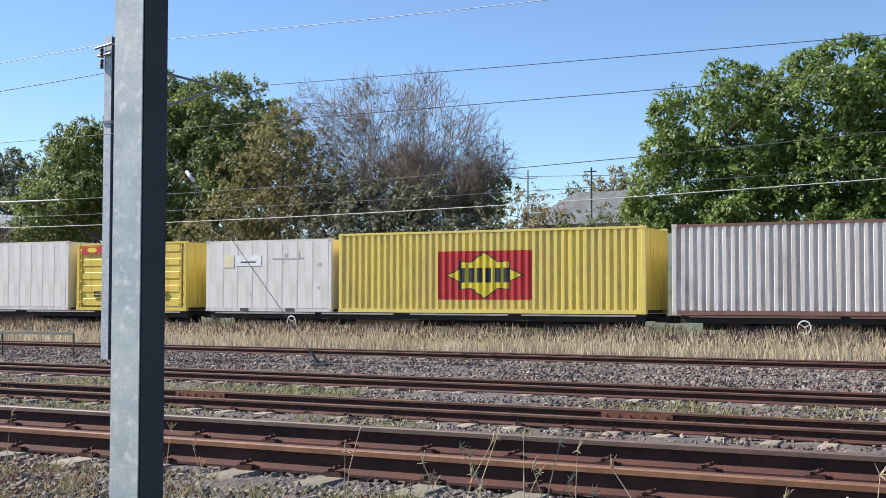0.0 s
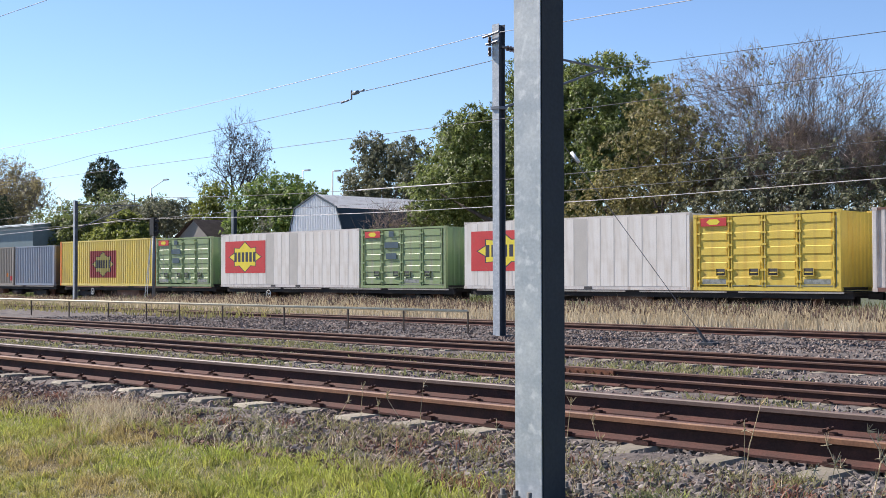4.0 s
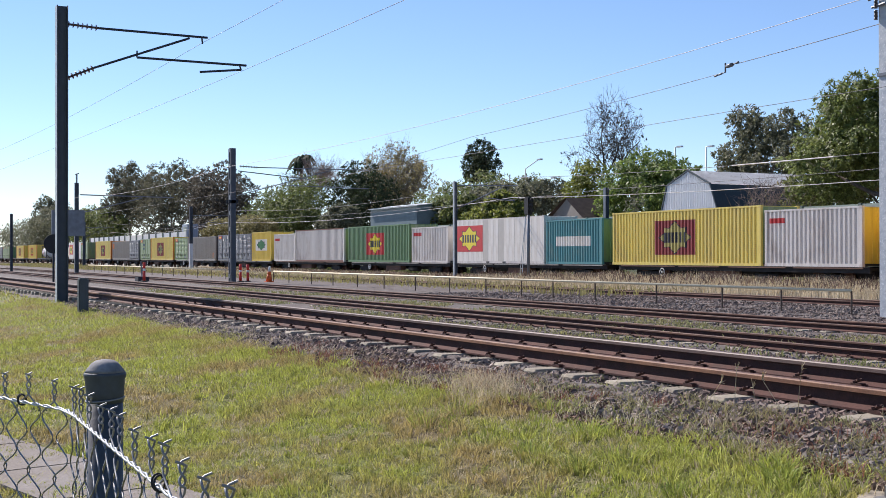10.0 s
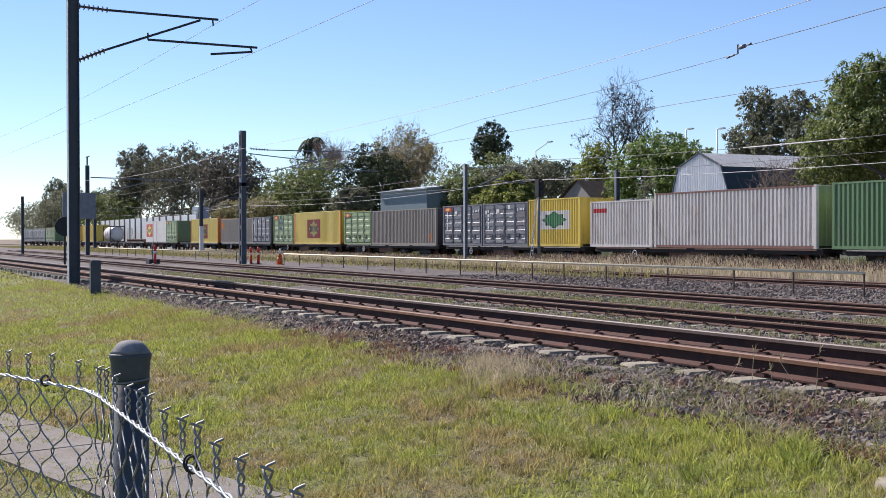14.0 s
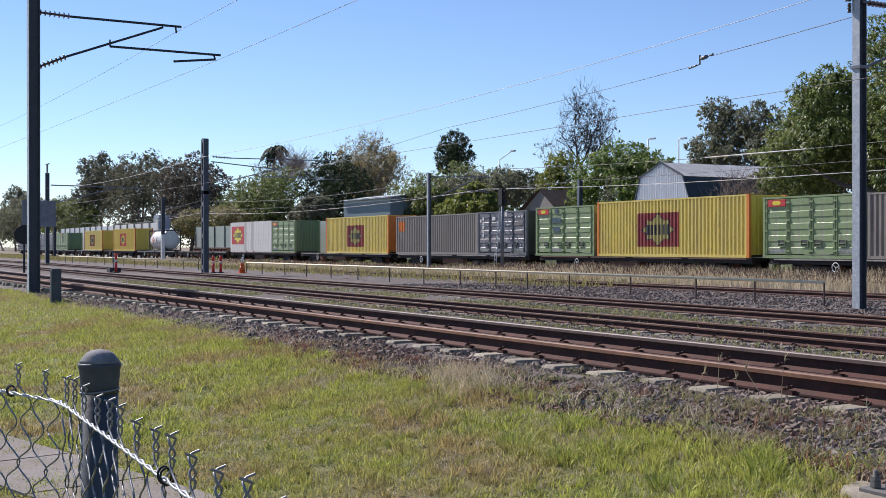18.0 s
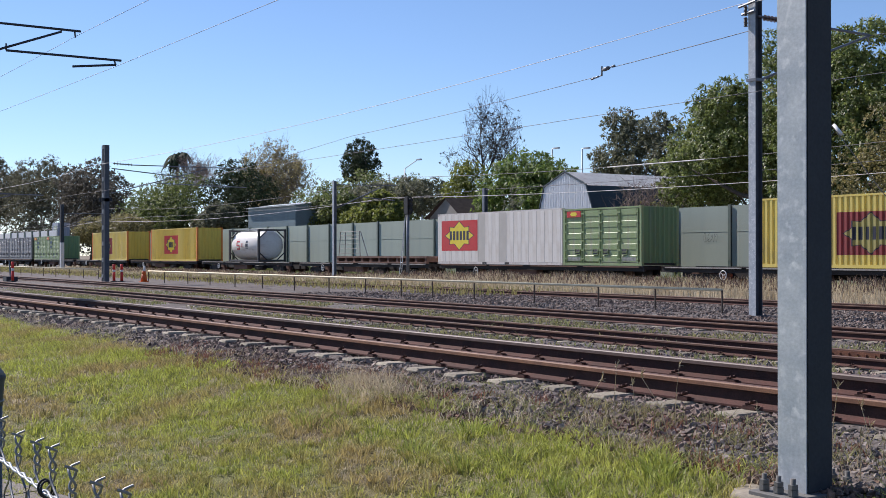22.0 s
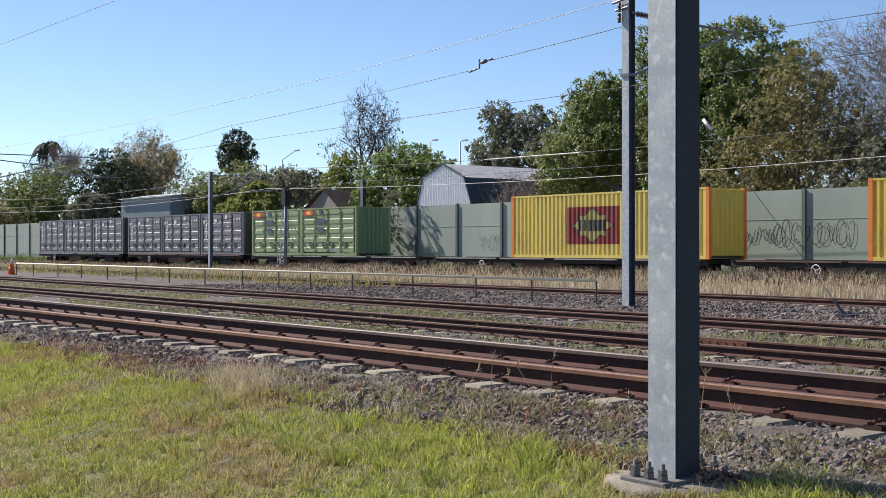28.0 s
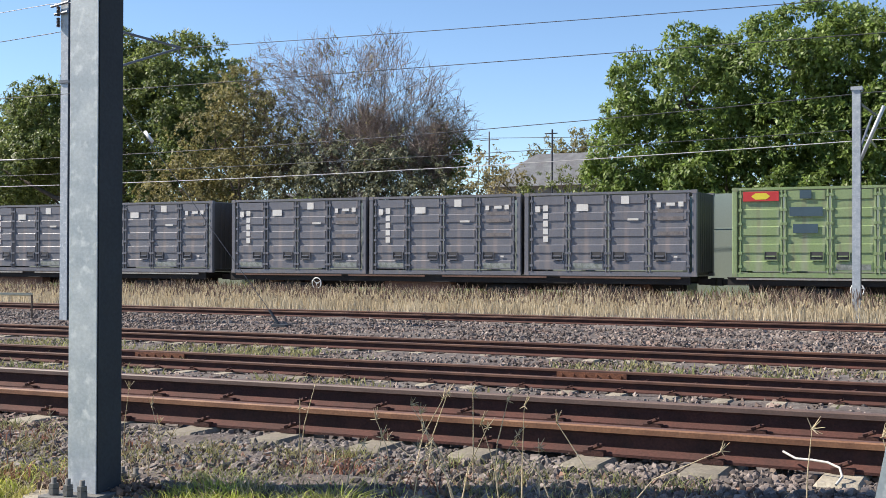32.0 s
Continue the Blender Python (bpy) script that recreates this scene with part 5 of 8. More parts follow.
for lx in (-0.26, 0.26):
    bm = bmesh.new()
    box(bm, lx - 0.03, lx + 0.03, -0.3, 0.3, 4.9, 5.1)
    part("band", bm, M["mast_dark"], mast_4)
mast_5 = mast(-115.0, 20.2, -0.2, 8.4, 0.34, "distant steel overhead line mast with bracket", "galv_dark")
rods("arm", mast_5, [((0, 0.3, 7.3), (0, 9, 7.2)), ((0, 0.3, 5.6), (0, 6, 7.1)), ((-0.6, 0, 9.2), (0.9, 0, 9.2))], "galv_dark", 0.06)
rods("pole_top", mast_5, [((-0.2, 0, 8.4), (-0.2, 0, 9.2)), ((0.2, 0, 8.4), (0.2, 0, 9.2))], "galv_dark", 0.05)
mast_6 = mast(-131.0, 16.5, -0.2, 6.0, 0.26, "distant dark steel pole beside the yard", "mast_dark")
mast_7 = mast(-68.6, 35.5, -0.2, 6.35, 0.2, "slim galvanised overhead line mast in the dry grass", "galv", column="galv_dark")
mast_8 = mast(-132.3, 35.5, -0.2, 7.1, 0.35, "overhead line mast with a white painted foot", "mast_dark")
mast_9 = mast(-4.36, 35.5, -0.2, 6.45, 0.22, "slim galvanised overhead line mast in the dry grass", "galv")
mast_10 = mast(-196.0, 35.5, -0.2, 7.0, 0.4, "distant overhead line mast in the grass", "mast_dark")
for k, ob in enumerate((mast_7, mast_8, mast_9, mast_10)):
    rods("arm", ob, [((0, 0.1, 6.1), (0, 4.6, 6.2)), ((0, 0.1, 4.6), (0, 3.4, 6.05)), ((0, 2.2, 5.35), (0, 4.4, 5.2))], "galv_dark", 0.035)
    insulator(ob, (0, 0.15, 4.65), (0, 0.7, 4.9), 0.06)
bm = bmesh.new()
box(bm, -0.19, 0.19, -0.19, 0.19, 0, 3.0)
part("painted_foot", bm, M["white"], mast_8)
bm = bmesh.new()
tube(bm, (0.1, -0.05, 4.45), (0.75, -0.3, 5.9), 0.055, n=8)
part("strut", bm, M["galv"], mast_9)
bm = bmesh.new()
box(bm, -0.15, 0.15, -0.15, 0.15, 6.4, 6.5)
part("cap", bm, M["galv"], mast_9)
mast_11 = mast(-62.1, 42.6, -0.2, 5.8, 0.25, "slim grey pole behind the train", "galv_dark")


def wire(label, pts, sag, r, m):
    """Wires strung from support to support, one mesh per run."""
    bm = bmesh.new()
    line = []
    for a, b in zip(pts, pts[1:]):
        a, b = Vector(a), Vector(b)
        n = 14
        for i in range(n + 1):
            u = i / n
            if i or not line:
                line.append(a.lerp(b, u) - Vector((0, 0, sag * 4 * u * (1 - u))))
    polytube(bm, line, r)
    ob = new("overhead_wire", mesh_of("overhead_wire", bm, M[m]))
    return tagged(ob, label, "overhead wire", "overhead wires")


wire("bright aerial feeder wire on the mast tops", [(27, 25.6, 8.85), (-23.7, 24.68, 8.29), (-72.6, 21.7, 6.9), (-115, 19.8, 6.8)], 0.45, 0.010, "cable")
wire("dark anchor wire with inline insulator", [(-23.5, 24.9, 7.57), (-29.2, 24.9, 7.32)], 0.01, 0.011, "cable_dark")
wire("dark anchor wire beyond the inline insulator", [(-29.75, 24.9, 7.13), (-46.45, 24.9, 6.6), (-72.4, 27.5, 6.0)], 0.06, 0.009, "cable_dark")
wire("overhead contact wire above the siding", [(40, C_Y, 5.05), (-24, C_Y, 5.03), (-72, C_Y, 5.0), (-115, C_Y, 5.0)], 0.02, 0.007, "cable_dark")
wire("overhead catenary wire ending at the mast bracket", [(40, 30.1, 7.95), (-23.25, 29.5, 7.83)], 0.34, 0.010, "cable_dark")
wire("overhead contact wire above the near track", [(40, 9.6, 6.1), (-30.7, 9.65, 6.28), (-84, 7.6, 6.1)], 0.05, 0.006, "cable_dark")
wire("overhead catenary wire above the near track", [(40, 9.0, 7.6), (-30.7, 8.62, 6.95), (-84, 7.0, 7.2)], 0.35, 0.006, "cable_dark")
wire("overhead contact wire above the main line", [(60, 39.6, 5.2), (-4.36, 39.6, 5.2), (-68.6, 39.6, 5.2), (-132.3, 39.6, 5.2), (-196, 39.6, 5.2)], 0.6, 0.013, "cable")
wire("overhead catenary wire above the main line", [(60, 39.8, 6.7), (-4.36, 39.8, 6.7), (-68.6, 39.8, 6.5), (-132.3, 39.8, 6.6), (-196, 39.8, 6.6)], 0.8, 0.014, "cable_dark")
wire("overhead wire behind the main line", [(60, 43.0, 5.9), (-4.36, 43.0, 5.9), (-62.1, 42.6, 5.5), (-132, 42.6, 5.6), (-196, 42.6, 5.6)], 0.3, 0.012, "cable_dark")
wire("bright insulated section of overhead wire", [(-47.1, 39.8, 5.86), (-40.3, 39.8, 5.80)], 0.0, 0.028, "cable")
wire("power lines beyond the houses", [(-140, 120, 14.6), (-53.1, 120, 14.6), (60, 118, 15.2)], 1.2, 0.03, "cable_dark")

# section insulator hanging in the anchor wire
ins = thing("section_insulator", (-29.7, 24.9, 7.27), "dark section insulator hanging in an overhead wire", "insulator")
bm = bmesh.new()
tube(bm, (0.06, 0, 0.03), (0.36, 0, 0.06), 0.05, n=8)
tube(bm, (0.10, 0, 0.034), (0.32, 0, 0.056), 0.062, n=10)
part("insulator_body", bm, M["galv_dark"], ins)
bm = bmesh.new()
box(bm, -0.022, 0.022, -0.015, 0.015, -0.15, 0.15)
part("hanger_plate", bm, M["mast_dark"], ins)
for x0, z0, x1, z1, r in ((0.36, 0.06, 0.5, 0.075, 0.02), (0.5, 0.075, 0.62, 0.095, 0.032), (-0.02, -0.14, -0.14, -0.15, 0.018), (-0.14, -0.15, -0.32, -0.175, 0.03), (-0.36, -0.18, -0.52, -0.20, 0.03)):
    bm = bmesh.new()
    tube(bm, (x0, 0, z0), (x1, 0, z1), r, n=7)
    part("fitting", bm, M["galv_dark"], ins)

# ---------------------------------------------------------------- handrail, barriers, signals
def pipe_fence(xs, y, top, label):
    ob = thing("handrail", (0, y, -0.215), label, "pipe handrail", "handrails of the yard")
    bm = bmesh.new()
    tube(bm, (xs[0], 0, top), (xs[-1], 0, top), 0.04, n=8)
    part("top_rail", bm, M["handrail"], ob)
    for x in xs:
        bm = bmesh.new()
        tube(bm, (x, 0, -0.05), (x, 0, top - 0.01), 0.028, n=6)
        part("post", bm, M["handrail_post"], ob)
    return ob


pipe_fence([-24.6, -27.35, -30.0, -33.4, -37.1, -40.0, -42.4, -45.4, -48.8, -52.4, -56.1, -59.6, -63.1, -66.5, -70.4, -73.3], 25.0, 0.675, "cream painted pipe handrail on rusty posts beside the track")
pipe_fence([-83.7 - 3.7 * i for i in range(15)], 25.0, 0.675, "distant cream painted pipe handrail on rusty posts")


def traffic_cone(x, y):
    ob = thing("traffic_cone", (x, y, -0.212), "orange traffic cone with a white band, leaning", "traffic cone")
    bm = bmesh.new()
    box(bm, -0.24, 0.24, -0.24, 0.24, 0, 0.05)
    part("base", bm, M["orange"], ob)
    for z0, z1, m in ((0.05, 0.48, "orange"), (0.48, 0.68, "orange"), (0.68, 1.0, "white")):
        bm = bmesh.new()
        r = lambda z: 0.21 - 0.16 * z
        tube(bm, (0.12 * z0, 0, z0), (0.12 * z1, 0, z1), r(z0), r(z1), n=14)
        part("cone_body", bm, M[m], ob)
    return ob


def barrier_post(x, y, h, label):
    ob = thing("barrier_post", (x, y, -0.212), label, "safety post", "red safety posts")
    for z0, z1, m in ((0.04, h * 0.55, "red_plastic"), (h * 0.55, h * 0.68, "white"), (h * 0.68, h, "red_plastic")):
        bm = bmesh.new()
        tube(bm, (0, 0, z0), (0, 0, z1), 0.09, 0.085, n=10)
        part("sleeve", bm, M[m], ob)
    bm = bmesh.new()
    tube(bm, (0, 0, 0), (0, 0, 0.06), 0.25, 0.2, n=12)
    part("foot", bm, M["black"], ob)
    return ob


traffic_cone(-73.0, 24.6)
barrier_post(-75.1, 23.4, 1.1, "red plastic safety post with a white band")
barrier_post(-74.5, 23.7, 1.1, "red plastic safety post with a white band")
barrier_post(-78.3, 18.0, 1.25, "red plastic safety post beside the point lever")

lever = thing("point_lever", (-79.8, 18.2, -0.212), "dark trackside point lever box", "point lever")
bm = bmesh.new()
box(bm, -0.5, 0.5, -0.35, 0.35, 0, 0.3)
part("lever_box", bm, M["mast_dark"], lever)
bm = bmesh.new()
tube(bm, (0, 0, 0.3), (-0.3, 0, 1.3), 0.04, n=6)
part("lever_arm", bm, M["galv_dark"], lever)

sig = thing("railway_signal", (-60.35, 36.0, -0.17), "black railway signal head on a grey post with a ladder", "railway signal")
bm = bmesh.new()
tube(bm, (0, 0, 0), (0, 0, 4.2), 0.09, n=10)
part("post", bm, M["galv_dark"], sig)
bm = bmesh.new()
box(bm, -0.26, 0.26, -0.15, 0.15, 3.95, 5.0)
bmesh.ops.bevel(bm, geom=list(bm.edges), offset=0.05, segments=2, affect="EDGES")
part("signal_head", bm, M["black"], sig)
for z in (4.2, 4.5, 4.8):
    bm = bmesh.new()
    tube(bm, (0.26, 0, z), (0.42, 0, z), 0.1, 0.1, n=10)
    part("lamp_hood", bm, M["black"], sig)
bm = bmesh.new()
for sx in (-0.65, -0.35):
    tube(bm, (sx - 0.25, -0.1, 0), (-0.12, -0.1, 3.9), 0.022, n=5)
for i in range(11):
    u = i / 11
    tube(bm, (-0.9 + u * 0.75, -0.1, 0.2 + u * 3.6), (-0.6 + u * 0.5, -0.1, 0.2 + u * 3.6), 0.014, n=4)
part("ladder", bm, M["galv"], sig, "thin grey ladder")

bol = thing("bollard", (-25.9, 4.75, 0.2), "dark square steel bollard at the lawn's edge", "bollard")
bm = bmesh.new()
box(bm, -0.1, 0.1, -0.1, 0.1, -0.1, 0.78)
bmesh.ops.bevel(bm, geom=list(bm.edges), offset=0.02, segments=2, affect="EDGES")
part("post", bm, M["fence_post"], bol)
bm = bmesh.new()
box(bm, -0.085, 0.085, -0.085, 0.085, 0.785, 0.80)
part("cap", bm, M["galv_dark"], bol)

sign = thing("round_signal", (-71.4, 11.3, -0.212), "black round signal disc on a thin pole", "signal disc")
bm = bmesh.new()
tube(bm, (0, 0, 0), (0, 0, 2.3), 0.06, n=8)
part("pole", bm, M["mast_dark"], sign)
bm = bmesh.new()
tube(bm, (0.05, 0, 2.35), (0.12, 0, 2.35), 0.55, n=28)
part("disc", bm, M["black"], sign)
board = thing("sign_board", (-84.0, 14.2, -0.212), "grey rectangular back of a sign board on a post", "sign board")
bm = bmesh.new()
box(bm, -0.05, 0.05, -1.05, 1.1, 3.0, 4.75)
part("panel", bm, M["galv_dark"], board)
bm = bmesh.new()
tube(bm, (-0.1, 0, 0), (-0.1, 0, 3.2), 0.07, n=8)
part("pole", bm, M["mast_dark"], board)

# foot of the leaning steel strut beside the track
leg = thing("steel_strut", (-0.30, 4.55, 0.28), "grey leaning steel strut bolted to a foot beside the track", "steel strut")
bm = bmesh.new()
box(bm, -0.10, 0.10, -0.10, 0.10, 0.02, 1.9, m=Matrix.Rotation(radians(11), 4, "Y"))
part("strut", bm, M["galv"], leg)
bm = bmesh.new()
box(bm, -0.2, 0.2, -0.2, 0.2, -0.02, 0.02)
part("foot_plate", bm, M["galv"], leg)
for bx in (-0.16, 0.16):
    bm = bmesh.new()
    tube(bm, (bx, -0.16, 0), (bx, -0.16, 0.1), 0.02, n=8)
    part("anchor_bolt", bm, M["galv"], leg)

bm = bmesh.new()
polytube(bm, [Vector(p) for p in ((-0.95, 6.14, 0.52), (-0.88, 6.08, 0.50), (-0.80, 6.04, 0.505), (-0.72, 6.0, 0.505), (-0.66, 5.96, 0.49), (-0.64, 5.90, 0.46), (-0.66, 5.84, 0.43))], 0.006, 7)
tagged(new("cable_offcut", mesh_of("cable_offcut", bm, M["c_band"])), "bent pale cable end lying by the rail", "cable")

# ---------------------------------------------------------------- fence by the camera
fence = thing("chain_link_fence", (0, 0, 0), "zinc chain-link fence with twisted top wire", "fence")
W_STEP, W_Z, KNOT, STRAND = 0.064, 0.1, 1.112, 1.086


def fence_y(x):
    return 0.593 + (x + 2.93) * (-0.0345 if x > -2.93 else 0.31)


def link_wire(flip):
    """One picket wire: smooth waves up to the top knot, then its half of the twist."""
    bm = bmesh.new()
    sign = 1 if flip else -1
    n = 72
    pts = []
    for i in range(n + 1):
        z = 0.36 + (KNOT - 0.36) * i / n
        a = 2 * math.pi * (KNOT - z) / W_Z
        pts.append(Vector((sign * 0.0335 * math.cos(a), sign * 0.004 * math.cos(a * 0.5), z)))
    for i in range(1, 11):
        a = i * 0.72 + (math.pi if flip else 0)
        r = 0.0045 + (0.004 * (i - 7) if i > 7 else 0)
        pts.append(Vector((sign * 0.032 - r * math.cos(a), r * math.sin(a), KNOT + i * 0.0042)))
    polytube(bm, pts, 0.0021, 5)
    return mesh_of("link_wire", bm, M["fence_wire"])


LINKS = [link_wire(0), link_wire(1)]
for i in range(62):
    x = -4.9 + i * W_STEP
    part("link_wire", LINKS[i % 2], None, fence, pose_m=pose(x, fence_y(x) + 0.003 * math.sin((i + 1) // 2 * 1.7), 0.006 * math.sin((i + 1) // 2 * 1.9), 0, 0.25 * math.sin((i + 1) // 2 * 2.3), -2 if x > -2.93 else 17.2))
for k in range(2):
    bm = bmesh.new()
    line = []
    for i in range(380):
        x = -5.1 + i * 0.0115
        a = i * 0.62 + k * math.pi
        line.append(Vector((x, fence_y(x) - 0.006 + 0.0026 * math.cos(a), STRAND + 0.0026 * math.sin(a))))
    polytube(bm, line, 0.0023, 6)
    part("strand_wire", bm, M["fence_bright"], fence, "bright twisted strand wire")
for x in (-3.17, -1.885):
    bm = bmesh.new()
    ring = [Vector((x + 0.0012 * i - 0.02, fence_y(x) - 0.004 + 0.010 * math.cos(i * 0.52), STRAND + 0.004 + 0.013 * math.sin(i * 0.52))) for i in range(26)]
    polytube(bm, ring, 0.0021, 5)
    part("wire_tie", bm, M["black"], fence, "black wire tie")
bm = bmesh.new()
polytube(bm, [Vector(p) for p in ((-2.99, 0.570, 1.086), (-2.93, 0.578, 1.084), (-2.86, 0.582, 1.084), (-2.79, 0.581, 1.086))], 0.0022, 5)
part("loose_wire_end", bm, M["fence_bright"], fence, "bright loose wire end")
fpost = thing("fence_post", (-2.702, 0.628, 0.0), "slate blue round steel fence post with a domed cap", "fence post")
bm = bmesh.new()
tube(bm, (0, 0, -0.05), (0, 0, 1.165), 0.0392, n=28, cap=True)
part("pipe", bm, M["fence_post"], fpost)
bm = bmesh.new()
lathe(bm, [(0.0405, 1.128), (0.0412, 1.150), (0.0432, 1.178), (0.0458, 1.187), (0.0462, 1.1905), (0.0445, 1.1945)], 28)
part("cap", bm, M["fence_post"], fpost, "post cap with a rolled rim")
# Separate dome so that its lit top can be painted lighter.
bm = bmesh.new()
lathe(bm, [(0.0442, 1.1947), (0.0400, 1.2010), (0.0340, 1.2090), (0.0285, 1.2155), (0.0200, 1.2205), (0.0060, 1.2230)], 28)
part("dome", bm, M["fence_dome"], fpost, "dome of the cap, painted lighter as if sunlit")
bm = bmesh.new()
polytube(bm, [Vector((0.0415 * math.cos(a), 0.0415 * math.sin(a), 1.135 + 0.004 * math.sin(a))) for a in np.linspace(0, 2 * math.pi, 25)], 0.002, 5)
part("tie_wire", bm, M["galv_dark"], fpost)

bm = bmesh.new()
ca, cb = Vector((-13.0, 0.2, 0)), Vector((-5.2, 2.15, 0))
d = (cb - ca).normalized()
side = Vector((-d.y, d.x, 0)) * 0.4
for i in range(7):
    a, b = ca.lerp(cb, i / 7 + 0.002), ca.lerp(cb, (i + 1) / 7 - 0.002)
    lo = [bm.verts.new((p.x, p.y, -0.04)) for p in (a - side, b - side, b + side, a + side)]
    hi = [bm.verts.new((p.x, p.y, 0.022)) for p in (a - side, b - side, b + side, a + side)]
    bm.faces.new(hi)
    for q in range(4):
        bm.faces.new((lo[q], lo[(q + 1) % 4], hi[(q + 1) % 4], hi[q]))
tagged(new("pavement", mesh_of("pavement", bm, M["path"])), "narrow pale concrete footpath across the lawn", "pavement", kind="structure")

# ---------------------------------------------------------------- buildings and street lamps
shed = thing("barn_shed", (-69.8, 55.0, 0), "silver corrugated barn-shaped shed, its side painted dark for shade", "shed")
OUT = [(-3.45, 0), (-3.05, 4.9), (-2.45, 6.55), (0, 7.5), (2.45, 6.45), (3.2, 4.7), (3.5, 0)]
DEPTH = 11.0
bm = bmesh.new()
n = 34
xs = np.linspace(-3.35, 3.4, n * 4 + 1)
tops = np.interp(xs, [p[0] for p in OUT], [p[1] for p in OUT])
vs = []
for i, (x, z) in enumerate(zip(xs, tops)):
    y = (0.0, 0.0, -0.09, -0.09)[i % 4]
    vs.append((bm.verts.new((x, y, 0)), bm.verts.new((x, y, z - 0.03))))
for a, b in zip(vs, vs[1:]):
    bm.faces.new((a[0], b[0], b[1], a[1]))
part("gable_wall", bm, M["shed"], shed)
bm = bmesh.new()
for (xa, za), (xb, zb), in ((OUT[2], OUT[3]), (OUT[3], OUT[4])):
    v = [bm.verts.new(c) for c in ((xa, -0.1, za), (xb, -0.1, zb), (xb, DEPTH, zb), (xa, DEPTH, za))]
    bm.faces.new(v)
bmesh.ops.solidify(bm, geom=list(bm.faces), thickness=0.05)
part("roof", bm, M["shed_roof"], shed, "pale corrugated iron roof")
# Side walls carry their shade as a dark colour, unlike the gable.
for xa, za, xb, zb in ((3.2, 4.7, 3.5, 0), (2.43, 6.42, 3.2, 4.7), (-3.05, 4.9, -3.45, 0), (-2.43, 6.5, -3.05, 4.9)):
    bm = bmesh.new()
    bm.faces.new([bm.verts.new(c) for c in ((xa, 0, za), (xb, 0, zb), (xb, DEPTH, zb), (xa, DEPTH, za))])
    part("side_wall", bm, M["shed_dark"], shed, "side wall painted dark for its shade")
bm = bmesh.new()
box(bm, -3.4, 3.4, DEPTH - 0.1, DEPTH - 0.02, 0, 4.6)
part("back_wall", bm, M["shed_dark"], shed)
for (xa, za), (xb, zb) in zip(OUT, OUT[1:]):
    bm = bmesh.new()
    tube(bm, (xa, -0.09, za), (xb, -0.09, zb), 0.07, n=5)
    part("barge_trim", bm, M["shed_dark"], shed)


def house(name, x, y, w, d, eave, ridge, label, roof, wall, turn=0, windows=True, hip=0.0):
    ob = thing(name, (x, y, 0), label, "house", turn=turn)
    bm = bmesh.new()
    box(bm, -w / 2, w / 2, 0, d, 0, eave)
    part("wall", bm, M[wall], ob)
    for s in (0, 1):
        bm = bmesh.new()
        y0, y1 = (-0.5, d / 2) if s == 0 else (d + 0.5, d / 2)
        v = [bm.verts.new(c) for c in ((-w / 2 - 0.5, y0, eave - 0.15), (w / 2 + 0.5, y0, eave - 0.15), (w / 2 + 0.2 - hip, y1, ridge), (-w / 2 - 0.2 + hip, y1, ridge))]
        bm.faces.new(v)
        bmesh.ops.solidify(bm, geom=list(bm.faces), thickness=0.08)
        part("roof", bm, M[roof], ob)
    for sx in (-1, 1):
        bm = bmesh.new()
        x1 = sx * w / 2
        if hip:
            x1 = sx * (w / 2 + 0.5)
            v = [bm.verts.new(c) for c in ((x1, -0.5, eave - 0.15), (x1, d + 0.5, eave - 0.15), (sx * (w / 2 + 0.2 - hip), d / 2, ridge))]
            bm.faces.new(v)
            bmesh.ops.solidify(bm, geom=list(bm.faces), thickness=0.08)
            part("hip_roof", bm, M["roof_brown"], ob, "dark brown hipped end of the roof")
            continue
        v = [bm.verts.new(c) for c in ((x1, 0, eave), (x1, d, eave), (x1, d / 2, ridge - 0.1))]
        bm.faces.new(v)
        part("gable", bm, M[wall], ob)
    if windows:
        for wx in (-w * 0.28, w * 0.28):
            bm = bmesh.new()
            box(bm, wx - 0.7, wx + 0.7, -0.06, -0.02, eave - 1.9, eave - 0.6)
            fr = part("window", bm, M["white"], ob)
            bm = bmesh.new()
            box(bm, wx - 0.6, wx + 0.6, -0.08, -0.062, eave - 1.8, eave - 0.7)
            part("pane", bm, M["glass"], fr)
    return ob


house("house", -104.5, 67.5, 7, 6, 4.2, 6.3, "small house with a brown pitched roof behind the trees", "roof_brown", "house")
house("house", -33.4, 86.0, 9, 9, 7.2, 9.9, "house with a weathered grey iron roof", "roof_grey", "house", hip=2.2)
house("industrial_shed", -133.5, 60.5, 13.5, 6, 7.3, 7.7, "long blue-grey industrial shed with a low roof", "shed", "shed_blue", windows=False)
house("house", -98.2, 66.5, 3.6, 6, 5.2, 7.1, "small gabled house roof among the trees", "roof_brown", "house", turn=90)
house("house", -58.0, 90.0, 8, 8, 5.0, 7.5, "small pale house beyond the shed", "roof_grey", "house")
hp = thing("roof_pole", (-32.4, 85.0, 0), "thin dark pole beside the iron roof", "pole")
bm = bmesh.new()
tube(bm, (0, 0, 0), (0, 0, 11.2), 0.07, n=6)
part("pole", bm, M["mast_dark"], hp)
rods("crossarm", hp, [((-0.6, 0, 10.9), (0.4, 0, 10.9))], "mast_dark", 0.05)


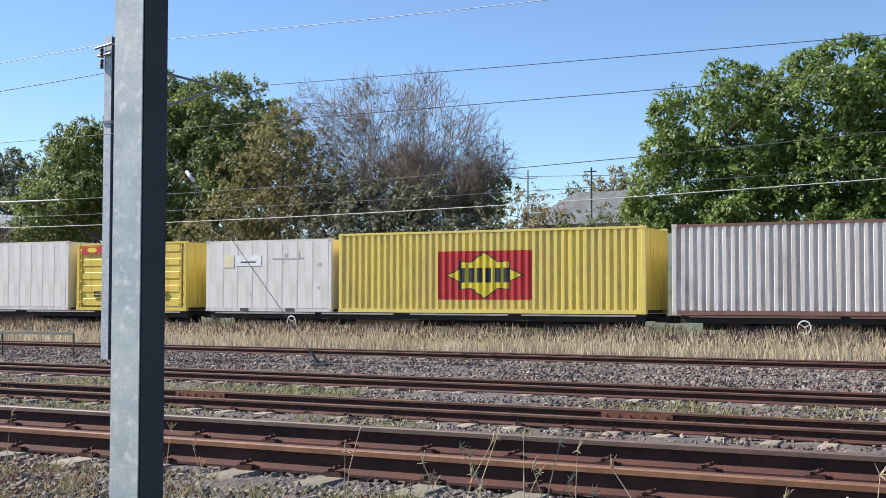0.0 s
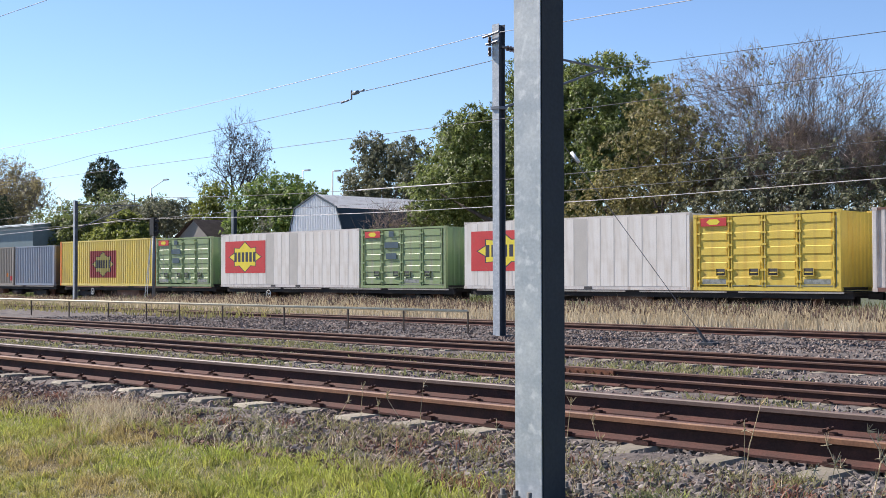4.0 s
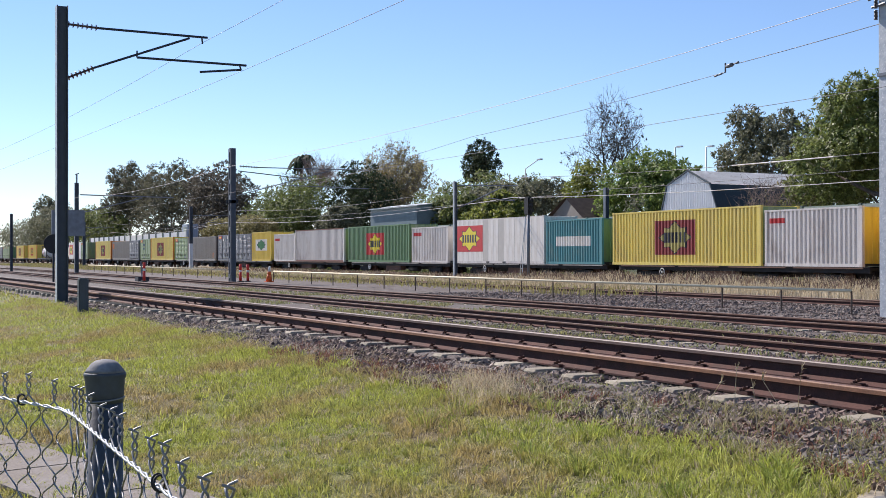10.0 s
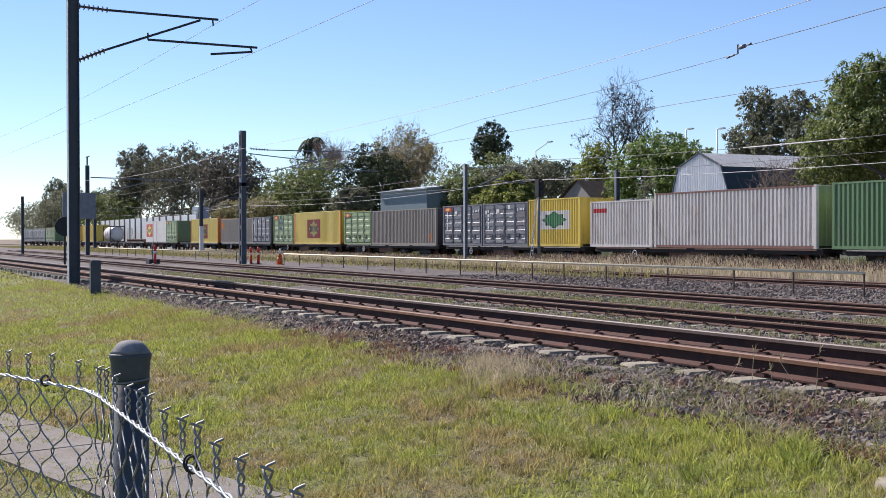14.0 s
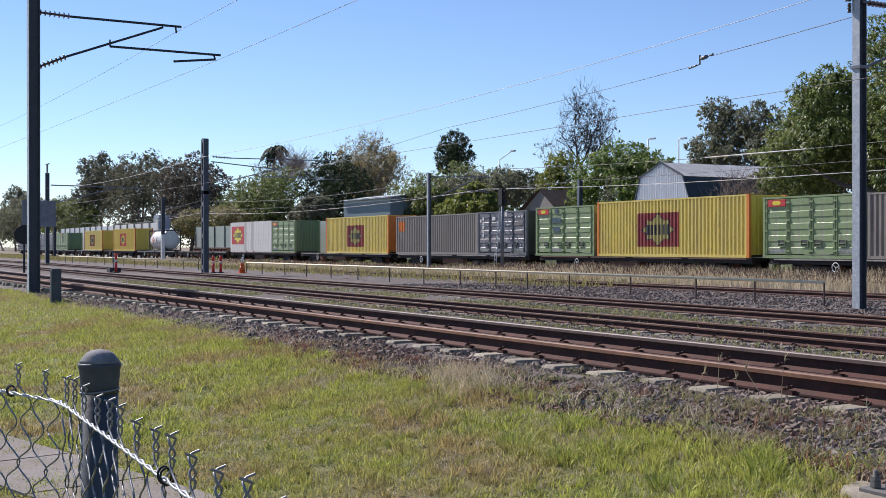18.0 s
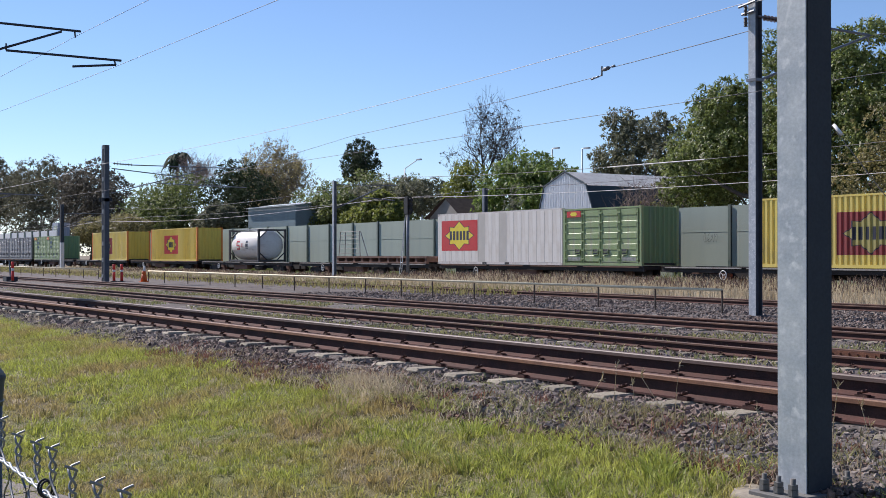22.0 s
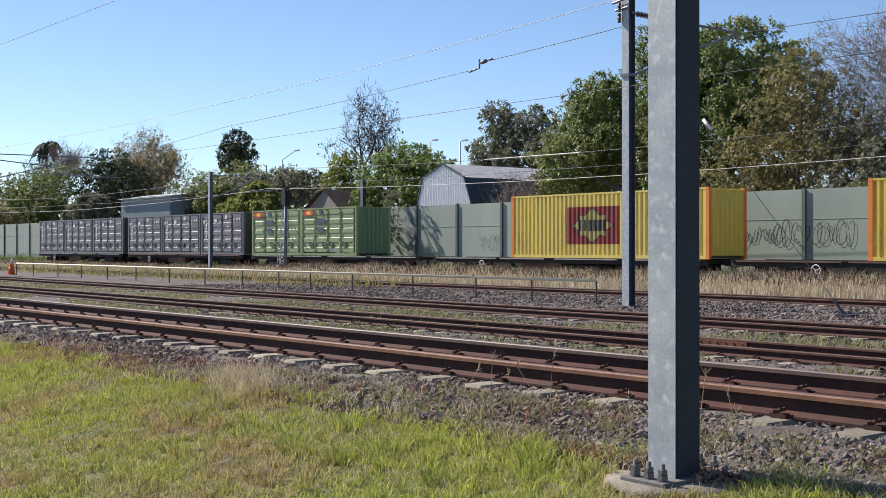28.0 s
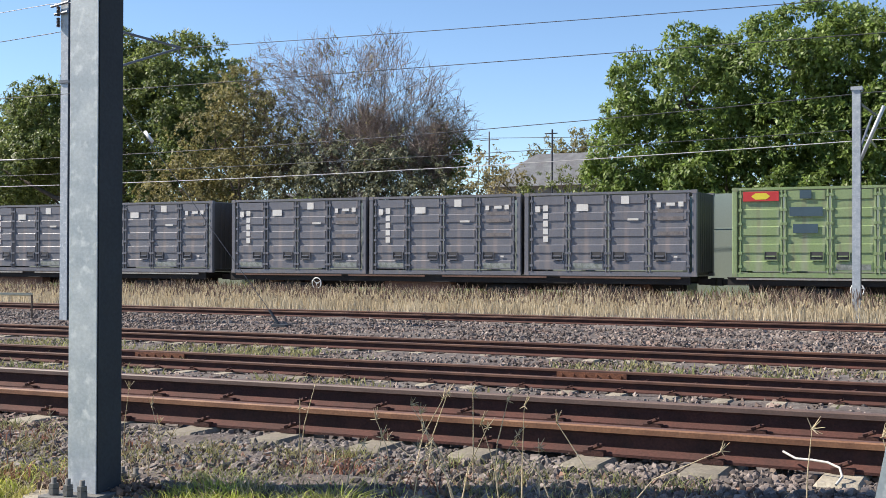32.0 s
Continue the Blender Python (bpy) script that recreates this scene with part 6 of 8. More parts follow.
def street_lamp(x, y, h, arm, label):
    ob = thing("street_lamp", (x, y, 0), label, "street lamp", "street lamps")
    bm = bmesh.new()
    tube(bm, (0, 0, 0), (0, 0, h - 0.9 if arm > 1.5 else h), 0.11, 0.07, n=8)
    part("pole", bm, M["galv"], ob)
    bm = bmesh.new()
    tube(bm, (0, 0, h - 0.9 if arm > 1.5 else h), (arm, 0, h), 0.05, n=6)
    part("arm", bm, M["galv"], ob)
    bm = bmesh.new()
    box(bm, arm - 0.1, arm + 0.75, -0.16, 0.16, h - 0.08, h + 0.08)
    part("lantern", bm, M["galv"], ob)
    return ob


street_lamp(-126.6, 75.0, 12.8, 3.0, "curved-arm street lamp beyond the trees")
street_lamp(-127.5, 78.0, 10.8, 2.2, "curved-arm street lamp beyond the trees")
street_lamp(-110.4, 85.0, 13.6, 0.5, "tall street lamp with a flat head")
street_lamp(-105.0, 85.0, 13.2, 0.5, "tall street lamp with a flat head")
up = thing("utility_pole", (-53.1, 120.0, 0), "wooden utility pole with crossarms", "utility pole")
bm = bmesh.new()
tube(bm, (0, 0, 0), (0, 0, 15.3), 0.13, 0.08, n=8)
part("pole", bm, M["bark_pole"], up)
rods("crossarm", up, [((-1.1, 0, 14.4), (1.1, 0, 14.4)), ((-0.9, 0, 12.6), (0.9, 0, 12.6))], "bark_pole", 0.05)
up2 = copy_thing(up, pose(-160.0, 92.0, -1.6))
tagged(up2, "wooden utility pole with crossarms behind the palms")

# taller pale panels of the wall further down the line
far_wall = thing("wall_far_barrier", (0, 44.3, -0.17), "tall white panelled wall with dark posts beside the line", "wall", kind="structure")
bm = bmesh.new()
box(bm, 0.12, 4.3, -0.06, 0.06, 0, 5.0)
tall_panel = mesh_of("panel", bm, M["white"])
bm = bmesh.new()
box(bm, -0.3, 0.3, -0.16, 0.13, 0, 5.1)
tall_post = mesh_of("post", bm, M["wall_post"])
for i in range(16):
    part("panel", tall_panel, None, far_wall, pose_m=pose(-238 + 4.4 * i, 0, 0))
    part("post", tall_post, None, far_wall, pose_m=pose(-238 + 4.4 * i, 0, 0))
cabin = thing("relay_cabin", (-173.5, 45.6, 0), "pale blue cabin on a raised frame", "cabin")
bm = bmesh.new()
box(bm, -1.5, 1.5, 0, 1.6, 3.9, 6.0)
part("cabin_body", bm, M["c_blue"], cabin)
bm = bmesh.new()
box(bm, -0.6, 1.1, -0.03, -0.005, 4.4, 5.6)
part("window", bm, M["glass"], cabin)
for x in (-1.2, 1.2):
    bm = bmesh.new()
    box(bm, x - 0.12, x + 0.12, 0.8, 1.04, -0.2, 3.9)
    part("leg", bm, M["galv_dark"], cabin)


def scrawl(x, z, s, m, seed):
    """Unreadable paint strokes on the wall."""
    rng = random.Random(seed)
    ob = thing("graffiti", (x, 44.15 - 0.107, z), "unreadable looping spray-paint strokes on the noise wall", "graffiti", "spray paint on the wall")
    px = 0.0
    for k in range(5):
        bm = bmesh.new()
        kind = rng.random()
        wide, tall = s * rng.uniform(0.16, 0.3), s * rng.uniform(0.3, 0.5)
        a0, turns = rng.uniform(0, 6.28), rng.uniform(3.4, 6.0)
        line = []
        for i in range(19):
            u = i / 18
            if kind < 0.55:
                a = a0 + turns * u
                line.append(Vector((px + wide * math.cos(a) + 0.1 * s * u, 0, tall * math.sin(a) + 0.12 * s * math.sin(7 * u + a0))))
            else:
                line.append(Vector((px - wide + 2 * wide * u, 0, tall * math.sin(1.25 * turns * u + a0) * (0.5 + 0.5 * u))))
        rows = []
        for i, p in enumerate(line):
            dd = line[min(i + 1, 18)] - line[max(i - 1, 0)]
            nn = Vector((-dd.z, 0, dd.x)).normalized() * 0.016 * s
            rows.append((bm.verts.new(p - nn), bm.verts.new(p + nn)))
        for a, b in zip(rows, rows[1:]):
            bm.faces.new((a[0], b[0], b[1], a[1]))
        part("stroke", bm, M[m], ob)
        px += s * rng.uniform(0.3, 0.5)
    return ob


for x, z, s, m, sd in ((-34.4, 1.9, 1.2, "paint_dark", 1), (-32.9, 2.0, 1.1, "paint_dark", 2), (-30.5, 2.0, 1.0, "paint_dark", 3), (-26.0, 1.9, 1.15, "paint_white", 4), (-26.6, 2.9, 0.55, "paint_dark", 5), (-22.4, 1.9, 1.1, "paint_white", 6), (-44.6, 2.3, 0.5, "paint_dark", 7), (-47.6, 2.3, 0.45, "paint_dark", 8), (-52.6, 1.7, 0.9, "wall_post", 9), (-66.0, 1.7, 0.9, "paint_white", 10), (-18.0, 2.0, 1.0, "paint_dark", 11)):
    scrawl(x, z, s, m, sd)

# ---------------------------------------------------------------- trees
def unit(rng, n):
    v = rng.normal(size=(n, 3))
    return v / np.linalg.norm(v, axis=1, keepdims=True)


def leaf_mesh(name, centres, size, rng, m, droop=0.35, out=None, along=None):
    """Pointed leaves at the centres, pointing along their rosette and facing outwards and up."""
    n = len(centres)
    d = unit(rng, n) if along is None else along + unit(rng, n) * 0.8
    d[:, 2] -= droop
    d /= np.linalg.norm(d, axis=1, keepdims=True)
    nrm = unit(rng, n) * 0.6 + np.array([0, 0, 0.45])
    if out is not None:
        nrm = nrm + out
    s = np.cross(d, nrm)
    s /= np.linalg.norm(s, axis=1, keepdims=True) + 1e-9
    L = (size * rng.uniform(0.55, 1.4, n))[:, None]
    w = L * rng.uniform(0.34, 0.55, n)[:, None]
    a, b = centres - d * L / 2, centres + d * L / 2
    mid = centres - d * L * 0.08
    verts = np.stack([a, mid + s * w / 2, b, mid - s * w / 2], 1).reshape(-1, 3)
    return raw_mesh(name, verts, np.arange(4 * n).reshape(-1, 4), [m])


def crown_points(rng, clumps, n, size, fill=0.25, per=9):
    """Leaf places, outward and leaf directions: rosettes on small lobes spread over the shells of several ellipsoids."""
    vol = np.array([c[3] * c[5] for c in clumps])
    pts, outs, dirs = [], [], []
    for c, share in zip(clumps, vol / vol.sum()):
        q = max(3, int(n * share / per))
        half = np.array(c[3:])
        lobe = max(0.34, 0.235 * (c[3] + c[5]) / 2)
        t = max(12, int(13 * c[3] * c[5] / (lobe * lobe) / 2.2))
        u = unit(rng, t)
        inner = rng.random(t) < fill
        rad = np.where(inner, rng.uniform(0.3, 0.7, t), rng.uniform(0.74, 1.0, t))[:, None]
        lobe_c = np.array(c[:3]) + u * rad * half
        lobe_r = lobe * rng.uniform(0.6, 1.35, t)
        pick = rng.integers(0, t, q)
        v = unit(rng, q) + u[pick] * 0.6 + np.array([0, 0, 0.25])
        v /= np.linalg.norm(v, axis=1, keepdims=True)
        shell = lobe_r[pick] * np.where(rng.random(q) < 0.22, rng.uniform(0.4, 0.9, q), rng.uniform(0.9, 1.06, q))
        centre = lobe_c[pick] + v * shell[:, None] * np.array([1, 1, 0.8])
        v = np.repeat(v, per, 0)
        e = unit(rng, len(v)) + v * 0.55
        e /= np.linalg.norm(e, axis=1, keepdims=True)
        pts.append(np.repeat(centre, per, 0) + e * size * rng.uniform(0.2, 1.15, (len(v), 1)))
        outs.append(v)
        dirs.append(e)
    return np.concatenate(pts), np.concatenate(outs), np.concatenate(dirs)


def tip_twigs(rng, tips, n, length, r):
    """Fine forked twigs growing on from the ends of the branches."""
    s = np.array(tips, float)[rng.integers(0, len(tips), n)]
    d = s[:, 3:6] - s[:, :3]
    d = d / (np.linalg.norm(d, axis=1, keepdims=True) + 1e-9) + rng.normal(0, 0.42, (n, 3)) + [0, 0, 0.12]
    d /= np.linalg.norm(d, axis=1, keepdims=True)
    p = s[:, :3] + (s[:, 3:6] - s[:, :3]) * rng.random((n, 1))
    L = length * rng.uniform(0.5, 1.4, (n, 1))
    q = p + d * L * 0.5
    one = np.ones((n, 1))
    segs = [np.hstack([p, q, one * r * 1.4, one * r])]
    for _ in range(3):
        f = (d + rng.normal(0, 0.42, (n, 3)) + [0, 0, 0.1]) * L * rng.uniform(0.3, 0.65, (n, 1))
        segs.append(np.hstack([q, q + f, one * r * 0.9, one * r * 0.4]))
    return np.concatenate(segs)


def twig_crown(rng, clumps, n, base, length, r=0.011):
    """Fine forked twigs that fill the ellipsoids, pointing away from the foot."""
    vol = np.array([c[3] * c[4] * c[5] for c in clumps]) ** 0.8
    segs = []
    for c, share in zip(clumps, vol / vol.sum()):
        k = max(10, int(n * share))
        p = np.array(c[:3]) + unit(rng, k) * rng.uniform(0.15, 1.0, (k, 1)) ** 0.6 * np.array(c[3:])
        d = (p - np.array(base)) * [1.2, 1.2, 0.55]
        d = d / np.linalg.norm(d, axis=1, keepdims=True) * 0.8 + rng.normal(0, 0.55, (k, 3))
        d /= np.linalg.norm(d, axis=1, keepdims=True)
        L = length * rng.uniform(0.5, 1.3, (k, 1))
        q = p + d * L * 0.5
        e = q + (d + rng.normal(0, 0.2, (k, 3)) + [0, 0, 0.15]) * L * 0.5
        one = np.ones((k, 1))
        segs += [np.hstack([p - d * L * 0.5, q, one * r * 1.5, one * r]), np.hstack([q, e, one * r, one * r * 0.45])]
        for _ in range(2):
            f = (d + rng.normal(0, 0.55, (k, 3)) + [0, 0, 0.15]) * L * rng.uniform(0.3, 0.6, (k, 1))
            segs.append(np.hstack([q, q + f, one * r * 0.8, one * r * 0.4]))
    return np.concatenate(segs)


def sticks(segs, name, m, n=3):
    """Tapered prisms from rows of start, end, start radius, end radius."""
    s = np.array(segs, float)
    a, b, ra, rb = s[:, :3], s[:, 3:6], s[:, 6], s[:, 7]
    d = b - a
    d /= np.linalg.norm(d, axis=1, keepdims=True) + 1e-9
    ref = np.where(np.abs(d[:, 2:3]) > 0.9, np.array([[1.0, 0, 0]]), np.array([[0, 0, 1.0]]))
    u = np.cross(d, ref)
    u /= np.linalg.norm(u, axis=1, keepdims=True)
    v = np.cross(d, u)
    verts, faces = [], []
    for k in range(n):
        ang = 2 * math.pi * k / n
        o = u * math.cos(ang) + v * math.sin(ang)
        verts += [a + o * ra[:, None], b + o * rb[:, None]]
    verts = np.stack(verts, 1).reshape(-1, 3)
    base = np.arange(len(s)) * 2 * n
    for k in range(n):
        k2 = (k + 1) % n
        faces.append(np.stack([base + 2 * k, base + 2 * k2, base + 2 * k2 + 1, base + 2 * k + 1], 1))
    return raw_mesh(name, verts, np.concatenate(faces), [m])


def limbs(rng, base, targets, r, reach):
    """A trunk that forks towards the middle of each clump."""
    segs = []
    base = np.array(base, float)
    top = np.mean(targets, axis=0)
    fork = base + (top - base) * np.array([0.5, 0.5, 0.45])
    mid = (base + fork) / 2 + rng.normal(0, 0.15, 3) * [1, 1, 0]
    segs += [(*base, *mid, r, r * 0.85), (*mid, *fork, r * 0.85, r * 0.7)]
    for t, far in zip(targets, reach):
        t = np.array(t)
        k = fork + (t - fork) * 0.5 + rng.normal(0, 0.3, 3)
        segs += [(*fork, *k, r * 0.55, r * 0.35), (*k, *t, r * 0.35, r * 0.15)]
        for _ in range(5):
            e = t + unit(rng, 1)[0] * rng.uniform(0.4, 0.85) * min(far, 2.2)
            segs.append((*t, *e, r * 0.15, 0.02))
    return segs


def leafy_tree(x, y, clumps, n, size, leaf, label, trunk=0.3, name="tree", seed=1, fill=0.25, bark="bark"):
    """Trunk, limbs and a crown of separate leaves; clumps are relative to the foot."""
    rng = np.random.default_rng(seed)
    ob = thing(name, (x, y, -0.1), label, "tree" if name == "tree" else "shrub", "trees behind the wall")
    part("trunk", sticks(limbs(rng, (0, 0, 0), [c[:3] for c in clumps], trunk, [min(c[3:]) for c in clumps]), "trunk", M[bark], 7), None, ob)
    pts, out, along = crown_points(rng, clumps, n, size, fill)
    part("crown", leaf_mesh("crown", pts, size, rng, M[leaf], out=out, along=along), None, ob)
    return ob


def bare_segments(rng, base, direction, length, r, depth, out, spread=0.55, lift=0.12):
    p = np.array(base, float)
    d = np.array(direction, float)
    steps_n = 3
    for _ in range(steps_n):
        d = d + rng.normal(0, 0.12, 3) + np.array([0, 0, lift * 0.3])
        d /= np.linalg.norm(d)
        q = p + d * length / steps_n
        out.append((*p, *q, r, r * 0.86))
        p, r = q, r * 0.86
        if depth > 0 and rng.random() < 0.45:
            e = d + rng.normal(0, spread, 3) + np.array([0, 0, lift])
            bare_segments(rng, p, e / np.linalg.norm(e), length * rng.uniform(0.5, 0.75), max(r * 0.6, 0.012), depth - 1, out, spread, lift)
    if depth > 0:
        for _ in range(2):
            e = d + rng.normal(0, spread, 3) + np.array([0, 0, lift])
            bare_segments(rng, p, e / np.linalg.norm(e), length * rng.uniform(0.62, 0.85), max(r * 0.7, 0.012), depth - 1, out, spread, lift)


def bare_tree(x, y, stems, length, depth, clumps, twigs, label, seed=1, r=0.2, bark="twig", leaves=0, leaf="leaf_olive", size=0.2, spread=0.55, lift=0.12, fork=0.0, twig=0.9, twig_r=0.011, name="tree"):
    """Forking stems, a haze of fine twigs, and a few leaves."""
    rng = np.random.default_rng(seed)
    ob = thing(name, (x, y, -0.1), label, "tree" if name == "tree" else "shrub", "trees behind the wall")
    out = []
    for bx, by, dx, dy, dz, k in stems:
        d = np.array((dx, dy, dz), float)
        bare_segments(rng, (bx, by, fork), d / np.linalg.norm(d), length * k, r, depth, out, spread, lift)
    if fork:
        out.append((0, 0, 0, 0, 0, fork, r * 2.0, r * 1.5))
    top = max(c[2] + c[5] for c in clumps)
    out = [g for g in out if g[5] < top]
    def within(g):
        return g[5] < 4.5 or any(sum(((g[3 + a] - c[a]) / (c[3 + a] * 1.12)) ** 2 for a in range(3)) < 1 for c in clumps)
    out = [g for g in out if within(g)]
    tips = [g for g in out if g[7] < max(0.03, r * 0.25) and g[5] > top * 0.42]
    part("branching", sticks(out, "branching", M[bark], 4), None, ob)
    fine = np.concatenate([tip_twigs(rng, tips, int(twigs * 0.62), twig, twig_r), twig_crown(rng, clumps, int(twigs * 0.42), (0, 0, 1.0), twig, twig_r)])
    part("twig_haze", sticks(fine, "twig_haze", M[bark], 3), None, ob, "fine bare twigs")
    if leaves:
        pts, o, along = crown_points(rng, clumps, leaves // 2, size, 0.5)
        ends_at = np.array(tips, float)[rng.integers(0, len(tips), leaves // 2), 3:6] + rng.normal(0, size * 0.9, (leaves // 2, 3))
        pts = np.concatenate([pts, ends_at])
        o = np.concatenate([o, unit(rng, len(ends_at))])
        part("foliage", leaf_mesh("foliage", pts, size, rng, M[leaf], out=o), None, ob)
    return ob


# dark broad tree behind the second mast
leafy_tree(-50.0, 56.5, [(-5.2, 0, 10.4, 2.4, 2.3, 2.2), (-3.0, 0, 9.0, 3.4, 3, 3.2), (1.0, 1, 11.4, 3.2, 3, 2.6), (5.6, 0, 11.6, 3.6, 3, 2.6), (8.3, 0, 9.8, 2.6, 2.6, 2.8), (3.0, -1, 8.0, 4.2, 3, 3.4), (-6.8, -1, 6.8, 2.4, 2.3, 2.8), (7.0, -1, 6.4, 3.2, 2.5, 3.0), (0, 0.5, 13.4, 2.2, 2, 1.8)], 140000, 0.225, "leaf_dark", "broad dark green tree behind the noise wall", 0.4, seed=11, fill=0.3)
leafy_tree(-60.0, 60.0, [(0, 0, 8.5, 2.8, 2.5, 3.0), (3.5, 0, 7.0, 2.5, 2.2, 2.6), (-2.5, 0, 6.5, 2.2, 2, 2.5)], 15000, 0.34, "leaf_mid", "mid green tree beside the shed", 0.25, seed=12)
# sparse olive and bare trees
bare_tree(-31.2, 54.0, [(-3.2, 0, -0.20, 0, 1, 1.0), (-1.4, 0, -0.05, 0.1, 1, 1.05), (0.3, 0, 0.12, 0, 1, 1.05), (1.8, 0, 0.30, 0.1, 1, 1.0), (2.6, 0, 0.42, 0, 1, 0.9), (-2.2, 0.8, -0.35, 0.1, 1, 0.9), (1.0, 0.8, 0.0, 0.2, 1, 1.0), (1.8, -0.5, 0.55, 0, 1, 0.8)], 3.1, 5,
          [(-5.2, 0, 11.2, 1.6, 1.5, 1.9), (-3.6, 0.4, 10.6, 1.5, 1.4, 2.0), (-1.9, 0, 11.5, 1.5, 1.5, 1.8), (0.2, 0.3, 11.0, 1.3, 1.4, 1.7), (1.6, 0, 11.6, 1.4, 1.5, 1.6), (3.6, 0, 9.6, 1.9, 1.7, 1.7), (4.9, 0.2, 8.2, 1.4, 1.4, 1.3), (-1.5, 0, 8.4, 4.6, 2.2, 2.4), (2.4, 0, 6.8, 3.0, 2, 1.9), (-4.6, 0, 7.2, 3.0, 2, 2.6), (0, -0.4, 5.2, 4.6, 2, 1.8)], 12000,
          "tall bare grey-brown tree with fine twigs", 21, 0.15, leaves=5200, leaf="leaf_olive", size=0.13, lift=0.16, spread=0.5, twig=0.62, twig_r=0.0085)
leafy_tree(-37.6, 52.6, [(0.4, 0, 9.6, 2.4, 2.2, 1.8), (-1.4, 0, 7.4, 2.8, 2.4, 2.2), (2.0, 0, 7.4, 2.2, 2.2, 2.4), (0.4, -0.5, 5.2, 3.8, 2.4, 1.9), (-3.4, -0.5, 5.2, 2.6, 2, 1.8)], 20000, 0.19, "leaf_olive", "sparse olive green tree beside the bare one", 0.2, seed=22, fill=0.5)
leafy_tree(-30.6, 55.2, [(3.9, 0, 6.9, 1.5, 1.2, 1.2), (3.2, 0, 5.6, 1.3, 1.2, 1.0)], 2600, 0.24, "leaf_dark", "dark ivy-clad bough among the bare branches", 0.12, seed=26, fill=0.3)
leafy_tree(-31.6, 54.0, [(-1.3, 0, 12.5, 0.42, 0.4, 0.42), (2.2, 0, 12.7, 0.26, 0.25, 0.3)], 260, 0.10, "leaf_olive", "olive leaf clusters high in the bare branches", 0.05, "shrub", seed=27, fill=0.5)
leafy_tree(-29.6, 52.0, [(0, 0, 4.4, 3.6, 2, 1.5), (3.4, 0, 4.3, 2.4, 2, 1.3), (-4, 0, 4.6, 2.6, 2, 1.6), (-1.6, 0, 6.2, 3.0, 1.6, 1.7), (1.4, 0, 6.0, 2.4, 1.6, 1.5)], 15000, 0.2, "leaf_grey", "grey-green scrub behind the noise wall", 0.12, "shrub", seed=23, fill=0.5)
leafy_tree(-27.3, 60.5, [(0, 0, 6.0, 2.2, 1.8, 1.8), (-2.2, 0, 5.4, 1.8, 1.6, 1.6), (2.0, 0, 5.2, 1.6, 1.5, 1.4)], 5200, 0.2, "leaf_yellow", "pale yellow-green shrub beyond the wall", 0.12, "shrub", seed=24, fill=0.4)
leafy_tree(-22.1, 60.0, [(0, 0, 4.9, 2.4, 1.8, 1.5), (2.5, 0, 4.6, 1.8, 1.6, 1.4)], 4400, 0.2, "leaf_mid", "round green bush below the iron roof", 0.12, "shrub", seed=25)
# great dense tree
leafy_tree(-9.0, 53.5, [(-4.8, -0.8, 8.6, 3.2, 3, 2.7), (-6.7, -0.8, 5.8, 2.2, 2.4, 2.8), (-6.2, -1, 3.6, 2.3, 2.4, 2.4), (0.0, -0.8, 9.6, 3.6, 3, 2.5), (4.0, -0.8, 9.3, 3.6, 3, 2.7), (-0.5, -1.6, 6.8, 3.4, 2.2, 2.2), (3.8, -2.2, 6.0, 3.4, 2.4, 2.4), (-2.6, -2.2, 4.3, 3.2, 2.2, 2.0), (2.0, -2.4, 3.8, 3.6, 2.2, 2.0), (7.5, -1, 7.0, 3.6, 3, 4.0)], 205000, 0.21, "leaf_mango", "great dense rounded glossy green tree", 0.5, seed=31, fill=0.16)
leafy_tree(2.5, 50.5, [(0, 0, 5.0, 2.0, 1.6, 2.2), (1.5, 0, 3.4, 2.2, 1.6, 2.0)], 4200, 0.2, "leaf_olive", "olive shrub beside the great tree", 0.12, "shrub", seed=32, fill=0.4)
leafy_tree(-47.1, 130.0, [(0, 0, 14.0, 3.6, 3, 2.6), (-3.4, 0, 12.4, 2.6, 2, 2.4), (3.2, 0, 12.6, 2.6, 2, 2.4)], 5200, 0.38, "leaf_olive", "distant rounded tree beyond the houses", 0.3, seed=33, fill=0.4)
# trees round the barn shed
bare_tree(-109.8, 76.0, [(0, 0, 0.0, 0, 1, 1.0), (0.2, 0, 0.22, 0, 1, 0.95), (-0.2, 0, -0.28, 0, 1, 0.9), (0, 0.3, -0.75, 0, 1, 0.85), (0.3, 0, 0.55, 0, 1, 0.75)], 4.6, 4,
          [(0.1, 0, 16.2, 3.1, 2.4, 3.6), (2.3, 0, 13.4, 2.8, 2, 2.2), (-1.8, 0, 13.4, 2.8, 2, 2.2), (-6.8, 0, 12.8, 2.8, 1.6, 1.5), (-5.2, 0, 11.6, 2.2, 1.6, 1.2), (3.6, 0, 15.0, 2.0, 1.6, 2.0)], 620,
          "tall wispy half-bare tree with a dark trunk", 41, 0.25, "bark_dark", 2300, "leaf_sparse", 0.23, 0.56, 0.14, fork=6.0, twig=1.0, twig_r=0.013)
leafy_tree(-106.5, 71.0, [(-0.5, 0, 10.0, 1.9, 1.6, 1.5), (-1.4, 0, 8.2, 2.2, 1.8, 1.6), (1.4, 0, 7.8, 2.0, 1.8, 1.8)], 6000, 0.34, "leaf_bright", "yellow-green bushy tree among darker trees", 0.2, seed=42, fill=0.35)
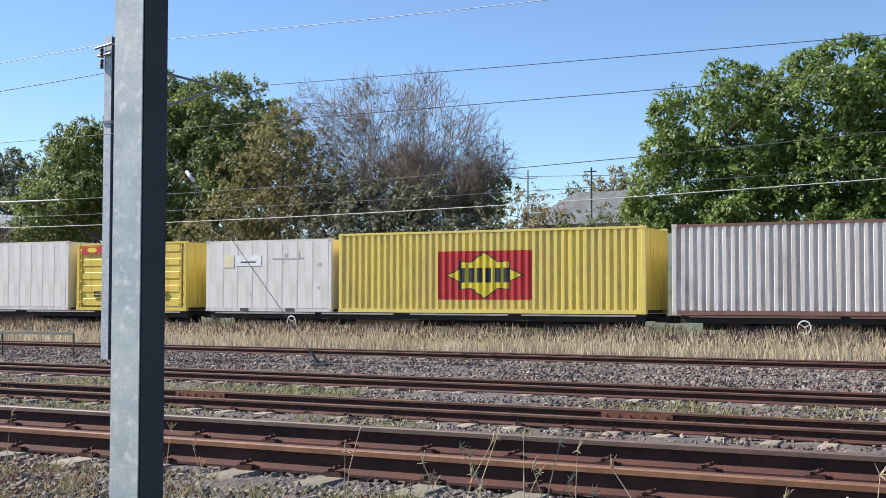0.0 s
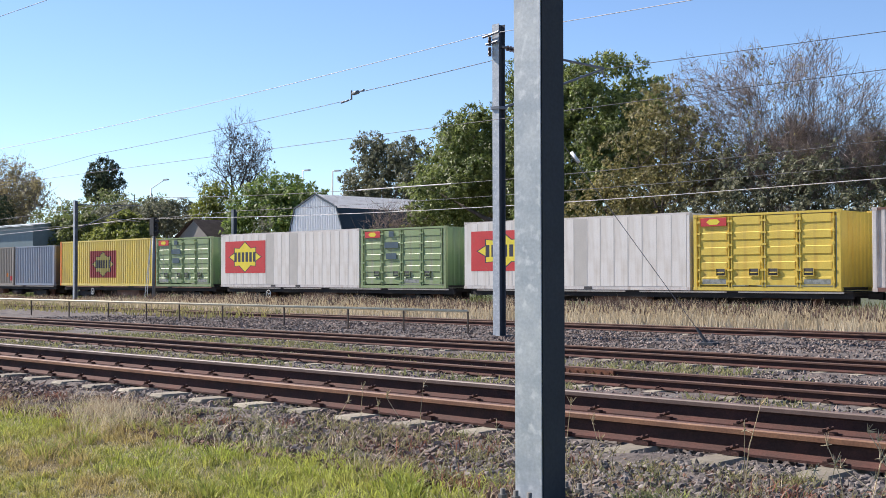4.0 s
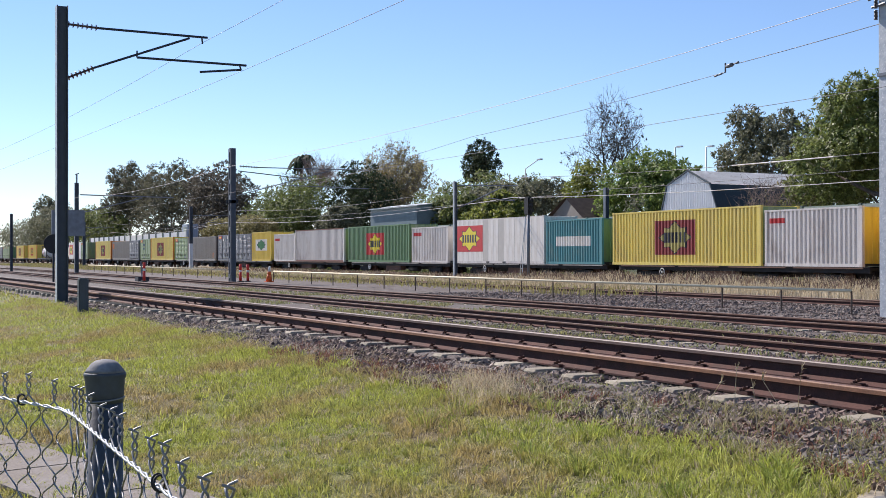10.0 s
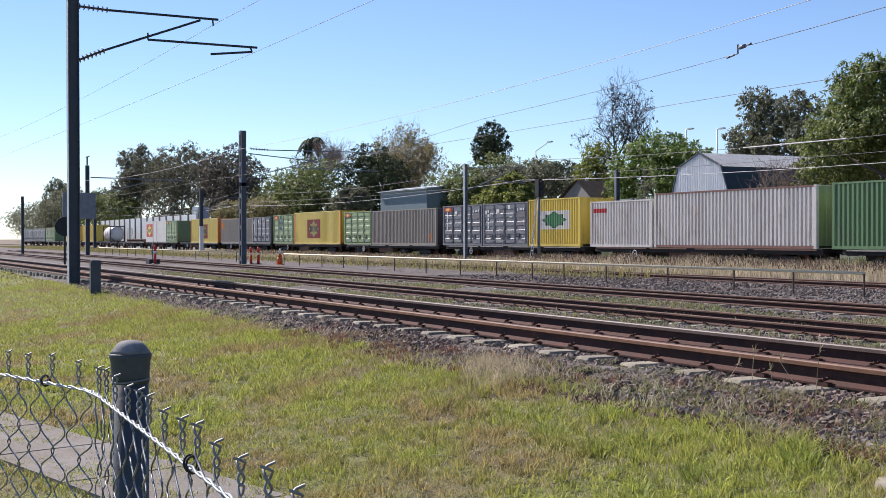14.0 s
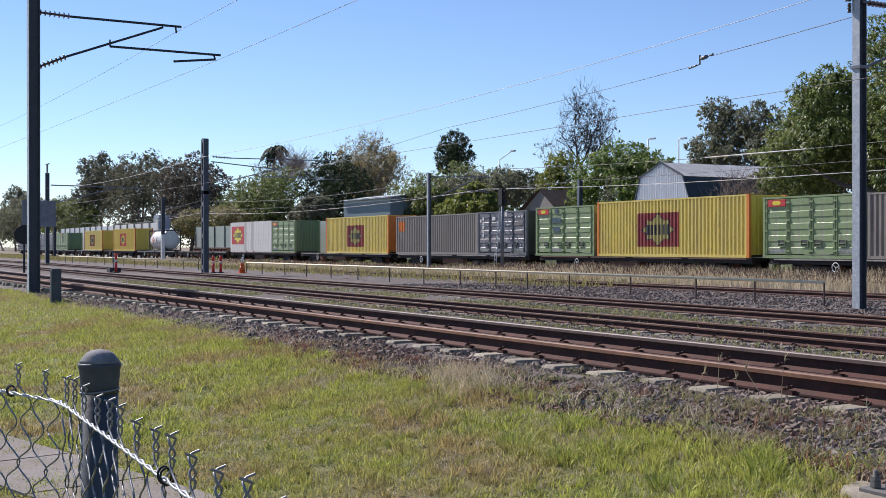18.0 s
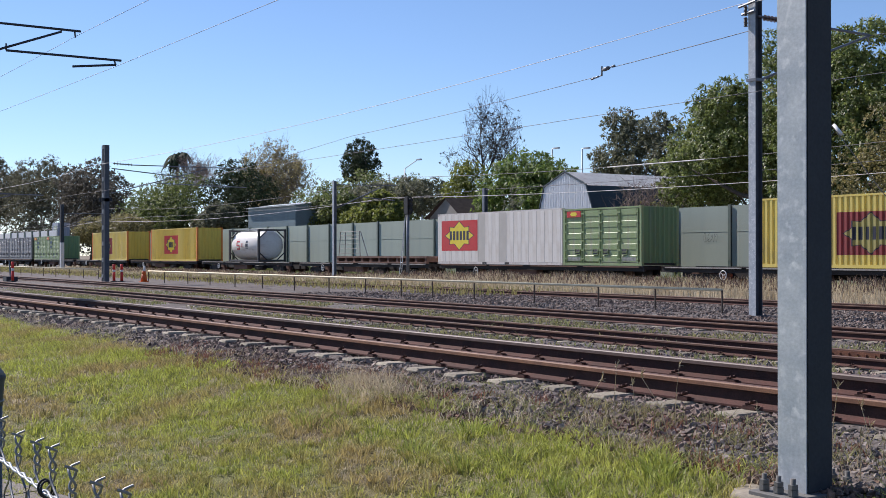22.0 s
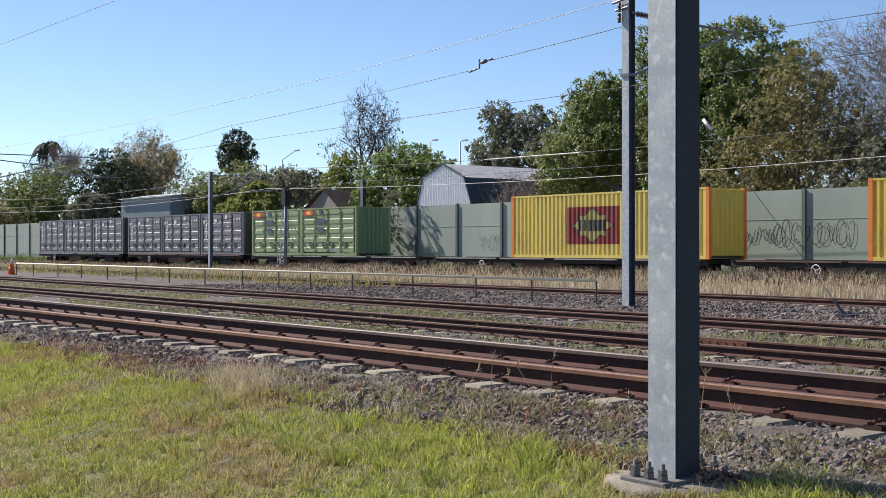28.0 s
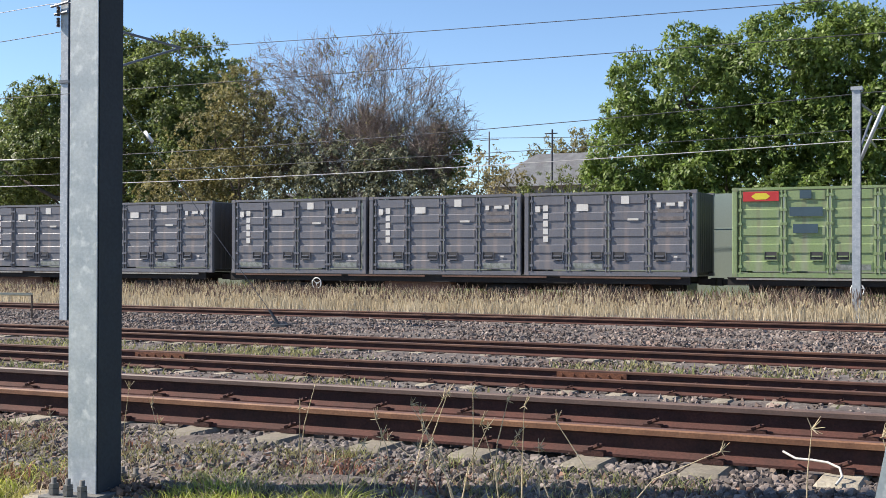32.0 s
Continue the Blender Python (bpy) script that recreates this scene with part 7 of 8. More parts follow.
leafy_tree(-92.8, 69.0, [(0, 0, 8.8, 3.4, 3, 2.3), (-3.8, 0, 7.6, 3.0, 2.6, 2.4), (3.6, 0, 7.6, 3.0, 2.6, 2.2), (0, -1, 5.4, 6.4, 2.6, 2.8)], 30000, 0.36, "leaf_mango", "wide rounded green tree beside the shed", 0.3, seed=43, fill=0.15)
leafy_tree(-93.0, 83.0, [(-3.2, 0, 14.8, 2.0, 1.8, 1.7), (-1.2, 0, 13.2, 2.0, 1.8, 1.6), (2.8, 0, 13.9, 2.2, 1.8, 1.6), (-4.6, 0, 11.4, 2.2, 2, 1.7), (0, 0, 10.6, 4.2, 2.4, 2.0), (4.8, 0, 11.0, 2.6, 2, 1.6), (-5.2, 0, 9.2, 2.2, 1.8, 1.4)], 22000, 0.34, "leaf_grey", "tall gum tree with open clumps of leaves", 0.35, seed=44, fill=0.3, bark="bark_pale")
leafy_tree(-76.0, 82.0, [(0, 0, 9.6, 4.2, 3, 2.4), (4, 0, 8.5, 3.5, 2.6, 2.6), (-4.0, 0, 8.2, 3, 2.4, 2.4)], 14000, 0.42, "leaf_olive", "olive green tree rising behind the shed roof", 0.3, seed=45, fill=0.35)
bare_tree(-59.6, 53.4, [(0, 0, 0.1, 0, 1, 1), (0.6, 0, 0.4, 0, 1, 0.9), (-0.6, 0, -0.4, 0, 1, 0.9), (1.6, 0, 0.6, 0, 1, 0.8)], 2.2, 4, [(-0.8, 0, 5.0, 1.3, 1.0, 1.3), (0.9, 0, 4.8, 1.3, 1.0, 1.4), (0, 0, 3.6, 2.0, 1.2, 1.2)], 450, "thin bare leafless shrub beside the shed", 46, 0.07, leaves=500, size=0.18, twig=0.9)
leafy_tree(-60.6, 46.6, [(0, -3.2, 2.6, 0.7, 0.5, 1.6), (0.4, -3.1, 4.6, 0.6, 0.5, 1.0)], 1500, 0.16, "leaf_grey", "straggly shrub growing against the noise wall", 0.06, "shrub", seed=47, fill=0.5)
leafy_tree(-29.0, 45.9, [(0, -0.9, 3.7, 1.0, 0.4, 0.6), (0.9, -0.9, 3.2, 0.5, 0.35, 0.7)], 1100, 0.14, "leaf_dark", "dark creeper hanging over the noise wall", 0.06, "shrub", seed=48, fill=0.5)
# far group down the line
leafy_tree(-206.3, 112.0, [(0, 0, 20.9, 3.1, 2.6, 2.9), (-1.9, 0, 18.6, 3.2, 2.4, 2.6), (2.5, 0, 18.8, 3.2, 2.4, 2.6), (-3.2, 0, 17.6, 1.8, 1.6, 1.5)], 11000, 0.42, "leaf_deep", "narrow dark tree standing above the others", 0.4, seed=51, fill=0.15)
bare_tree(-194.5, 88.0, [(-3, 0, -0.6, 0, 1, 0.9), (-1, 0, -0.25, 0, 1, 1.0), (0, 0, 0.0, 0, 1, 1.05), (1, 0, 0.3, 0, 1, 1.0), (3, 0, 0.65, 0, 1, 0.85)], 5.4, 4,
          [(0, 0, 16.2, 7.4, 4, 5.0), (-8, 0, 15.2, 6.0, 3, 3.6), (8.5, 0, 13.6, 6.5, 3, 3.6), (0, 0, 11.5, 13, 4, 3.0)], 1100,
          "wide pale autumn tree with thinning yellow leaves", 52, 0.25, "bark_pale", 22000, "leaf_yellow", 0.36, 0.5, 0.18, fork=4.5, twig=1.8, twig_r=0.022)
leafy_tree(-192.0, 86.0, [(0, -0.5, 13.6, 2.6, 1.6, 3.0)], 1500, 0.45, "leaf_gold", "golden leaf mass inside the autumn tree", 0.2, seed=53, fill=0.6)
palm = thing("palm_tree", (-230.0, 84.0, -0.1), "shaggy palm tree with drooping dark fronds", "palm tree")
part("trunk", sticks([(0, 0, 0, 0, 0, 10, 0.35, 0.3), (0, 0, 10, 0.4, 0, 20.5, 0.3, 0.28)], "trunk", M["bark"], 7), None, palm)
rngp = np.random.default_rng(5)
for k in range(34):
    a = 2 * math.pi * k / 34 * 2 + rngp.uniform(-0.3, 0.3)
    old = k >= 20
    reach, rise = rngp.uniform(2.0, 3.4) * (0.75 if old else 1), rngp.uniform(0.1, 2.0)
    drop = rngp.uniform(2.2, 3.6) if old else rngp.uniform(1.4, 3.2)
    pts = [np.array((0.4 + math.cos(a) * reach * u, math.sin(a) * reach * u, 20.6 + rise * math.sin(u * 2.6) - drop * u * u)) for u in np.linspace(0, 1, 8)]
    vs, fs = [], []
    for i, p in enumerate(pts):
        w = 0.62 * math.sin(0.3 + i / 7 * 2.5) * (1.0 if i % 2 else 0.55)
        side = np.array((-math.sin(a), math.cos(a), 0)) * w
        vs += [p - side - [0, 0, w * 0.8], p, p + side - [0, 0, w * 0.8]]
    for i in range(7):
        fs += [(3 * i, 3 * i + 1, 3 * i + 4, 3 * i + 3), (3 * i + 1, 3 * i + 2, 3 * i + 5, 3 * i + 4)]
    part("frond", raw_mesh("frond", np.array(vs), np.array(fs), [M["leaf_deep"]]), None, palm)
bare_tree(-221.0, 84.0, [(-3, 0, -0.2, 0, 1, 1.0), (0, 0, 0, 0, 1, 1.1), (3, 0, 0.2, 0, 1, 1.0)], 5.6, 4, [(-3, 0, 17.2, 6, 2, 3.4), (6, 0, 16.6, 6, 2, 3.0), (-14, 0, 16.0, 6, 2, 3.0)], 900, "leafless pale tree beside the palm", 54, 0.2, "twig", fork=3, twig=2.0, twig_r=0.02)
for k, (x, y, c, leaf, lbl) in enumerate((
        (-189.0, 67.0, [(0, 0, 10.8, 3.8, 3, 3.3), (-7, 0, 10.0, 4.2, 3, 3.2), (5, 0, 10.4, 4.0, 3, 3.0), (11.5, 0, 11.0, 3.8, 3, 3.0), (-13, 0, 9.0, 4, 3, 3.0), (0, -1, 6.4, 14, 3, 3.2)], "leaf_mid", "dense green scrub trees behind the noise wall"),
        (-177.5, 64.0, [(0, 0, 8.8, 3.6, 2.5, 1.9), (-6, 0, 8.2, 3.5, 2.5, 1.9), (-3, 0, 6.0, 6.5, 2.5, 2.0), (4, 0, 7.0, 3, 2.5, 2)], "leaf_mid", "mid green trees catching the sun"),
        (-171.5, 72.0, [(0, 0, 12.6, 3.9, 3, 3.4), (-5, 0, 11.0, 3.8, 3, 3.4), (6, 0, 10.4, 5, 3, 3.2), (0, 0, 6.0, 9, 3, 3)], "leaf_deep", "very dark dense tree beside the blue-grey shed"),
        (-150.0, 82.0, [(-12, 0, 9.6, 7, 3, 2.2), (0, 0, 10.4, 7, 3, 2.4), (10, 0, 9.4, 7, 3, 2.2), (0, 0, 6.5, 16, 3, 3)], "leaf_mid", "green trees rising behind the blue-grey shed"),
        (-148.0, 60.0, [(0, 0, 6.0, 2.4, 2, 2.0), (-3.6, 0, 5.2, 2.4, 2, 1.6)], "leaf_grey", "grey-olive shrub before the blue-grey shed"),
        (-126.5, 64.5, [(0, 0, 6.4, 2.8, 2, 1.9), (-3.0, 0, 5.8, 2.4, 2, 1.6), (3.4, 0, 6.4, 2.6, 2, 1.8)], "leaf_mid", "rounded green bushes behind the noise wall"),
        (-130.0, 73.0, [(0, 0, 8.0, 4.2, 3, 2.0), (-5.5, 0, 7.8, 3.6, 3, 1.9), (6, 0, 8.2, 4.0, 3, 1.9), (12, 0, 8.2, 3.0, 3, 1.8)], "leaf_grey", "grey-green scrub behind the bushes"),
        (-108.6, 61.5, [(0, 0, 5.8, 2.3, 2, 1.9), (-3.2, 0, 5.0, 2.2, 2, 1.6), (2.2, 0, 4.9, 1.6, 2, 1.2)], "leaf_bright", "bright yellow-green bush behind the train"),
        (-188.0, 58.0, [(0, 0, 5.8, 5.5, 2.5, 1.8), (-9, 0, 5.4, 5, 2.5, 1.8), (10, 0, 5.2, 5, 2.5, 1.7)], "leaf_olive", "low olive scrub along the far wall"))):
    leafy_tree(x, y, c, 24000, 0.37, leaf, lbl, 0.3, seed=60 + k, fill=0.35)
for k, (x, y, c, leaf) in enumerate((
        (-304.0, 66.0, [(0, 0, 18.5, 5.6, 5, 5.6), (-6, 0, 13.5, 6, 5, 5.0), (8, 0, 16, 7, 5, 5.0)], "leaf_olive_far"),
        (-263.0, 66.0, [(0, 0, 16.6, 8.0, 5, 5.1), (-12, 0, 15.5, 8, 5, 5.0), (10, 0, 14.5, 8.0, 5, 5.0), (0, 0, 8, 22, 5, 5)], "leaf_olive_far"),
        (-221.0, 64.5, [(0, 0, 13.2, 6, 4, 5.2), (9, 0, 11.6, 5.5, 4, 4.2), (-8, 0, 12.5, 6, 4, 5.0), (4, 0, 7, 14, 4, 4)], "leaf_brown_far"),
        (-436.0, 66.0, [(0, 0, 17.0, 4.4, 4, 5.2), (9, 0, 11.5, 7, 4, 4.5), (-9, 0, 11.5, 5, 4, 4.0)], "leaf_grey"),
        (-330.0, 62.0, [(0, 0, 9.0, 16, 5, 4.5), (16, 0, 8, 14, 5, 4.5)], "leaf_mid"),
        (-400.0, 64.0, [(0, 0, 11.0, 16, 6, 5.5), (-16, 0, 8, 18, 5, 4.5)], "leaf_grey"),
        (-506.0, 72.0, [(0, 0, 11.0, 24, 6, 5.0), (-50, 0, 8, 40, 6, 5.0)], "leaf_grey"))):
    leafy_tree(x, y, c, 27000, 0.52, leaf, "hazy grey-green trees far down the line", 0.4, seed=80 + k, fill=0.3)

# ---------------------------------------------------------------- grass
def blades(name, x, y, z, h, w, lean, m, rng, label, category="grass", bend=0.35):
    """Narrow bent blades, two faces each."""
    n = len(x)
    a = rng.uniform(0, 2 * math.pi, n)
    la = rng.uniform(0, 2 * math.pi, n)
    root = np.stack([x, y, z], 1)
    side = np.stack([np.cos(a), np.sin(a), 0 * a], 1) * (w / 2)[:, None]
    off = np.stack([np.cos(la), np.sin(la), 0 * la], 1) * (h * lean * rng.uniform(0.3, 1.3, n))[:, None]
    mid = root + off * bend + np.array([0, 0, 1.0]) * (h * 0.58)[:, None]
    tip = root + off + np.array([0, 0, 1.0]) * (h * rng.uniform(0.8, 1.0, n))[:, None]
    verts = np.stack([root - side, root + side, mid + side * 0.7, mid - side * 0.7, tip], 1).reshape(-1, 3)
    b = np.arange(n) * 5
    faces = np.concatenate([np.stack([b, b + 1, b + 2], 1), np.stack([b, b + 2, b + 3], 1), np.stack([b + 3, b + 2, b + 4], 1)])
    ob = new(name, raw_mesh(name, verts, faces, [M[m]]))
    return tagged(ob, label, category, kind="stuff")


def patchy(x, y, scale, seed):
    return np.array([noise.noise(Vector((a * scale, b * scale, seed))) for a, b in zip(x, y)])


rng = np.random.default_rng(77)


def scatter(n, x0, x1, y0, y1, power=1.0):
    return x0 + (x1 - x0) * rng.random(n) ** power, y0 + (y1 - y0) * rng.random(n)


for (n, x0, x1, y0, y1, hh, ww, m, lbl) in (
        (60000, -11.5, 0.5, 0.6, 5.0, 0.026, 0.0055, "blade_green", "short mown green grass of the lawn"),
        (40000, -11.5, 0.5, 0.6, 5.0, 0.022, 0.005, "blade_dry", "dry straw-coloured grass in the lawn"),
        (60000, -34, -11.5, 0.2, 5.0, 0.04, 0.011, "blade_green", "short mown green grass of the lawn"),
        (14000, -34, -11.5, 0.2, 5.0, 0.035, 0.009, "blade_dry", "dry straw-coloured grass in the lawn"),
        (20000, -100, -34, -4.0, 5.0, 0.07, 0.03, "blade_green", "short mown green grass of the lawn")):
    x, y = scatter(n, x0, x1, y0, y1)
    p = 0.55 * patchy(x, y, 0.7, 3.0) + 0.75 * patchy(x, y, 3.1, 9.0)
    keep = (p > -0.35 + rng.normal(0, 0.35, n)) if m == "blade_green" else (p < 0.15 + rng.normal(0, 0.35, n))
    keep &= np.hypot(x + 4.076, y - 4.784) > 0.35
    x, y, p = x[keep], y[keep], p[keep]
    h = hh * rng.uniform(0.5, 1.5, len(x)) * (1 + 0.7 * np.clip(p, -0.5, 0.8))
    h *= np.where(y > 3.5, 1 + (y - 3.5) * 0.7, 1.0)
    blades("grass_lawn", x, y, ground_z(y) - 0.005, h, ww * rng.uniform(0.6, 1.3, len(x)), 0.95, m, rng, lbl)


def grass_tufts(name, x, y, count, spread, h, w, m, label, splay=0.7, category="grass"):
    """Tufts whose blades splay outwards from each middle; h is one height for each tuft."""
    n = len(x)
    size = np.repeat(spread * rng.uniform(0.6, 1.5, n), count)
    a, rad = rng.uniform(0, 2 * math.pi, n * count), np.sqrt(rng.random(n * count))
    out = np.stack([np.cos(a), np.sin(a)], 1)
    px, py = np.repeat(x, count) + out[:, 0] * rad * size, np.repeat(y, count) + out[:, 1] * rad * size
    hh = np.repeat(h, count) * rng.uniform(0.55, 1.2, n * count)
    turn = rng.uniform(0, math.pi, n * count)
    side = np.stack([np.cos(turn), np.sin(turn), 0 * turn], 1) * (w * rng.uniform(0.6, 1.3, n * count) / 2)[:, None]
    root = np.stack([px, py, ground_z(py) - 0.008], 1)
    push = (out * (rad * splay)[:, None] + rng.normal(0, 0.28, (n * count, 2))) * hh[:, None]
    off = np.concatenate([push, np.zeros((n * count, 1))], 1)
    mid = root + off * 0.4 + np.array([0, 0, 1.0]) * (hh * 0.62)[:, None]
    tip = root + off * 1.15 + np.array([0, 0, 1.0]) * (hh * rng.uniform(0.7, 1.0, n * count))[:, None]
    verts = np.stack([root - side, root + side, mid + side * 0.75, mid - side * 0.75, tip], 1).reshape(-1, 3)
    b = np.arange(n * count) * 5
    faces = np.concatenate([np.stack([b, b + 1, b + 2], 1), np.stack([b, b + 2, b + 3], 1), np.stack([b + 3, b + 2, b + 4], 1)])
    return tagged(new(name, raw_mesh(name, verts, faces, [M[m]])), label, category, kind="stuff")


# the lawn is a mat of small uneven tufts with shaded gaps between them
for n, x0, x1, y0, y1, count, spread, low, high, w, m, lbl in (
        (6200, -9.5, 0.4, 0.65, 4.9, 15, 0.036, 0.028, 0.062, 0.0062, "blade_green", "uneven green tufts of the mown lawn"),
        (1500, -9.5, 0.4, 0.65, 4.9, 14, 0.030, 0.024, 0.05, 0.0055, "blade_dry", "dry straw tufts of the mown lawn"),
        (420, -9.5, 0.4, 0.65, 4.9, 18, 0.045, 0.035, 0.07, 0.008, "blade_lush", "lush dark green tufts of the mown lawn"),
        (3000, -22, -9.5, 0.3, 4.9, 14, 0.06, 0.035, 0.08, 0.010, "blade_green", "uneven green tufts of the mown lawn"),
        (500, -22, -9.5, 0.3, 4.9, 14, 0.05, 0.03, 0.06, 0.010, "blade_dry", "dry straw tufts of the mown lawn")):
    x, y = scatter(n, x0, x1, y0, y1)
    p = 0.6 * patchy(x, y, 0.55, 3.0) + 0.8 * patchy(x, y, 1.9, 14.0)
    keep = p > -0.42 + rng.normal(0, 0.2, n) if m != "blade_dry" else p < 0.1 + rng.normal(0, 0.2, n)
    keep &= np.hypot(x + 4.076, y - 4.784) > 0.35
    x, y, p = x[keep], y[keep], p[keep]
    h = rng.uniform(low, high, len(x)) * (1 + 0.6 * np.clip(p, -0.5, 0.8)) * np.where(y > 3.6, 1 + (y - 3.6) * 0.5, 1.0)
    grass_tufts("grass_mat", x, y, count, spread, h, w, m, lbl)

# taller tufts on the edge of the bank
tx, ty = scatter(640, -20, 2.5, 3.5, 5.2)
clear = np.hypot(tx + 4.06, ty - 4.7) > 0.42
tx, ty = tx[clear], ty[clear]
grass_tufts("grass_tufts", tx, ty, 34, 0.07, rng.uniform(0.04, 0.115, len(tx)), 0.0068, "blade_green", "long green grass tufts along the edge of the ballast", 0.9)
tx, ty = scatter(46, -8.5, 1.5, 3.9, 5.0)
clear = np.hypot(tx + 4.06, ty - 4.7) > 0.5
grass_tufts("grass_tufts", tx[clear], ty[clear], 70, 0.10, rng.uniform(0.08, 0.15, clear.sum()), 0.0075, "blade_lush", "lush long green tufts at the edge of the lawn", 1.0)
tx, ty = scatter(330, -30, 2.5, 4.7, 5.5)
tx = np.repeat(tx, 24) + rng.normal(0, 0.1, 330 * 24)
ty = np.repeat(ty, 24) + rng.normal(0, 0.07, 330 * 24)
th = np.repeat(rng.uniform(0.05, 0.16, 330), 24) * rng.uniform(0.4, 1.2, 330 * 24)
blades("grass_dry_tufts", tx, ty, ground_z(ty) - 0.01, th, np.full(len(tx), 0.0055), 0.9, "blade_dry", rng, "dry tangled grass along the edge of the ballast")

tx, ty = scatter(260, -9, -1.2, 4.85, 5.75)
tx = np.repeat(tx, 30) + rng.normal(0, 0.06, 260 * 30)
ty = np.repeat(ty, 30) + rng.normal(0, 0.05, 260 * 30)
blades("weeds_bank", tx, ty, ground_z(ty), 0.075 * rng.uniform(0.3, 1.5, len(tx)), np.full(len(tx), 0.007), 1.1, "weed", rng, "straggling green weeds on the stony bank", "weeds")
tx, ty = scatter(60, -14, 2.0, 4.7, 5.5)
tx = np.repeat(tx, 40) + rng.normal(0, 0.10, 60 * 40)
ty = np.repeat(ty, 40) + rng.normal(0, 0.06, 60 * 40)
blades("weeds_red", tx, ty, ground_z(ty), 0.09 * rng.uniform(0.4, 1.4, len(tx)), np.full(len(tx), 0.008), 1.0, "blade_red", rng, "withered red-brown weeds on the bank", "weeds")
tx, ty = scatter(26, -9.6, -8.2, 4.6, 5.3)
tx = np.repeat(tx, 50) + rng.normal(0, 0.10, 26 * 50)
ty = np.repeat(ty, 50) + rng.normal(0, 0.06, 26 * 50)
blades("grass_pale_tuft", tx, ty, ground_z(ty) - 0.01, 0.17 * rng.uniform(0.4, 1.3, len(tx)), np.full(len(tx), 0.005), 0.8, "blade_dry", rng, "pale dry feathery grass clump by the ballast")

# tall stalks with seed heads beside the near rail
sx = np.concatenate([rng.normal(-2.35, 0.35, 16), rng.uniform(-7, 1.5, 26)])
sy = rng.uniform(5.0, 5.5, len(sx))
segs, heads = [], []
for a, b in zip(sx, sy):
    h = rng.uniform(0.22, 0.5)
    lx = rng.normal(0, 0.10)
    z = float(ground_z(b))
    p0, p1, p2 = (a, b, z), (a + lx * 0.4, b, z + h * 0.55), (a + lx * 1.2, b, z + h)
    segs += [(*p0, *p1, 0.0035, 0.003), (*p1, *p2, 0.003, 0.0015)]
    for k in range(9):
        e = np.array(p2) + [rng.normal(0.012, 0.016), rng.normal(0, 0.012), rng.uniform(-0.02, 0.06)]
        segs.append((*p2, *e, 0.0028, 0.001))
        heads.append(e)
tagged(new("seed_stalks", sticks(segs, "seed_stalks", M["blade_dry"], 4)), "tall dry grass stalks with open seed heads by the rail", "grass", kind="stuff")

# tall dry grass between the tracks and the train
n = 70000
x = 14 - 150 * rng.random(n) ** 0.9
y = 31.9 + 5.9 * rng.random(n) ** 0.8
h = (0.42 + 0.30 * np.clip((y - 32) / 4, 0, 1)) * rng.uniform(0.5, 1.25, n) * (1 + 0.35 * patchy(x, y, 0.35, 5.0)) * np.where(x < -62, 0.62, 1.0)
blades("grass_tall", x, y, np.full(n, -0.17), h, 0.022 * rng.uniform(0.6, 1.4, n), 0.38, "blade_dry", rng, "tall pale dry grass along the main line")
n = 15000
x, y = scatter(n, -120, 14, 33, 38)
h = 0.65 * rng.uniform(0.6, 1.25, n) * (1 + 0.4 * patchy(x, y, 0.35, 5.0)) * np.where(x < -62, 0.65, 1.0)
blades("grass_seed_heads", x, y, np.full(n, -0.17) + h * 0.72, h * 0.3, 0.035 * rng.uniform(0.6, 1.4, n), 0.3, "seed", rng, "brown seed heads of the tall grass")
n = 15000
x, y = scatter(n, -150, 14, 42.5, 43.95)
h = rng.uniform(0.35, 0.95, n) * (1 + 0.5 * patchy(x, y, 0.3, 15.0))
blades("grass_wall_foot", x, y, np.full(n, -0.17), h, 0.045 * rng.uniform(0.6, 1.4, n), 0.5, "leaf_mid", rng, "rank green weeds along the foot of the noise wall", "weeds")
n = 22000
x, y = scatter(n, -260, -40, 26.5, 38)
blades("grass_verge", x, y, np.full(n, -0.17), 0.28 * rng.uniform(0.4, 1.3, n), 0.05 * rng.uniform(0.6, 1.3, n), 0.5, "blade_verge", rng, "yellow-green verge grass further down the line")

# low weeds between the sidings
n = 60000
x, y = scatter(n, -60, 4, 9.5, 19.0)
p = patchy(x, y, 0.28, 21.0) + 0.6 * patchy(x, y, 1.1, 8.0)
band = np.where((np.abs(y - 17.6) < 1.2) | (np.abs(y - 13.4) < 0.8), 0.45, -0.12) - 0.24 * (x > -11)
keep = p > 0.32 - band + rng.normal(0, 0.08, n)
x, y = x[keep], y[keep]
blades("weeds", x, y, ground_z(y) + 0.015, 0.11 * rng.uniform(0.4, 1.4, len(x)), 0.026 * rng.uniform(0.5, 1.4, len(x)), 0.9, "weed", rng, "low green weeds in the ballast between the sidings", "weeds")

# ---------------------------------------------------------------- ballast stones
OCTA = np.array([(1, 0, 0), (-1, 0, 0), (0, 1, 0), (0, -1, 0), (0, 0, 1), (0, 0, -1)], float) * 1.45
TRIS = np.array([(0, 2, 4), (2, 1, 4), (1, 3, 4), (3, 0, 4), (2, 0, 5), (1, 2, 5), (3, 1, 5), (0, 3, 5)])


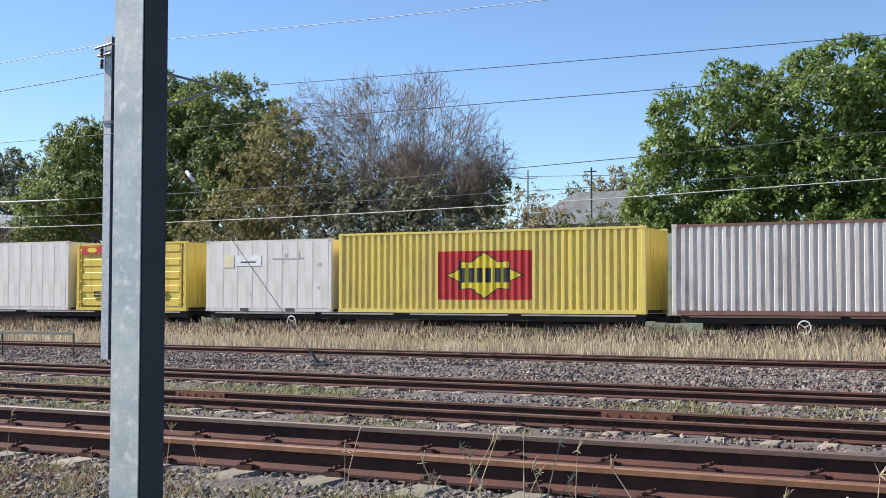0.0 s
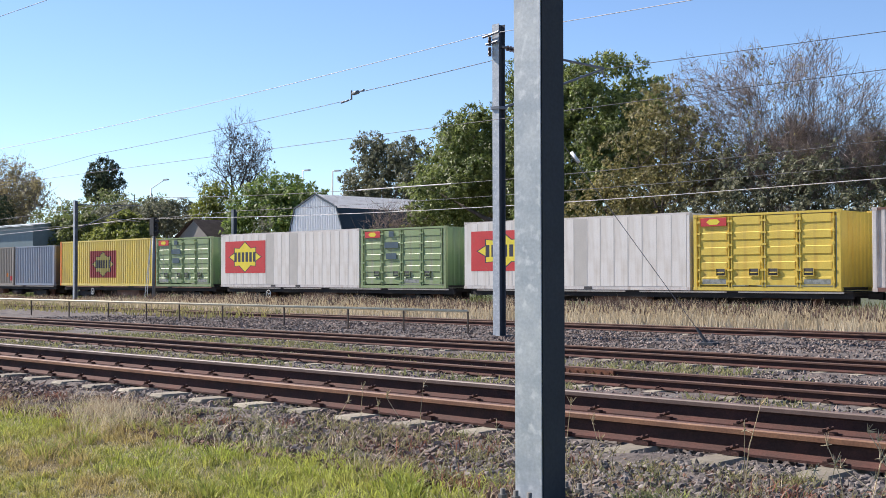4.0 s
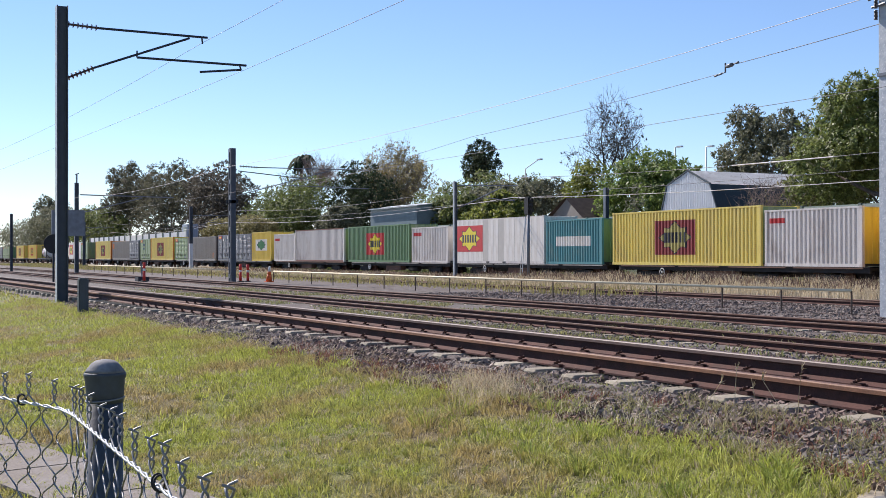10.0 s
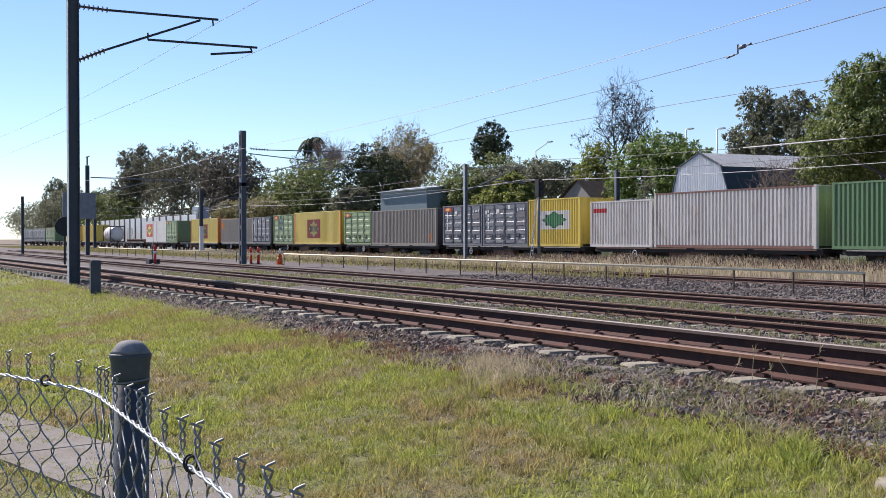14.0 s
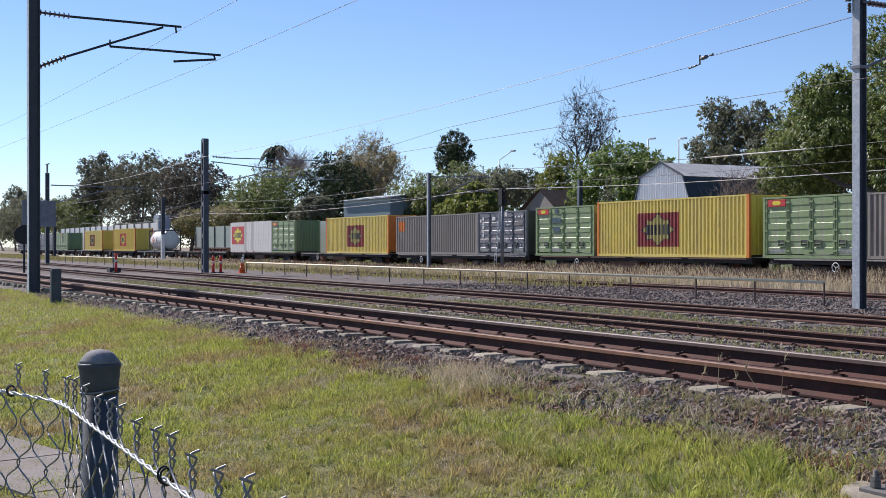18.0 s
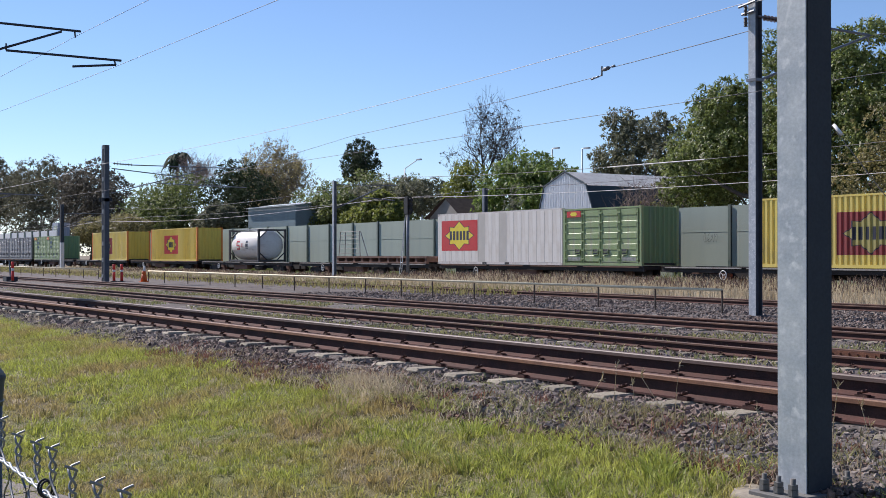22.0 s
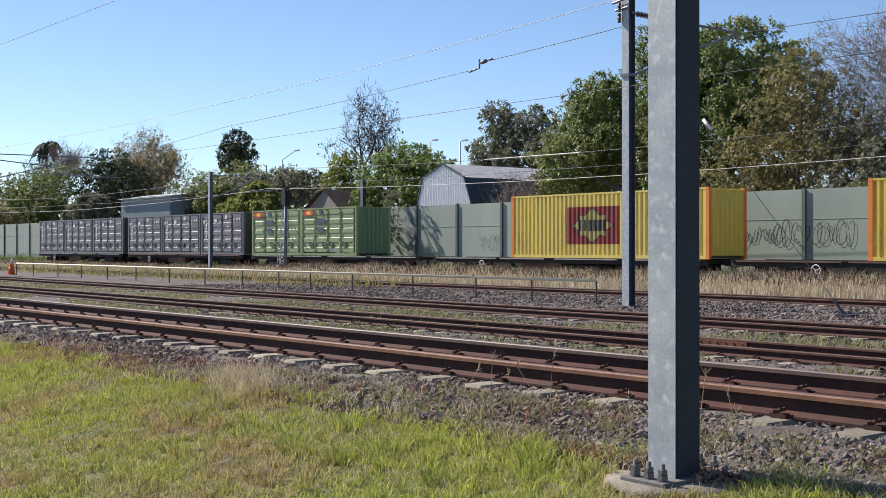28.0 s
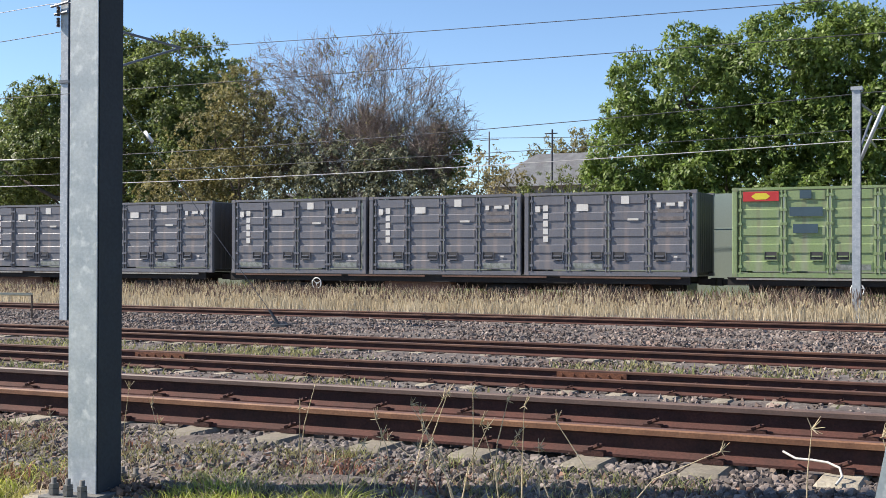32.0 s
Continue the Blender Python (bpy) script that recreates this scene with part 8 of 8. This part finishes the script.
GOLD = (1 + math.sqrt(5)) / 2
ICO = np.array([(-1, GOLD, 0), (1, GOLD, 0), (-1, -GOLD, 0), (1, -GOLD, 0), (0, -1, GOLD), (0, 1, GOLD), (0, -1, -GOLD), (0, 1, -GOLD), (GOLD, 0, -1), (GOLD, 0, 1), (-GOLD, 0, -1), (-GOLD, 0, 1)]) * 0.62
ICO_TRIS = np.array([(0, 11, 5), (0, 5, 1), (0, 1, 7), (0, 7, 10), (0, 10, 11), (1, 5, 9), (5, 11, 4), (11, 10, 2), (10, 7, 6), (7, 1, 8), (3, 9, 4), (3, 4, 2), (3, 2, 6), (3, 6, 8), (3, 8, 9), (4, 9, 5), (2, 4, 11), (6, 2, 10), (8, 6, 7), (9, 8, 1)])


def stones(name, x, y, size, label, m="stone", solid=(OCTA, TRIS)):
    turn = radians(A_TURN)
    along = x * math.cos(turn) + (y - A_Y) * math.sin(turn)
    phase = np.abs((30 - 0.3 - along) / 0.62 - np.round((30 - 0.3 - along) / 0.62)) * 0.62
    keep = ~((phase < 0.125) & (np.abs(y - A_Y) < 0.97)) | (rng.random(len(x)) < 0.27)
    for ty in (B_Y, C_Y, D_Y):
        keep &= (np.abs(y - ty) > 1.05) | (rng.random(len(x)) < 0.35)
    x, y = x[keep], y[keep]
    n = len(x)
    z = ground_z(y) + 0.012
    v = (solid[0][None] + rng.uniform(-0.36, 0.36, (n, len(solid[0]), 3))) * rng.uniform(0.6, 1.25, (n, 1, 3)) * 0.42
    q = unit(rng, n)
    q = np.concatenate([q, rng.normal(size=(n, 1))], 1)
    q /= np.linalg.norm(q, axis=1, keepdims=True)
    w, u = q[:, 3:4, None][:, 0], q[:, :3]
    t = 2 * np.cross(u[:, None], v)
    v = v + w[:, None] * t + np.cross(u[:, None], t)
    v = v * (size * np.clip(rng.lognormal(-0.1, 0.38, n), 0.35, 1.45))[:, None, None] + np.stack([x, y, z + 0.15 * size], 1)[:, None]
    faces = (np.arange(n)[:, None, None] * len(solid[0]) + solid[1][None]).reshape(-1, 3)
    ob = new(name, raw_mesh(name, v.reshape(-1, 3), faces, [M[m]]))
    return tagged(ob, label, "ballast", kind="stuff")


x, y = scatter(42000, -12, 4, 4.95, 6.1)
thin = rng.random(len(x)) < np.clip(0.5 + 0.4 * (x + 5) / 4 + (y - 5.3) * 0.9, 0.22, 1.0)
near = x[thin] > -5.2
stones("ballast_shoulder", x[thin][~near], y[thin][~near], 0.043, "loose grey crushed stones on the track shoulder")
x, y = scatter(11500, -5.2, 2.0, 4.95, 6.1)
stones("ballast_shoulder_stones", x, y, 0.042, "dark grey rounded crushed stones on the track shoulder", "stone_dark", (ICO, ICO_TRIS))
x, y = scatter(16000, -30, -12, 4.9, 6.0)
stones("ballast_shoulder_far", x, y, 0.05, "loose grey crushed stones on the track shoulder")
x, y = scatter(15000, -13, 1, 4.75, 5.75)
thin = rng.random(len(x)) < np.clip(0.75 + 1.2 * patchy(x, y, 0.8, 31.0), 0.1, 1.0)
stones("earth_clods", x[thin], y[thin], 0.034, "red-brown earth clods on the track shoulder", "clod")
x, y = scatter(9000, -12, 4, 6.2, 9.3)
stones("ballast_track", x, y, 0.05, "crushed stones between the rails")
x, y = scatter(33000, -32, 5, 9.3, 20)
stones("ballast_yard", x, y, 0.055, "crushed stones between the sidings")
x, y = scatter(26000, -48, 5, 20.8, 29.5)
stones("ballast_yard_far", x, y, 0.07, "crushed stones between the sidings")


def train_offset(t):
    return 12.69 * t + 0.0461 * t * t - 0.0000415 * t * t * t + 0.15


def motions():
    for ob, s, z in MOVERS:
        walk(ob, [(float(t), pose(s + train_offset(t), E_Y, z)) for t in range(0, 33)])


motions()
